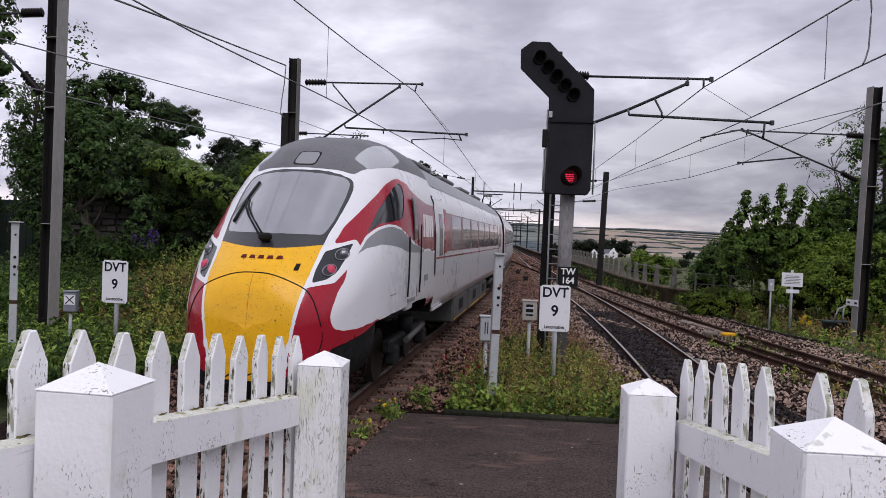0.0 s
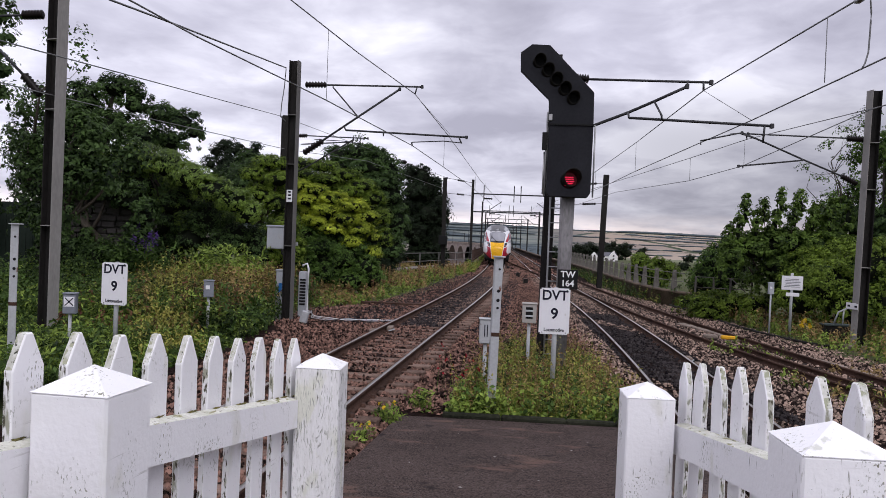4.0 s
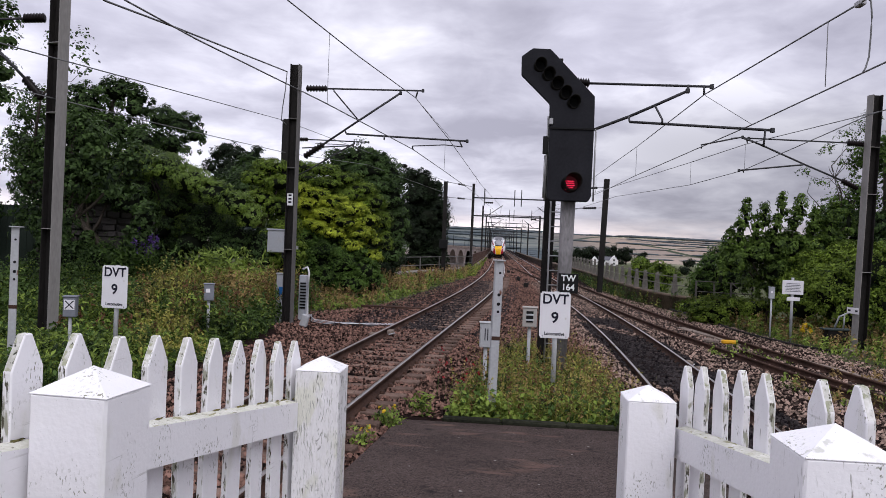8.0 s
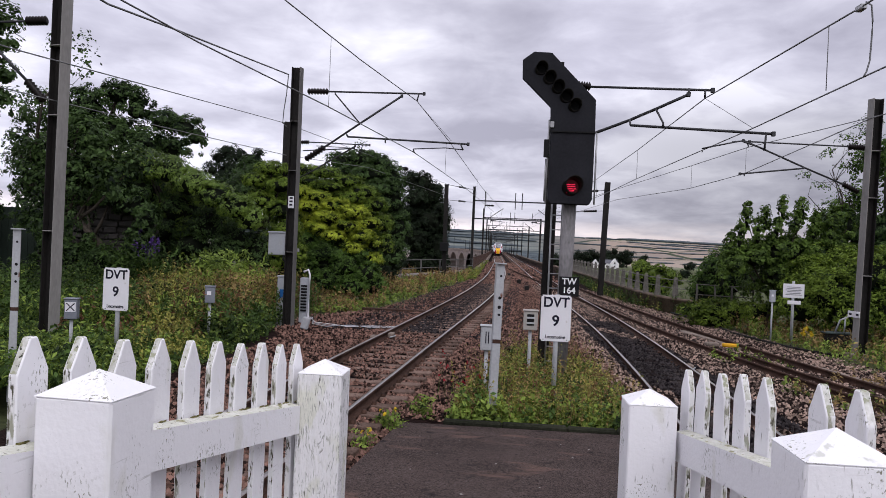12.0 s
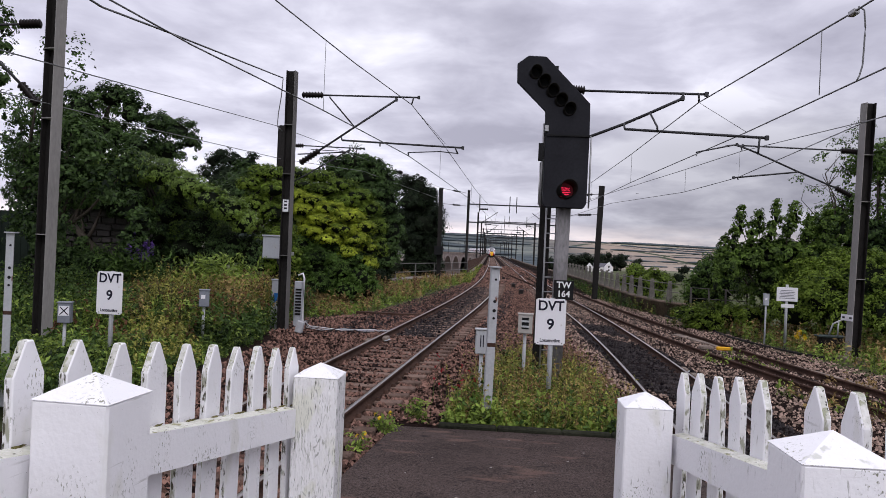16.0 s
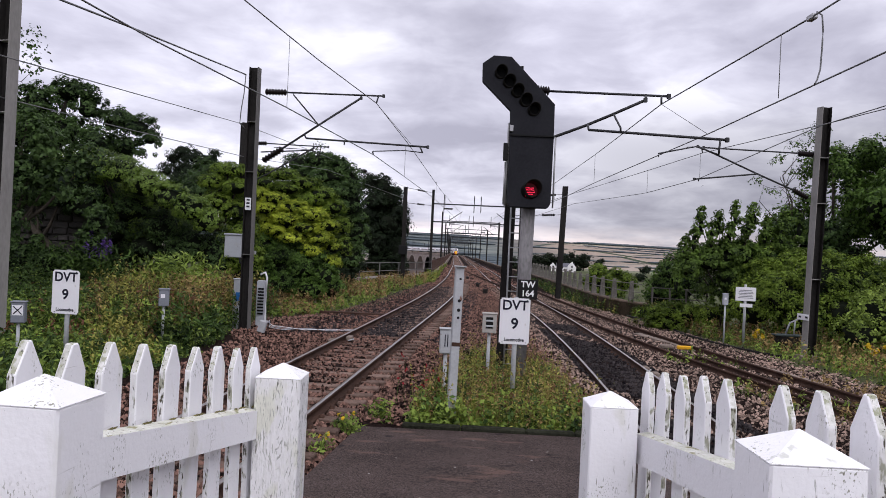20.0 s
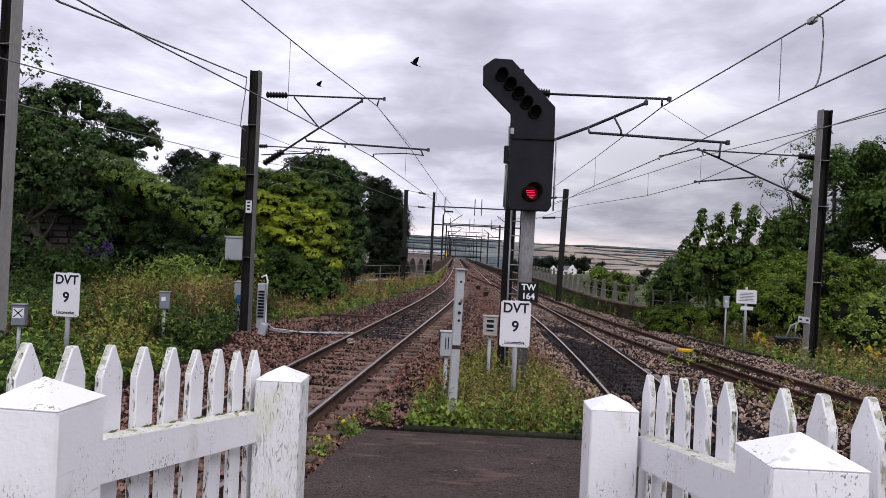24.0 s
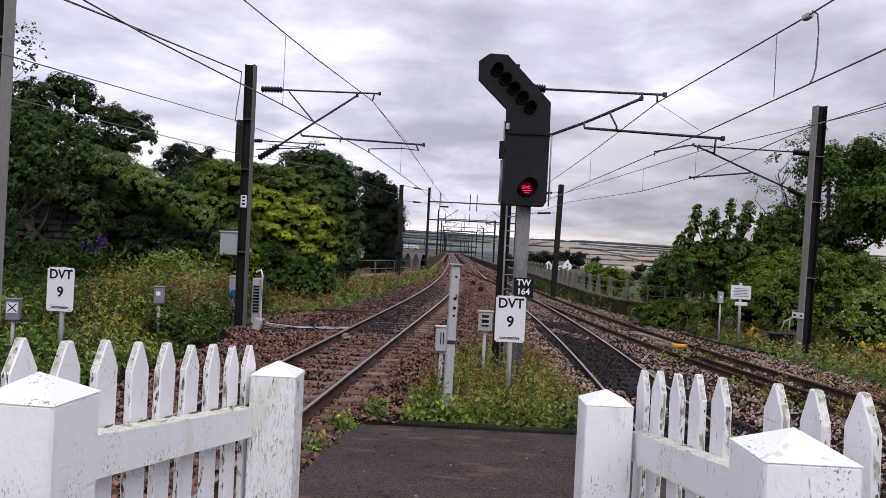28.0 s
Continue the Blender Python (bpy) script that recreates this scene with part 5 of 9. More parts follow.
part("switch_box", box_bm(0.65, 0.4, 0.7, (-0.05, -0.25, 2.55), 0.02), BLACK, mast_2)
mast(6.95, 52.0, -0.5, 7.17, 1.4, 0, 0.34, "dark mast beside the concrete parapet", MAST_DARK, MAST_DARK)
pl = part("warning_plate", box_bm(0.62, 0.012, 0.20, (-0.02, -0.22, 1.30), 0.004), SIGN_WHITE, mast_r, "white plate with two dark marks")
for u in (-0.18, 0.18):
    part("mark", box_bm(0.13, 0.006, 0.06, (u, -0.23, 1.37)), INK, pl)


def insulator_bm(a, b, r=0.098, discs=7):
    """A ribbed insulator from a to b."""
    a, b = Vector(a), Vector(b)
    n = discs * 2
    pts, rad = [], []
    for k in range(n + 1):
        pts.append(a.lerp(b, k / n))
        rad.append(r if k % 2 else r * 0.5)
    return tube_bm(pts, rad, 12)


def rods(parent, segments, radius, name="tube", material=TUBE):
    for s in segments:
        part(name, tube_bm(s, radius, 8), material, parent)


def cantilever(label, top_tube, stay, reg, drops, arms, top_ins, stay_ins):
    ob = thing("cantilever", (0, 0, 0), label, "cantilever", "overhead line cantilevers")
    rods(ob, [top_tube], 0.024, "top_tube")
    rods(ob, [stay], 0.03, "stay_tube")
    rods(ob, [reg], 0.026, "registration_tube")
    rods(ob, drops, 0.02, "drop_bracket")
    rods(ob, arms, 0.014, "steady_arm")
    for a, b in (top_ins, stay_ins):
        part("insulator", insulator_bm(a, b), INSUL, ob, "dark ribbed insulator")
    for p in (top_tube[-1], reg[-1], stay[-1]):
        part("clamp", box_bm(0.07, 0.07, 0.09, (p[0], p[1], p[2] - 0.045), 0.008), TUBE, ob)
    return ob


cantilever("steel cantilever arm over the curving main line",
           [(-4.91, 21.5, 6.72), (-2.15, 21.0, 6.64)], [(-4.95, 21.4, 5.13), (-3.90, 21.1, 5.79), (-2.76, 21.0, 6.56)],
           [(-4.25, 21.2, 5.43), (-0.89, 21.0, 5.31)],
           [[(-4.29, 21.2, 5.53), (-4.25, 21.2, 5.43)], [(-1.10, 21, 5.31), (-1.02, 21, 5.14)], [(-4.69, 21.4, 6.70), (-4.69, 21.4, 6.64), (-3.90, 21.1, 5.79)], [(-2.29, 21, 6.64), (-2.34, 21, 6.44)], [(-3.16, 21, 5.40), (-3.16, 21, 5.27)], [(-2.38, 21, 5.13), (-2.36, 21, 5.03)]],
           [[(-1.03, 21, 5.155), (-1.51, 21, 5.19), (-2.38, 21.0, 5.13)]], ((-5.50, 21.5, 6.71), (-4.91, 21.5, 6.72)), ((-5.50, 21.6, 4.80), (-4.93, 21.4, 5.14)))
cantilever("steel cantilever arm reaching over the straighter main line",
           [(1.70, 15.7, 5.855), (3.91, 14.8, 5.665)], [(1.30, 15.8, 4.67), (1.75, 15.7, 4.88), (2.51, 15.5, 5.175), (2.95, 15.2, 5.355), (3.47, 14.8, 5.575)],
           [(2.47, 15.1, 5.01), (5.05, 14.8, 4.885)],
           [[(2.48, 15.3, 5.15), (2.47, 15.1, 5.01)], [(2.94, 15.1, 5.33), (3.055, 14.95, 5.05), (3.06, 14.95, 4.97)], [(4.92, 14.8, 4.88), (4.90, 14.8, 4.57)], [(3.48, 14.8, 5.69), (3.47, 14.8, 5.56)], [(3.77, 14.8, 5.68), (3.775, 14.8, 5.51)]],
           [[(4.90, 14.8, 4.60), (4.47, 14.8, 4.735), (4.27, 14.8, 4.69), (3.76, 14.8, 4.57), (3.77, 14.8, 4.50)]], ((1.40, 15.8, 5.90), (1.74, 15.7, 5.855)), ((1.06, 15.85, 4.56), (1.32, 15.8, 4.68)))
cantilever("steel cantilever arm over the siding",
           [(11.07, 25.6, 6.26), (7.79, 25.0, 6.22)], [(10.95, 25.6, 5.05), (9.60, 25.3, 5.51), (8.27, 25.0, 5.985), (7.60, 25, 6.25)],
           [(9.56, 25.2, 5.465), (7.54, 25.0, 5.195)], [[(7.72, 25, 6.23), (7.765, 25, 6.06)], [(9.60, 25.3, 5.52), (9.56, 25.2, 5.45)], [(7.66, 25, 5.22), (7.685, 25, 5.13)]],
           [[(7.60, 25, 6.25), (7.25, 25, 6.20)]], ((11.62, 25.7, 6.24), (11.07, 25.6, 6.26)), ((11.48, 25.7, 4.82), (10.95, 25.6, 5.05)))
cantilever("steel cantilever arm behind the bushes",
           [(-8.04, 32, 6.61), (-5.39, 31.5, 6.51)], [(-8.75, 32, 4.9), (-7.92, 32, 5.36), (-6.0, 31.6, 6.46)], [(-8.21, 31.8, 6.22), (-6.0, 31.4, 6.34)],
           [[(-5.67, 31.5, 6.52), (-5.73, 31.5, 6.27)], [(-6.0, 31.6, 6.56), (-6.0, 31.6, 6.42)]], [[(-5.72, 31.4, 6.26), (-6.31, 31.4, 6.36), (-7.6, 31.5, 6.40)]], ((-8.6, 32, 6.59), (-8.04, 32, 6.61)), ((-8.95, 32, 4.75), (-8.7, 32, 4.92)))
cantilever("steel cantilever arm on the tall grey mast",
           [(-9.66, 15.0, 6.70), (-12.6, 15.0, 6.55)], [(-9.58, 15.0, 5.48), (-10.1, 15.0, 5.97), (-10.75, 15.0, 6.62)], [(-10.2, 15, 6.0), (-12.4, 15, 5.8)],
           [[(-11.6, 15, 6.65), (-11.6, 15, 6.5)], [(-12.3, 15, 5.82), (-12.3, 15, 5.6)]], [[(-12.3, 15, 5.62), (-11.2, 15, 5.66)]], ((-9.22, 15.0, 6.72), (-9.66, 15.0, 6.70)), ((-9.22, 15.0, 5.10), (-9.60, 15.0, 5.50)))


def span_wire(label, a, b, at, radius=0.022):
    """A cross-span between a mast and a portal with an insulator let into it."""
    ob = thing("span_wire", (0, 0, 0), label, "span wire", "span wires")
    a, b = Vector(a), Vector(b)
    p, q = a.lerp(b, at[0]), a.lerp(b, at[1])
    part("rope", tube_bm([a, p], radius, 6), WIRE, ob)
    part("rope", tube_bm([q, b], radius, 6), WIRE, ob)
    part("insulator", insulator_bm(p, q, 0.085, 6), INSUL, ob, "dark ribbed insulator")
    part("clamp", box_bm(0.1, 0.14, 0.12, (a.x, a.y, a.z - 0.06), 0.01), TUBE, ob)
    return ob


span_wire("dark span wire from the mast by the railings", (-3.95, 60, 7.22), (-2.6, 79, 8.3), (0.35, 0.62))
span_wire("dark span wire from the mast by the railings", (-3.95, 60, 6.05), (-2.6, 79, 7.0), (0.35, 0.62))
span_wire("dark span wire from the mast by the parapet", (6.98, 52, 6.62), (4.0, 58, 6.75), (0.12, 0.32))
span_wire("dark span wire from the mast by the parapet", (6.95, 52, 5.26), (4.0, 58, 5.35), (0.12, 0.36))

# ---- portals over both lines on the viaduct ----


def portal():
    ob = thing("overhead_line_portal", (0, 0, 0), "far steel portal frame carrying the overhead wires", "portal frame", "portal frames")
    for x, top in ((-2.75, 8.5), (6.35, 7.2)):
        part("column", box_bm(0.26, 0.26, top + 0.8, (x, 0, -0.8), 0.01), MAST_DARK, ob)
    for z in (7.0, 5.15):
        part("beam", box_bm(9.1, 0.10, 0.13, (1.8, 0, z), 0.01), TUBE, ob)
    for x in (-1.6, 1.5, 2.2, 5.0):
        part("drop_post", box_bm(0.09, 0.09, 1.7, (x, 0, 6.3), 0.005), TUBE, ob)
    for x, d in ((0.3, 1), (3.85, -1)):
        part("stay", tube_bm([(x - 1.6 * d, 0, 5.2), (x, 0, 6.35)], 0.04, 6), TUBE, ob)
        part("steady_arm", tube_bm([(x - 1.2 * d, 0, 5.1), (x + 0.2 * d, 0, 4.95)], 0.025, 6), TUBE, ob)
        part("insulator", insulator_bm((x - 1.9 * d, 0, 6.6), (x - 1.0 * d, 0, 6.6), 0.11, 5), INSUL, ob)
    return ob


portal_first = portal()
for k, s in enumerate((80, 124, 168, 212, 256, 300, 344, 388, 440, 492, 544, 596)):
    p, q = on_left(s), on_left(s + 4)
    m = pose(p[0], p[1], p[2], 0, 0, -math.degrees(math.atan2(q[0] - p[0], q[1] - p[1])))
    if k == 0:
        portal_first.matrix_basis = m
    else:
        copy_thing(portal_first, m)

# ---- wires ----


def wire(name, label, points, radius=0.009, sag=0.0, group="overhead wires"):
    pts = []
    for a, b in zip(points, points[1:]):
        a, b = Vector(a), Vector(b)
        n = 12 if sag else 2
        for k in range(n):
            q = a.lerp(b, k / n)
            q.z -= sag * 4 * (k / n) * (1 - k / n) * (b - a).length / 40
            pts.append(q)
    pts.append(Vector(points[-1]))
    ob = part(name, tube_bm(pts, radius, 6), WIRE)
    return tagged(ob, label, "wire", group)


def on(path, y, dx, z):
    return (float(np.interp(y, path[:900, 1], path[:900, 0])) + dx, y, z)


far_l = [on(LEFT, y, dx, 5.12) for y, dx in ((80, 0.2), (124, -0.2), (168, 0.2), (212, -0.2), (256, 0.2), (300, -0.2), (344, 0.2), (388, -0.2))]
far_r = [on(RIGHT, y, dx, 5.10) for y, dx in ((80, 0.2), (124, -0.2), (168, 0.2), (212, -0.2), (256, 0.2), (300, -0.2), (344, 0.2), (388, -0.2))]
up = lambda pts, d: [(x, y, z + d) for x, y, z in pts]
contact_l = [(-5.9, -8, 5.1), (-4.06, 10.0, 5.1), (-3.32, 14.5, 5.09), (-2.36, 21.0, 5.04), (-1.92, 26.8, 5.03), (-1.25, 36.8, 5.04), (-0.35, 56, 5.08)] + far_l
wire("contact_wire", "dark contact wire over the curving main line", contact_l, 0.011)
wire("catenary_wire", "dark catenary wire over the curving main line", [(-5.2, 0, 6.38), (-3.05, 16.2, 6.395), (-2.34, 21.0, 6.44)], 0.011)
wire("catenary_wire", "dark catenary wire over the curving main line", [(-2.34, 21.0, 6.44), (-1.81, 26.8, 6.15), (-0.92, 40, 5.62), (-0.5, 54, 5.9)] + up(far_l, 1.25), 0.011)
wire("contact_wire", "thin dark wire crossing to the curving main line", [(-2.33, 21.0, 6.42), (-1.35, 21.0, 5.38)], 0.006)
contact_r = [(4.75, -8, 4.95), (4.62, 8.5, 4.95), (4.675, 14.8, 4.98), (4.51, 26, 5.015), (4.5, 32.5, 5.02), (4.0, 52, 5.02)] + far_r
wire("contact_wire", "dark contact wire over the straighter main line", contact_r, 0.011)
wire("catenary_wire", "dark catenary wire over the straighter main line", [(5.3, -8, 6.1), (4.183, 9.5, 5.582), (3.775, 14.8, 5.511), (4.51, 26, 5.97), (4.325, 36, 5.79), (4.1, 52, 5.95)] + up(far_r, 1.2), 0.011)
wire("contact_wire", "thin dark wire between the straighter main line's wires", [(3.79, 14.8, 5.50), (4.67, 14.8, 4.985)], 0.005)
wire("contact_wire", "dark contact wire over the siding", [(11.2, -6, 6.5), (7.8, 17, 5.63), (7.65, 25.0, 5.20), (6.85, 28.5, 4.975), (6.43, 43, 5.44), (4.2, 80, 5.1)], 0.011)
wire("catenary_wire", "dark catenary wire over the siding", [(12.0, -2, 6.1), (8.73, 18.3, 5.98), (7.75, 25, 6.04), (6.91, 28.5, 5.81), (6.25, 43.6, 5.975), (4.3, 80, 6.2)], 0.011)
wire("feeder_cable", "thick dark feeder cable on the cabinet mast", [(-6.9, -6, 6.4), (-6.38, 12.0, 6.18), (-6.137, 14.0, 6.34), (-6.10, 21.6, 7.19)], 0.018)
wire("earth_wire", "thin earth wire above the bushes", [(-7.0, 4, 4.6), (-7.85, 12.0, 5.4), (-9.12, 32.0, 7.38), (-6.15, 50, 7.38), (-4.1, 60, 7.28)], 0.012)
wire("earth_wire", "thin earth wire above the bushes", [(-8.9, 10, 4.85), (-9.0, 20, 5.36), (-8.95, 32.0, 6.02), (-6.83, 40, 6.4), (-4.25, 60, 6.4)], 0.012)
bm = bmesh.new()
bmesh.ops.create_uvsphere(bm, u_segments=14, v_segments=8, radius=1.0, matrix=pose(-6.15, 50, 7.38, 0, 0, 30) @ Matrix.Diagonal((0.22, 0.14, 0.13, 1)))
tagged(part("line_weight", bm, INSUL, smooth=True), "dark rounded weight on the earth wire", "weight")
wire("jumper_cable", "drooping jumper on the cabinet mast", [(-6.07, 21.5, 7.15), (-6.10, 21.5, 6.64), (-6.16, 21.5, 6.16), (-6.18, 21.5, 5.8), (-6.05, 21.6, 5.68)], 0.014)
wire("dropper", "thin dropper between two wires", [(-3.30, 14.5, 6.40), (-3.295, 14.5, 5.08)], 0.005, group="droppers")
for (x, y, z), b in (((4.12, 10.2, 5.575), 4.735), ((4.51, 26, 5.96), 5.0), ((4.33, 35, 5.8), 5.0), ((4.1, 44, 5.85), 5.0), ((6.89, 28.5, 5.81), 4.98), ((7.72, 25.05, 6.04), 5.2)):
    wire("dropper", "thin dropper between two wires", [(x, y, z), (x, y, b)], 0.006, group="droppers")
for x, y, a, b in ((-1.9, 26.8, 6.12, 5.05), (-1.1, 38, 5.85, 5.05), (-0.75, 46, 5.9, 5.06)):
    wire("dropper", "thin dropper between two wires", [(x, y, a), (x, y, b)], 0.006, group="droppers")
wire("jumper_cable", "curved jumper between the straighter main line's wires", [(4.25, 9.5, 5.66), (4.32, 9.5, 5.62), (4.34, 9.5, 5.43), (4.336, 9.5, 5.20), (4.327, 9.5, 4.96), (4.295, 9.5, 4.83), (4.265, 9.5, 4.77)], 0.010)
cl = part("feeder_clamp", box_bm(0.08, 0.16, 0.07, (4.20, 9.5, 5.55), 0.012), GALV)
tagged(cl, "grey clamp on the catenary wire", "clamp")

# ---- cabinets by the cabinet mast ----
cab = thing("location_cabinet", (-6.27, 22.5, -0.2), "pale grey trackside cabinet with a blue notice", "cabinet")
part("body", box_bm(0.23, 0.26, 1.55, (0, 0, 0.05), 0.015), CABINET, cab)
part("notice", box_bm(0.11, 0.006, 0.26, (0.02, -0.133, 0.98)), BLUE, cab, "blue notice")
part("roof", box_bm(0.27, 0.30, 0.04, (0, 0, 1.6), 0.01), CABINET, cab)
cab = thing("equipment_case", (-5.62, 22.6, -0.2), "pale cabinet with cooling fins and cable loop", "cabinet")
part("body", box_bm(0.22, 0.30, 1.55, (0, 0, 0.05), 0.015), CABINET, cab)
for k in range(9):
    part("fin", box_bm(0.17, 0.03, 0.05, (0.02, -0.16, 0.62 + k * 0.09)), BLACK, cab)
part("cable_loop", tube_bm([(0.0, -0.2, 1.78), (0.14, -0.2, 1.85), (0.19, -0.2, 1.7), (0.19, -0.2, 0.5), (0.15, -0.2, 0.1)], 0.03, 8), SIGN_WHITE, cab)
cab = thing("mast_box", (-6.60, 23.0, 1.05), "pale grey control box on a white conduit", "equipment box")
part("box", box_bm(0.50, 0.32, 0.66, (0, 0, 0.98), 0.02), CABINET, cab)
part("lid", box_bm(0.55, 0.38, 0.05, (0, 0, 1.64), 0.01), CABINET, cab)
part("plate", box_bm(0.12, 0.006, 0.14, (0.14, -0.163, 1.28)), POST_GREY, cab)
part("hook", tube_bm([(0.24, -0.2, 0.98), (0.24, -0.2, 0.85), (0.3, -0.2, 0.80)], 0.03, 6), BLACK, cab)
part("conduit", tube_bm([(0.28, 0, -1.25), (0.28, 0, 0.45), (0.34, 0, 0.6), (0.46, 0, 0.62)], 0.035, 8), SIGN_WHITE, cab)
part("bracket", box_bm(0.3, 0.1, 0.1, (0.5, 0, 1.1)), GALV, cab)
base = thing("track_equipment", (-5.3, 20.9, -0.2), "dark box and pale lever beside the mast's foot", "equipment")
part("box", box_bm(0.7, 0.4, 0.22, (-0.35, 0, 0), 0.02), MAST_DARK, base)
part("lever", box_bm(0.2, 0.16, 0.32, (0, 0, 0), 0.02, pose(0.15, -0.1, 0.30, 0, 14, 0)), POST_GREY, base)
part("stem", tube_bm([(0.1, -0.1, 0), (0.16, -0.1, 0.35)], 0.03, 6), MAST_DARK, base)
for k in range(4):
    pts = [(-5.45 + 0.05 * k, 22.6, 0.25), (-5.2, 22.4 - 0.2 * k, 0.12), (-4.7, 22.2 - 0.32 * k, 0.11), (-4.1, 21.6 + 0.22 * k, 0.13), (-3.5, 22.3 - 0.25 * k, 0.11), (-2.75, 22.3 - 0.1 * k, 0.12)]
    tagged(part("cable", tube_bm(pts, 0.010, 6), (SIGN_WHITE, CABINET, CABINET, MAST_DARK)[k]), "loose cable lying across the ballast", "cable", "loose cables")
tagged(part("cable_trough", box_bm(2.4, 0.3, 0.12, (-3.6, 28.0, 0.02), 0.01), RAIL_RUST), "rusty timber lying at the ballast's edge", "timber")

# ---- small things about the tracks ----
way = [(8.95, 40.0), (9.3, 36.4), (9.45, 34.6), (9.25, 31.0), (9.6, 28.2), (10.15, 26.0), (10.9, 24.9)]
tagged(part("cable", tube_bm([(x, y, float(max(ground_z(np.array([x]), np.array([y]))[0], bed(np.array([x]), np.array([y]))[0] - 0.2)) + 0.08) for x, y in way], 0.045, 6), MAST_DARK), "thick dark cable lying beside the siding", "cable", "loose cables")
ramp_thing = thing("track_ramp", (7.62, 25.45, -0.335), "small yellow magnet ramp lying in the siding", "track equipment", rz=-4)
part("plate", box_bm(0.5, 0.16, 0.12, (0, 0, 0.0), 0.03), YELLOW, ramp_thing)
part("cover", box_bm(0.42, 0.34, 0.12, (-0.56, 0.05, 0.0), 0.03), CONCRETE, ramp_thing)
for path, y, d in ((LEFT, 19.4, -0.9), (LEFT, 20.2, -0.62), (RIGHT, 20.6, 0.9), (RIGHT, 19.6, 0.95)):
    p = on(path, y, d, 0)
    o = thing("rail_joint", (p[0], p[1], float(bed(p[0], p[1])) - 0.15), "pale bonded joint clamp on the rail", "rail joint", "rail joints")
    part("plate", box_bm(0.16, 0.34, 0.12, (0, 0, 0), 0.02), CONCRETE, o)
    part("bond", tube_bm([(0, -0.3, 0.03), (0.12, -0.1, 0.05), (0.0, 0.3, 0.03)], 0.015, 6), POST_GREY, o)
for x, y, n in ((2.05, 50.5, 0.30), (1.75, 58, 0.30), (1.2, 70, 0.28)):
    o = thing("point_motor", (x, y, float(bed(x, y)) - 0.2), "low dark point machine between the lines", "point machine", "point machines")
    part("case", box_bm(0.28, 0.55, n, (0, 0, 0), 0.03), MAST_DARK, o)
    part("lid", box_bm(0.32, 0.6, 0.04, (0, 0, n), 0.012), BLACK, o)
bench = thing("platform_case", (11.44, 26.6, -0.33), "low dark equipment case with a leaning bracket", "equipment case")
part("case", box_bm(0.78, 0.4, 0.5, (0, 0, 0), 0.02), MAST_DARK, bench)
part("top", box_bm(0.95, 0.5, 0.05, (0, 0, 0.5), 0.01), mat("green_grey_board", (0.07, 0.09, 0.085), (0.03, 0.04, 0.04)), bench)
part("bracket", tube_bm([(-0.1, 0, 0.52), (0.05, 0, 0.95), (0.35, 0, 1.1)], 0.03, 6, tube_bm([(0.2, 0, 0.52), (0.22, 0, 1.02)], 0.025, 6)), GALV, bench)
for k in range(9):
    y = 20.0 + k * 1.25
    x = 10.0 - 0.18 * (y - 20) - 0.05 * k * 0.2
    o = part("cable_trough", box_bm(0.32, 1.2, 0.10, (0, 0, 0), 0.012), CONCRETE)
    o.matrix_basis = pose(x - 0.75, y, -0.46, 0, random.uniform(-3, 3), 9)
    tagged(o, "broken concrete cable trough beside the siding", "cable trough", "cable troughs")

# ---- concrete parapet on the right ----
par = thing("parapet_wall", (0, 0, 0), "weathered concrete parapet wall with tapered posts and pipe rails", "parapet")
knots = [(10.6, 39.0), (9.6, 40.2), (8.9, 42.0), (8.45, 45), (8.1, 51), (7.75, 64), (6.9, 85), (6.0, 111), (5.75, 140), (5.6, 220)]
yy = np.concatenate([np.linspace(39, 45, 8), np.arange(46.5, 220, 1.5)])
xx = np.interp(yy, [k[1] for k in knots], [k[0] for k in knots])
PAR = np.stack([xx, yy, np.interp(yy, [39, 50, 70, 120], [-0.45, -0.3, -0.1, 0.0])], 1)
link("wall", sweep_mesh("wall", PAR, [(-0.18, -0.6), (-0.18, 0.62), (-0.24, 0.64), (-0.24, 0.74), (0.24, 0.74), (0.24, 0.64), (0.18, 0.62), (0.18, -0.6)]), mat("stained_parapet_concrete", (0.165, 0.120, 0.090), (0.040, 0.031, 0.024), rough=0.9, bump=0.4, s1=1.2, s2=14, amount=1.0), par)
sp = np.concatenate([[0], np.cumsum(np.linalg.norm(np.diff(PAR[:, :2], axis=0), axis=1))])
bm = bmesh.new()
lo = [bm.verts.new((u * 0.15, v * 0.13, 0)) for u, v in ((-1, -1), (1, -1), (1, 1), (-1, 1))]
hi = [bm.verts.new((u * 0.075, v * 0.075, 1.08)) for u, v in ((-1, -1), (1, -1), (1, 1), (-1, 1))]
bm.faces.new(hi)
for k in range(4):
    bm.faces.new((lo[k], lo[(k + 1) % 4], hi[(k + 1) % 4], hi[k]))
post_me = bpy.data.meshes.new("parapet_post")
bm.to_mesh(post_me)
bm.free()
post_me.materials.append(mat("grey_parapet_post", (0.20, 0.185, 0.165), (0.08, 0.075, 0.066), rough=0.9, bump=0.4, s1=2, s2=18, amount=0.9))
for s in np.arange(0.4, 44, 1.9):
    o = new("parapet_post", post_me)
    o.parent = par
    o.matrix_basis = pose(*[float(np.interp(s, sp, PAR[:, k])) + (0.73 if k == 2 else 0) for k in range(3)])
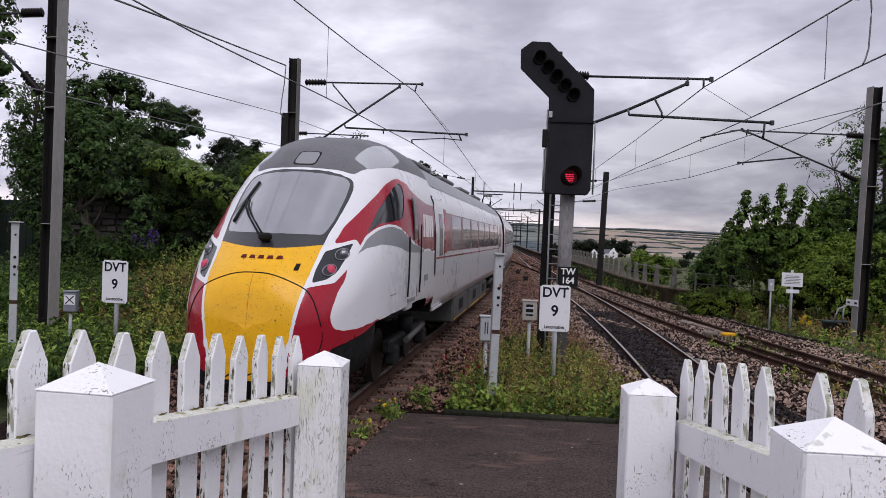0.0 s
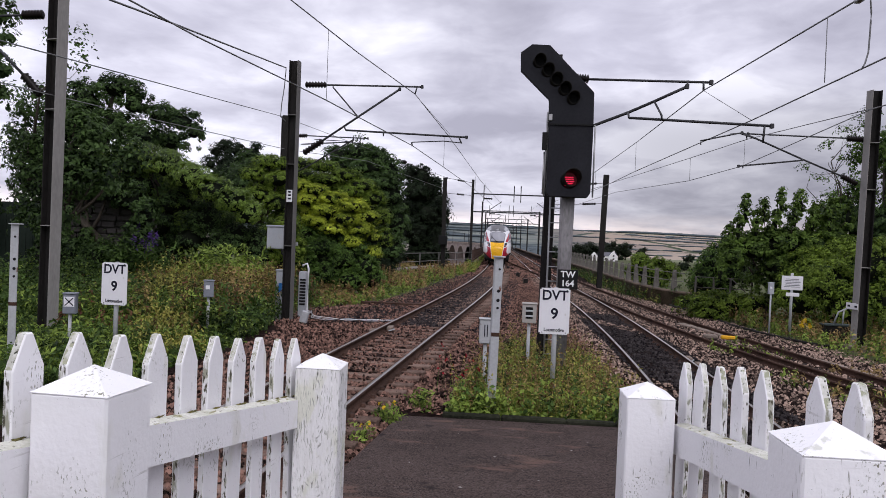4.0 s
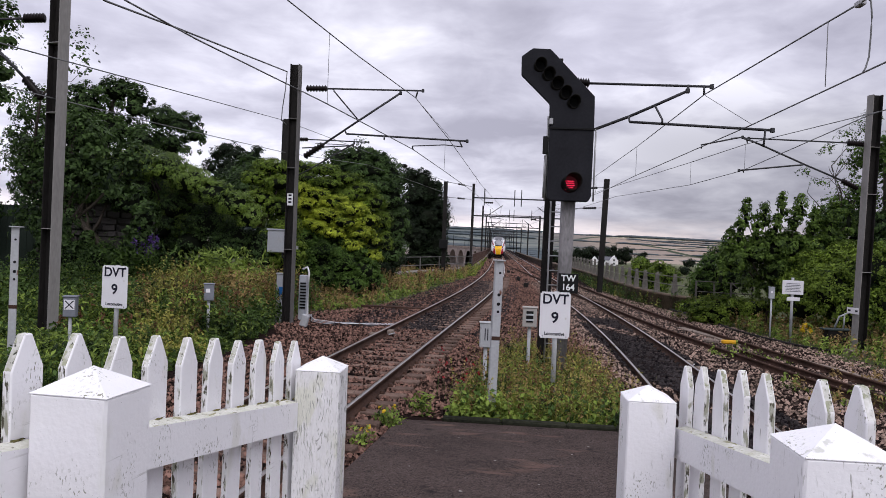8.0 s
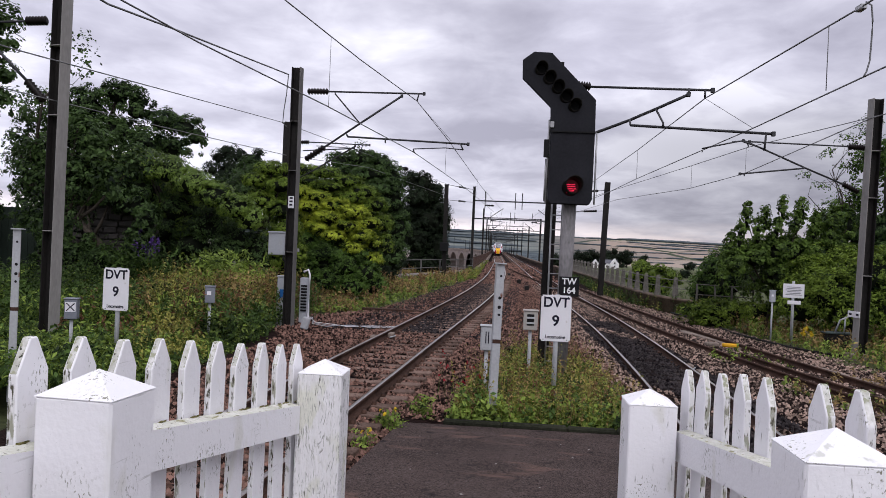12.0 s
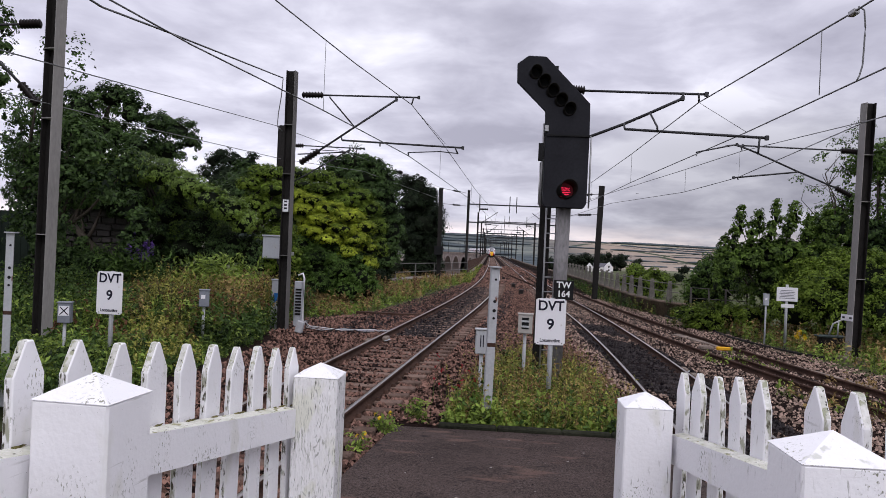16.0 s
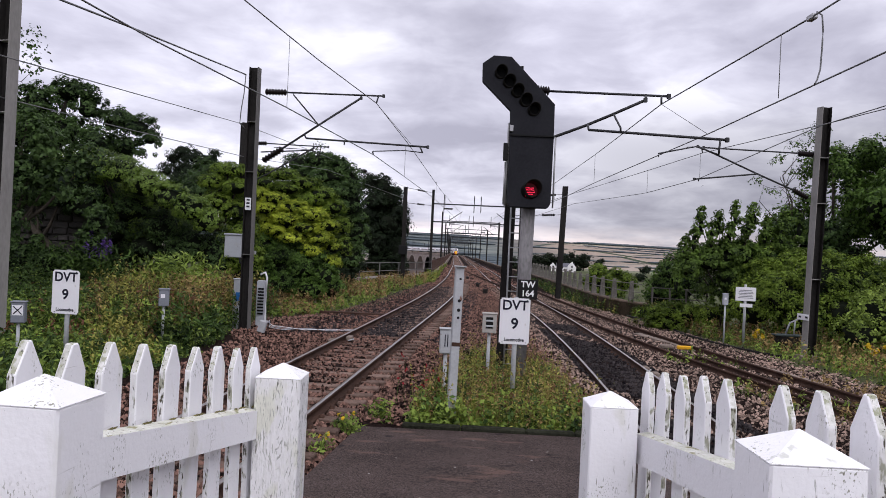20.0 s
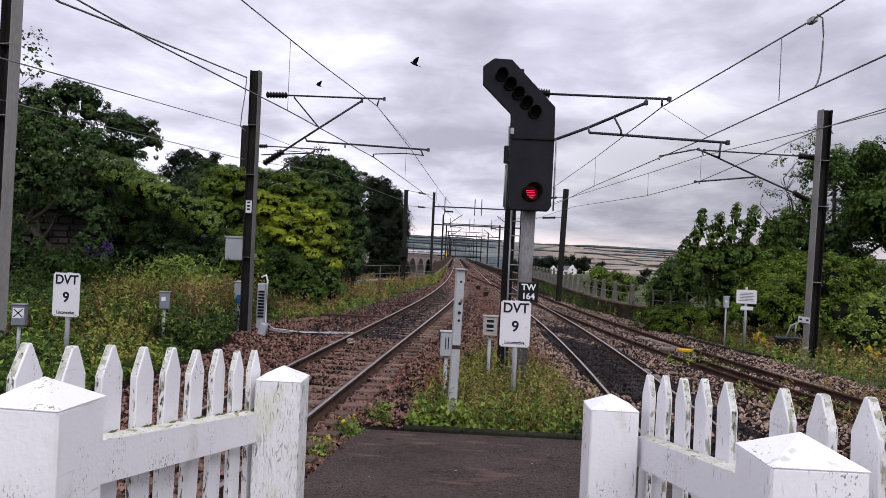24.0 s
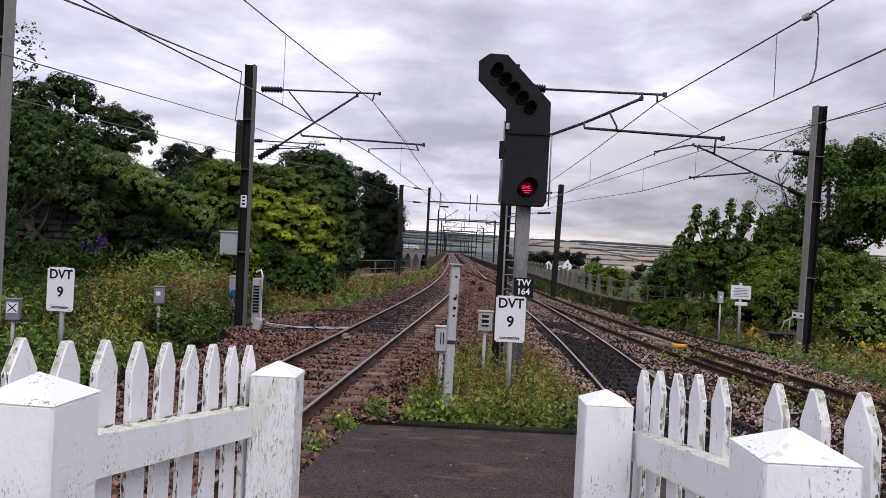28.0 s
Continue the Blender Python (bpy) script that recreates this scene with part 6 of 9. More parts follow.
for h in (1.25, 1.68):
    link("pipe_rail", sweep_mesh("pipe_rail", PAR[PAR[:, 1] < 80], [(-0.02, h - 0.02), (-0.02, h + 0.02), (0.02, h + 0.02), (0.02, h - 0.02)]), mat("dull_pipe_rail_paint", (0.20, 0.19, 0.18), (0.11, 0.10, 0.09), rough=0.8, bump=0.1), par)
FENCE_WOOD = mat("weathered_fence_wood", (0.15, 0.14, 0.125), (0.06, 0.055, 0.05), rough=0.9, bump=0.3, s1=2, s2=40)
fr = thing("field_railing", (0, 0, 0), "weathered grey post and rail fence running into the bushes", "railing")
pts = [(8.88, 34.85), (9.57, 34.5), (10.2, 34.2), (11.0, 33.9)]
for a, b in zip(pts, pts[1:]):
    for h in (1.35, 1.8):
        part("rail", tube_bm([(*a, -0.5 + h), (*b, -0.5 + h)], 0.02, 6), FENCE_WOOD, fr)
for a in pts:
    part("post", box_bm(0.075, 0.075, 1.92, (*a, -0.6), 0.01), FENCE_WOOD, fr)
part("brace", tube_bm([(10.2, 34.1, 1.3), (10.75, 33.9, 0.75)], 0.022, 6), FENCE_WOOD, fr)

# ---- railing and wing wall at the viaduct's left end ----
PALE_COPING = mat("pale_stone_coping", (0.34, 0.31, 0.29), (0.18, 0.16, 0.15), rough=0.9, bump=0.3)
wing = thing("wing_railing", (0, 0, 0), "grey pipe railing on a pale coping before the trees", "railing")
ends = [(-7.5, 50.0), (-6.6, 53.7), (-5.6, 57.6), (-4.5, 62.0), (-3.3, 66.8), (-2.15, 71.3)]
for a, b in zip(ends, ends[1:]):
    part("coping", tube_bm([(*a, 0.24), (*b, 0.24)], 0.16, 4), PALE_COPING, wing)
    for h in (0.75, 1.36):
        part("rail", tube_bm([(*a, h), (*b, h)], 0.035, 6), MAST_GREY, wing)
for a in ends:
    part("post", box_bm(0.09, 0.09, 1.08, (*a, 0.3), 0.01), MAST_GREY, wing)
part("brace", tube_bm([(-7.5, 50, 1.36), (-8.3, 49.0, 0.3)], 0.04, 6), POST_GREY, wing)
part("wall", box_bm(21.9, 0.4, 1.2, (0, 0, 0), 0.03, pose(-4.85, 60.7, -1.0, 0, 0, 76)), CONCRETE, wing)

# ---- stone wall and green board fence behind the weeds on the left ----
wall = thing("stone_wall", (-13.35, 25.0, 0.3), "old dark rubble stone wall half hidden by creepers", "wall", rz=8)
part("backing", box_bm(3.7, 0.4, 3.15, (0, 0.15, 0)), mat("wall_mortar", (0.07, 0.065, 0.06), (0.04, 0.037, 0.035), rough=0.95), wall)
brick_shapes = []
g = random.Random(9)
for k in range(6):
    me = bpy.data.meshes.new("stone_block")
    box_bm(0.30 + 0.06 * k, 0.16, 0.17 + 0.015 * (k % 3), (0, 0, 0), 0.025).to_mesh(me)
    me.materials.append(DARKSTONE)
    brick_shapes.append(me)
z = 1.1
while z < 3.0:
    x = -1.85 + g.uniform(0, 0.2)
    while x < 1.6:
        k = g.randrange(6)
        n = 0.30 + 0.06 * k
        o = new("stone_block", brick_shapes[k])
        o.parent = wall
        o.matrix_basis = pose(x + n / 2, -0.08 + g.uniform(-0.05, 0.03), z + g.uniform(-0.02, 0.02), g.uniform(-4, 4), g.uniform(-4, 4), g.uniform(-2, 2))
        x += n + 0.03
    z += 0.215
gf = thing("board_fence", (-16.8, 25.0, 0.6), "dark green board fence behind the trees", "fence", rz=6)
for k in range(22):
    part("board", box_bm(0.21, 0.03, 2.6, (-2.4 + k * 0.22, 0, 0), 0.004), GREENFENCE, gf)
for h in (0.6, 2.1):
    part("rail", box_bm(5.0, 0.06, 0.1, (0, 0.05, h)), GREENFENCE, gf)

# ---- the white house in the valley ----
house = thing("house", (58.5, 420, -6.4), "white cottage with grey slate roofs among trees", "house")
RENDERED = mat("white_house_render", (0.78, 0.77, 0.76), (0.66, 0.65, 0.64), rough=0.8)
SLATE = mat("grey_slate_roof", (0.14, 0.14, 0.16), (0.08, 0.08, 0.09), rough=0.7)


def gabled(parent, x, y, wx, wy, h, ridge, name):
    part(name, box_bm(wx, wy, h, (x, y, 0)), RENDERED, parent)
    bm = prism_bm([(-wy / 2 - 0.3, h - 0.1), (0, h + ridge), (wy / 2 + 0.3, h - 0.1)], wx + 0.4)
    bmesh.ops.transform(bm, matrix=pose(x - wx / 2 - 0.2, y, 0, 0, 0, -90), verts=bm.verts)
    r = part("roof", bm, SLATE, parent)
    return r


r = gabled(house, 1.5, 0, 13, 7, 4.0, 2.8, "wall")
part("chimney", box_bm(0.9, 0.9, 2.2, (-3.5, 0, 5.6)), RENDERED, r)
part("chimney", box_bm(0.9, 0.9, 2.2, (6.5, 0, 5.6)), RENDERED, r)
bm = prism_bm([(-3.0, 0), (3.0, 0), (3.0, 4.0), (0, 7.4), (-3.0, 4.0)], 5)
bmesh.ops.transform(bm, matrix=pose(5.4, -6.5, 0), verts=bm.verts)
part("gable_wing", bm, RENDERED, house)
bm = prism_bm([(-2.6, 0), (2.6, 0), (2.6, 3.4), (0, 6.6), (-2.6, 3.4)], 5)
bmesh.ops.transform(bm, matrix=pose(-8.2, -4.5, 0), verts=bm.verts)
part("gable_wing", bm, RENDERED, house)
for x, y, z in ((-2.5, -3.55, 1.2), (0.3, -3.55, 1.2), (-1.1, -3.55, 2.9), (5.4, -6.55, 1.2), (5.4, -6.55, 3.6), (-8.2, -4.55, 1.2), (-8.2, -4.55, 3.2)):
    part("window", box_bm(1.1, 0.1, 1.3, (x, y, z)), BLACK, house)
house.scale = (0.72, 0.72, 0.72)

gable = thing("roof_edge", (-11.2, 26.0, 4.4), "pale roof coping of an old shed poking out of the ivy", "roof")
part("coping", box_bm(1.15, 0.05, 0.014, (0, 0, 0), 0.008, pose(0, 0.1, 0, 0, 23.5, 0)), POST_GREY, gable)
part("slate", box_bm(1.1, 0.5, 0.03, (0, 0, 0), 0.005, pose(0, 0.3, -0.05, 0, 23.5, 0)), DARKSTONE, gable)

# ---- the train ----
T_WHITE = mat("train_white_paint", (0.74, 0.73, 0.76), (0.68, 0.67, 0.70), rough=0.28, bump=0.0, amount=0.25, clear_coat=0.5, s1=0.6, s2=6)
T_RED = mat("train_red_paint", (0.36, 0.012, 0.030), (0.27, 0.010, 0.022), rough=0.28, bump=0.02, amount=0.4, clear_coat=0.5, s1=0.6, s2=6)
T_BAND = mat("train_dark_red_band", (0.30, 0.025, 0.050), (0.22, 0.020, 0.040), rough=0.25, bump=0.02, amount=0.4, clear_coat=0.5)
T_GREY = mat("train_grey_paint", (0.27, 0.275, 0.29), (0.20, 0.20, 0.215), rough=0.35, bump=0.02, amount=0.5)
T_ROOF = mat("train_roof_grey", (0.16, 0.16, 0.17), (0.10, 0.10, 0.105), rough=0.45, bump=0.03, amount=0.7)
T_YELLOW = mat("train_yellow_paint", (0.86, 0.47, 0.015), (0.72, 0.36, 0.012), rough=0.35, bump=0.03, amount=0.6, s1=1.2, s2=10, clear_coat=0.3,
               spots=(((0.20, 0.11, 0.02), 48.0, 0.625, (1, 1, 1)), ((0.10, 0.06, 0.02), 80.0, 0.645, (1, 1, 1))))
T_GLASS = mat("train_dark_glass", (0.030, 0.032, 0.036), (0.022, 0.022, 0.025), rough=0.08, bump=0, spec=0.6)
T_SIDE = mat("train_side_window_glass", (0.30, 0.285, 0.32), (0.22, 0.21, 0.24), rough=0.10, metal=0.45, bump=0, spec=0.7, s1=0.8, s2=3)
T_CASE = mat("train_underfloor_panel", (0.105, 0.105, 0.100), (0.062, 0.060, 0.058), rough=0.6, bump=0.1, amount=0.7, s1=1.0, s2=10)
T_SCREEN = mat("train_windscreen_glass", (0.42, 0.42, 0.44), (0.30, 0.30, 0.32), rough=0.06, metal=0.55, bump=0, spec=0.9, s1=0.8, s2=3)
T_UNDER = mat("train_underframe_grey", (0.024, 0.024, 0.025), (0.008, 0.008, 0.008), rough=0.7, bump=0.2, amount=0.9, s1=1.5, s2=14)
T_STEEL = mat("wheel_steel", (0.070, 0.060, 0.054), (0.022, 0.018, 0.016), rough=0.6, metal=0.6, bump=0.1)
T_LINE = mat("train_silver_line", (0.78, 0.77, 0.79), (0.68, 0.67, 0.69), rough=0.3, bump=0)
T_TAIL = mat("lit_tail_lamp", (0.45, 0.06, 0.10), (0.2, 0.02, 0.04), rough=0.3, bump=0, s1=20, s2=90, amount=1.0, emit=((1.0, 0.16, 0.26), 0.22))
T_COVER = mat("frosted_horn_cover", (0.40, 0.41, 0.43), (0.30, 0.31, 0.33), rough=0.2, bump=0.0, spec=0.7)
T_LETTER = mat("dark_red_lettering", (0.16, 0.02, 0.015), (0.10, 0.015, 0.012), rough=0.5, bump=0)
T_SEAM = mat("yellow_panel_seam", (0.30, 0.16, 0.02), (0.2, 0.1, 0.015), rough=0.6, bump=0)
T_SURROUND = mat("windscreen_black_surround", (0.035, 0.035, 0.038), (0.022, 0.022, 0.024), rough=0.22, bump=0, spec=0.6)
T_LAMP = mat("headlamp_reflector", (0.32, 0.32, 0.34), (0.15, 0.15, 0.16), rough=0.12, metal=0.6, bump=0)

# nose outline: distance back from the tip, half width, top, foot
ND = [0.0, 0.005, 0.015, 0.04, 0.10, 0.20, 0.34, 0.50, 0.64, 0.92, 1.35, 1.82, 2.4, 3.0, 3.8, 4.8, 5.6]
NW = [0.10, 0.22, 0.34, 0.50, 0.63, 0.76, 0.88, 0.97, 1.02, 1.11, 1.21, 1.285, 1.33, 1.355, 1.367, 1.37, 1.37]
NT = [1.22, 1.31, 1.42, 1.56, 1.69, 1.83, 1.96, 2.08, 2.20, 2.47, 2.83, 3.20, 3.56, 3.77, 3.87, 3.88, 3.86]
NB = [1.02, 0.93, 0.80, 0.62, 0.46, 0.36, 0.31, 0.29, 0.28, 0.29, 0.32, 0.42, 0.60, 0.78, 0.86, 0.90, 0.90]


def nose_grid():
    u = np.linspace(0, 1, 230)
    d = 5.6 * (0.25 * u + 0.75 * u ** 2.2)
    sm = lambda tab: np.convolve(np.pad(np.interp(d, ND, tab), 8, mode="reflect", reflect_type="odd"), np.ones(17) / 17, "valid")
    W, T, B = sm(NW), sm(NT), sm(NB)
    v = np.linspace(-math.pi / 2, math.pi / 2, 270)
    side = []
    for k in range(len(d)):
        zm = min(1.55, (T[k] + B[k]) / 2 + 0.12)
        c, s = np.cos(v), np.sin(v)
        ex = 2 / (2.06 + 1.15 * float(smooth_step(0.6, 4.6, d[k])))
        lo = 2 / 4.2
        x = np.where(s >= 0, np.abs(c) ** ex, np.abs(c) ** lo) * W[k]
        z = np.where(s >= 0, zm + (T[k] - zm) * np.abs(s) ** ex, zm - (zm - B[k]) * np.abs(s) ** lo)
        side.append(np.stack([x, np.full_like(x, d[k]), z], -1))
    right = np.array(side)
    left = right[:, ::-1][:, 1:-1].copy()
    left[..., 0] *= -1
    return np.concatenate([right, left], 1)


NOSE = nose_grid()


def in_poly(px, pz, poly):
    inside = np.zeros(px.shape, bool)
    n = len(poly)
    for i in range(n):
        (x1, y1), (x2, y2) = poly[i], poly[(i + 1) % n]
        c = ((y1 > pz) != (y2 > pz)) & (px < (x2 - x1) * (pz - y1) / (y2 - y1 + 1e-12) + x1)
        inside ^= c
    return inside


def near_line(px, pz, line, reach):
    """Which places lie within reach of a bent line."""
    hit = np.zeros(px.shape, bool)
    for (x1, z1), (x2, z2) in zip(line[:-1], line[1:]):
        dx, dz = x2 - x1, z2 - z1
        t = np.clip(((px - x1) * dx + (pz - z1) * dz) / (dx * dx + dz * dz), 0, 1)
        hit |= np.hypot(px - x1 - t * dx, pz - z1 - t * dz) < reach
    return hit


HATCH = [(0, 1.82), (0.15, 1.815), (0.28, 1.79), (0.42, 1.74), (0.56, 1.68), (0.66, 1.615), (0.74, 1.49), (0.80, 1.32), (0.84, 1.12), (0.83, 0.98), (0.79, 0.86), (0.70, 0.75), (0.5, 0.68), (0, 0.66)]
FOOT = ([0, 0.30, 0.41, 0.61, 1.11, 1.41, 1.83, 2.69, 3.77, 4.7, 5.0, 5.6], [0.56, 0.80, 0.93, 0.97, 1.06, 1.16, 1.21, 1.24, 1.27, 1.25, 1.04, 0.98])
LINE_D, LINE_Z = [1.0, 1.26, 1.41, 1.75, 2.05, 2.30, 2.60, 2.91, 3.3, 4.15, 5.6], [2.04, 2.19, 2.29, 2.41, 2.455, 2.46, 2.42, 2.33, 2.22, 2.11, 2.05]


def nose_regions():
    """Names of the painted or glazed fields of the nose, face by face."""
    G = np.concatenate([NOSE, NOSE[:, :1]], 1)
    c = (G[:-1, :-1] + G[1:, :-1] + G[1:, 1:] + G[:-1, 1:]) / 4
    x, d, z = np.abs(c[..., 0]), c[..., 1], c[..., 2]
    r = np.full(x.shape, "side_panel", dtype=object)
    foot = np.interp(d, *FOOT)
    # red front beside and below the white side
    white = in_poly(d, z, [(0.86, 1.92), (0.73, 1.75), (0.54, 1.59), (0.42, 1.43), (0.375, 1.32), (0.39, 1.23), (0.45, 1.17), (0.58, 1.135), (0.89, 1.125), (1.25, 1.165), (1.45, 1.19), (6, 1.2), (6, 4), (0.86, 4)])
    r[(~white) & (z < 2.05)] = "red_panel"
    r[z < foot] = "skirt"
    r[(z < foot) & (d > 1.45)] = ""
    # red swoosh over the cab side, its silver line, the grey wave
    up = np.interp(d, [0.8, 1.19, 1.79, 2.48, 2.8, 3.01, 3.3, 3.6], [2.13, 2.41, 2.73, 3.05, 3.14, 3.17, 3.13, 3.02])
    lo = np.interp(d, LINE_D, LINE_Z)
    r[(d > 0.8) & (d < 3.62) & (z < up) & (z > lo)] = "red_swoosh"
    r[(d >= 3.62) & (z > lo) & (z < np.interp(d, [3.6, 4.0, 4.6, 5.6], [3.02, 2.93, 2.88, 2.85]))] = "logo_panel"
    wave = np.interp(d, [0.9, 1.01, 1.3, 1.75, 2.39, 2.84, 3.6, 4.3], [1.99, 2.03, 2.13, 2.185, 2.15, 2.07, 2.05, 2.05])
    r[(d > 0.95) & (d < 4.3) & (z <= lo - 0.03) & (z > wave)] = "grey_wave"
    r[(d > 1.0) & (z <= lo + 0.005) & (z > lo - 0.032)] = "silver_line"
    pane = [(1.46, 2.33), (1.97, 2.68), (2.58, 2.98), (2.90, 3.09), (3.05, 3.09), (3.08, 2.97), (2.84, 2.66), (2.72, 2.56), (2.33, 2.51), (1.85, 2.47)]
    r[in_poly(d, z, pane)] = "cab_side_window"
    r[near_line(d, z, [(2.36, 2.52), (2.50, 2.92)], 0.014) & (r == "cab_side_window")] = "window_bar"
    zr = np.interp(x, [0, 0.5, 0.70, 0.77, 0.95, 1.05], [3.215, 3.19, 3.135, 3.22, 3.30, 3.34])
    roof = (z > zr) & (d > 1.6)
    pil = (z > 2.125) & (z > up) & (d < 3.05) & (x > 0.55)
    r[pil] = "pillar"
    r[(z > 2.05) & (d < 0.9) & (x > 0.6)] = "pillar"
    r[roof] = "roof_cowl"
    r[roof & (d > 2.3) & (d < 3.65) & (x > 0.60 + 0.10 * (d - 2.3)) & (x < 1.02)] = "horn_cover"
    r[roof & (near_line(x, z, [(0.16, 3.25), (0.16, 3.47), (0, 3.47)], 0.01) | near_line(x, z, [(0, 3.25), (0.16, 3.25)], 0.01))] = "hatch_seal"
    r[roof & (x < 0.15) & (z > 3.26) & (z < 3.46)] = "roof_hatch"
    # front: yellow panel and its silver edges
    fx = np.interp(z, [0.55, 0.9, 1.1, 1.3, 1.5, 1.7, 1.9, 2.2], [0.42, 0.475, 0.505, 0.535, 0.57, 0.605, 0.635, 0.665])
    top = 2.105 + 0.05 * (x / 0.6) ** 2
    front = (z > 0.56) & (z < 2.2) & (d < 1.2)
    r[front & (x >= fx) & (x < fx + 0.04) & (z < 2.14)] = "silver_edge"
    r[front & (x < fx) & (z < top + 0.01)] = "yellow_panel"
    # lamps
    lamp = [(0.67, 1.71), (0.665, 1.85), (0.70, 2.08), (0.96, 2.19), (0.94, 2.04), (0.88, 1.83), (0.80, 1.75)]
    rim = [(0.63, 1.655), (0.625, 1.86), (0.65, 2.12), (0.97, 2.245), (1.03, 2.15), (0.965, 1.86), (0.885, 1.71)]
    r[in_poly(x, z, rim) & (d < 1.5)] = "lamp_surround"
    r[in_poly(x, z, lamp) & (d < 1.5)] = "headlamp_glass"
    # windscreen with its black surround
    sx = np.interp(z, [2.1, 2.2, 2.48, 2.75, 2.92, 3.04, 3.11], [0.655, 0.665, 0.72, 0.76, 0.765, 0.73, 0.64])
    r[(z > top) & (z < 3.18 - 0.10 * (x / 0.66) ** 3) & (x < sx) & (d < 2.4)] = "windscreen_surround"
    gx = np.interp(z, [2.28, 2.31, 2.5, 2.8, 2.98, 3.05, 3.09], [0.60, 0.64, 0.69, 0.715, 0.71, 0.67, 0.59])
    r[(z > 2.285) & (z < 3.14 - 0.06 * (x / 0.6) ** 2) & (x < gx) & (d < 2.4)] = "windscreen"
    # cab door
    for a in (2.92, 3.66):
        r[(np.abs(d - a - 0.30 * (z - 1.5) * (z > 1.5)) < 0.014) & (z > 1.3) & (z < 3.12)] = "door_joint"
    return G, r


def smooth_edges(G, r):
    """Evens the steps along the borders between fields, on the grid itself."""
    nu, nv = G.shape[:2]
    m = nv - 1
    idx = np.arange(nu * m).reshape(nu, m)
    pairs = []
    a = r[:-1] != r[1:]
    k, l = np.nonzero(a)
    pairs.append(np.stack([idx[k + 1, l], idx[k + 1, (l + 1) % m]], 1))
    b = r != np.roll(r, 1, axis=1)
    k, l = np.nonzero(b)
    pairs.append(np.stack([idx[k, l], idx[k + 1, l]], 1))
    e = np.concatenate(pairs)
    e = np.concatenate([e, e[:, ::-1]])
    P = G[:, :m].reshape(-1, 3).copy()
    count = np.bincount(e[:, 0], minlength=len(P))
    move = count == 2
    for _ in range(14):
        acc = np.zeros_like(P)
        np.add.at(acc, e[:, 0], P[e[:, 1]])
        P[move] = 0.5 * P[move] + 0.5 * acc[move] / 2
    out = P.reshape(nu, m, 3)
    return np.concatenate([out, out[:, :1]], 1)


def fields(mask):
    """The connected patches of a mask on the nose's grid; crumbs stay with the largest."""
    label = np.where(mask, np.arange(mask.size).reshape(mask.shape), -1)
    for _ in range(2000):
        best = label.copy()
        best[1:] = np.maximum(best[1:], label[:-1])
        best[:-1] = np.maximum(best[:-1], label[1:])
        best = np.maximum(best, np.maximum(np.roll(label, 1, 1), np.roll(label, -1, 1)))
        best = np.where(mask, best, -1)
        if (best == label).all():
            break
        label = best
    ids, counts = np.unique(label[mask], return_counts=True)
    if not len(ids):
        return []
    big = [i for i, c in zip(ids, counts) if c > 40 or c == counts.max()]
    main = ids[np.argmax(counts)]
    label = np.where(mask & ~np.isin(label, big), main, label)
    return [label == i for i in big]


def train_nose(parent):
    G, r = nose_regions()
    G = smooth_edges(G, r)
    nu, nv = G.shape[:2]
    du = np.gradient(NOSE, axis=0)
    dv = np.roll(NOSE, -1, 1) - np.roll(NOSE, 1, 1)
    n = np.cross(du, dv)
    n /= np.linalg.norm(n, axis=2, keepdims=True) + 1e-9
    flip = ((NOSE - np.array([0, 3.0, 1.7])) * n).sum(-1) < 0
    n[flip] *= -1
    n = np.concatenate([n, n[:, :1]], 1)
    idx = np.arange(nu * nv).reshape(nu, nv)
    q = np.stack([idx[:-1, :-1], idx[1:, :-1], idx[1:, 1:], idx[:-1, 1:]], -1)
    xm = (G[:-1, :-1, 0] + G[1:, 1:, 0]) / 2
    look_up = {"side_panel": (T_WHITE, 0), "red_panel": (T_RED, 0), "skirt": (T_UNDER, -0.012), "red_swoosh": (T_RED, 0.001), "silver_line": (T_LINE, 0.002), "grey_wave": (T_GREY, 0.001),
               "cab_side_window": (T_GLASS, -0.006), "window_bar": (BLACK, 0.004), "roof_cowl": (T_ROOF, 0.002), "horn_cover": (T_COVER, 0.003), "roof_hatch": (T_GREY, 0.006), "hatch_seal": (BLACK, 0.001),
               "silver_edge": (T_LINE, 0.002), "lamp_surround": (T_LINE, 0.003), "yellow_panel": (T_YELLOW, 0.001), "hatch_seam": (T_SEAM, -0.002),
               "hatch_joint": (BLACK, -0.006), "pillar": (T_WHITE, 0.001), "windscreen_surround": (T_SURROUND, 0.001), "windscreen": (T_SCREEN, 0.003), "headlamp_glass": (T_GLASS, -0.004),
               "door_joint": (BLACK, -0.006), "logo_panel": (T_BAND, 0.001)}
    whole = ("yellow_panel", "windscreen", "windscreen_surround", "roof_cowl", "roof_hatch", "hatch_seal", "hatch_seam", "hatch_joint")
    for name, (mtl, lift_) in look_up.items():
        for side in ((0,) if name in whole else (-1, 1)):
            for field in fields((r == name) & ((xm * side > 0) | (side == 0))):
                f = q[field]
                used, inv = np.unique(f, return_inverse=True)
                v = (G + n * lift_).reshape(-1, 3)[used]
                link(name, raw_mesh(name, v, inv.reshape(-1, 4)), mtl, parent, smooth=True)
    tip = np.concatenate([G[0, :-1], [[0, -0.02, 1.15]]])
    m = len(G[0]) - 1
    part_me = raw_mesh("nose_cap", tip, np.array([(k, (k + 1) % m, m) for k in range(m)]))
    link("nose_cap", part_me, T_YELLOW, parent, smooth=True)


NOSE_FRONT = NOSE[:155].reshape(-1, 3)


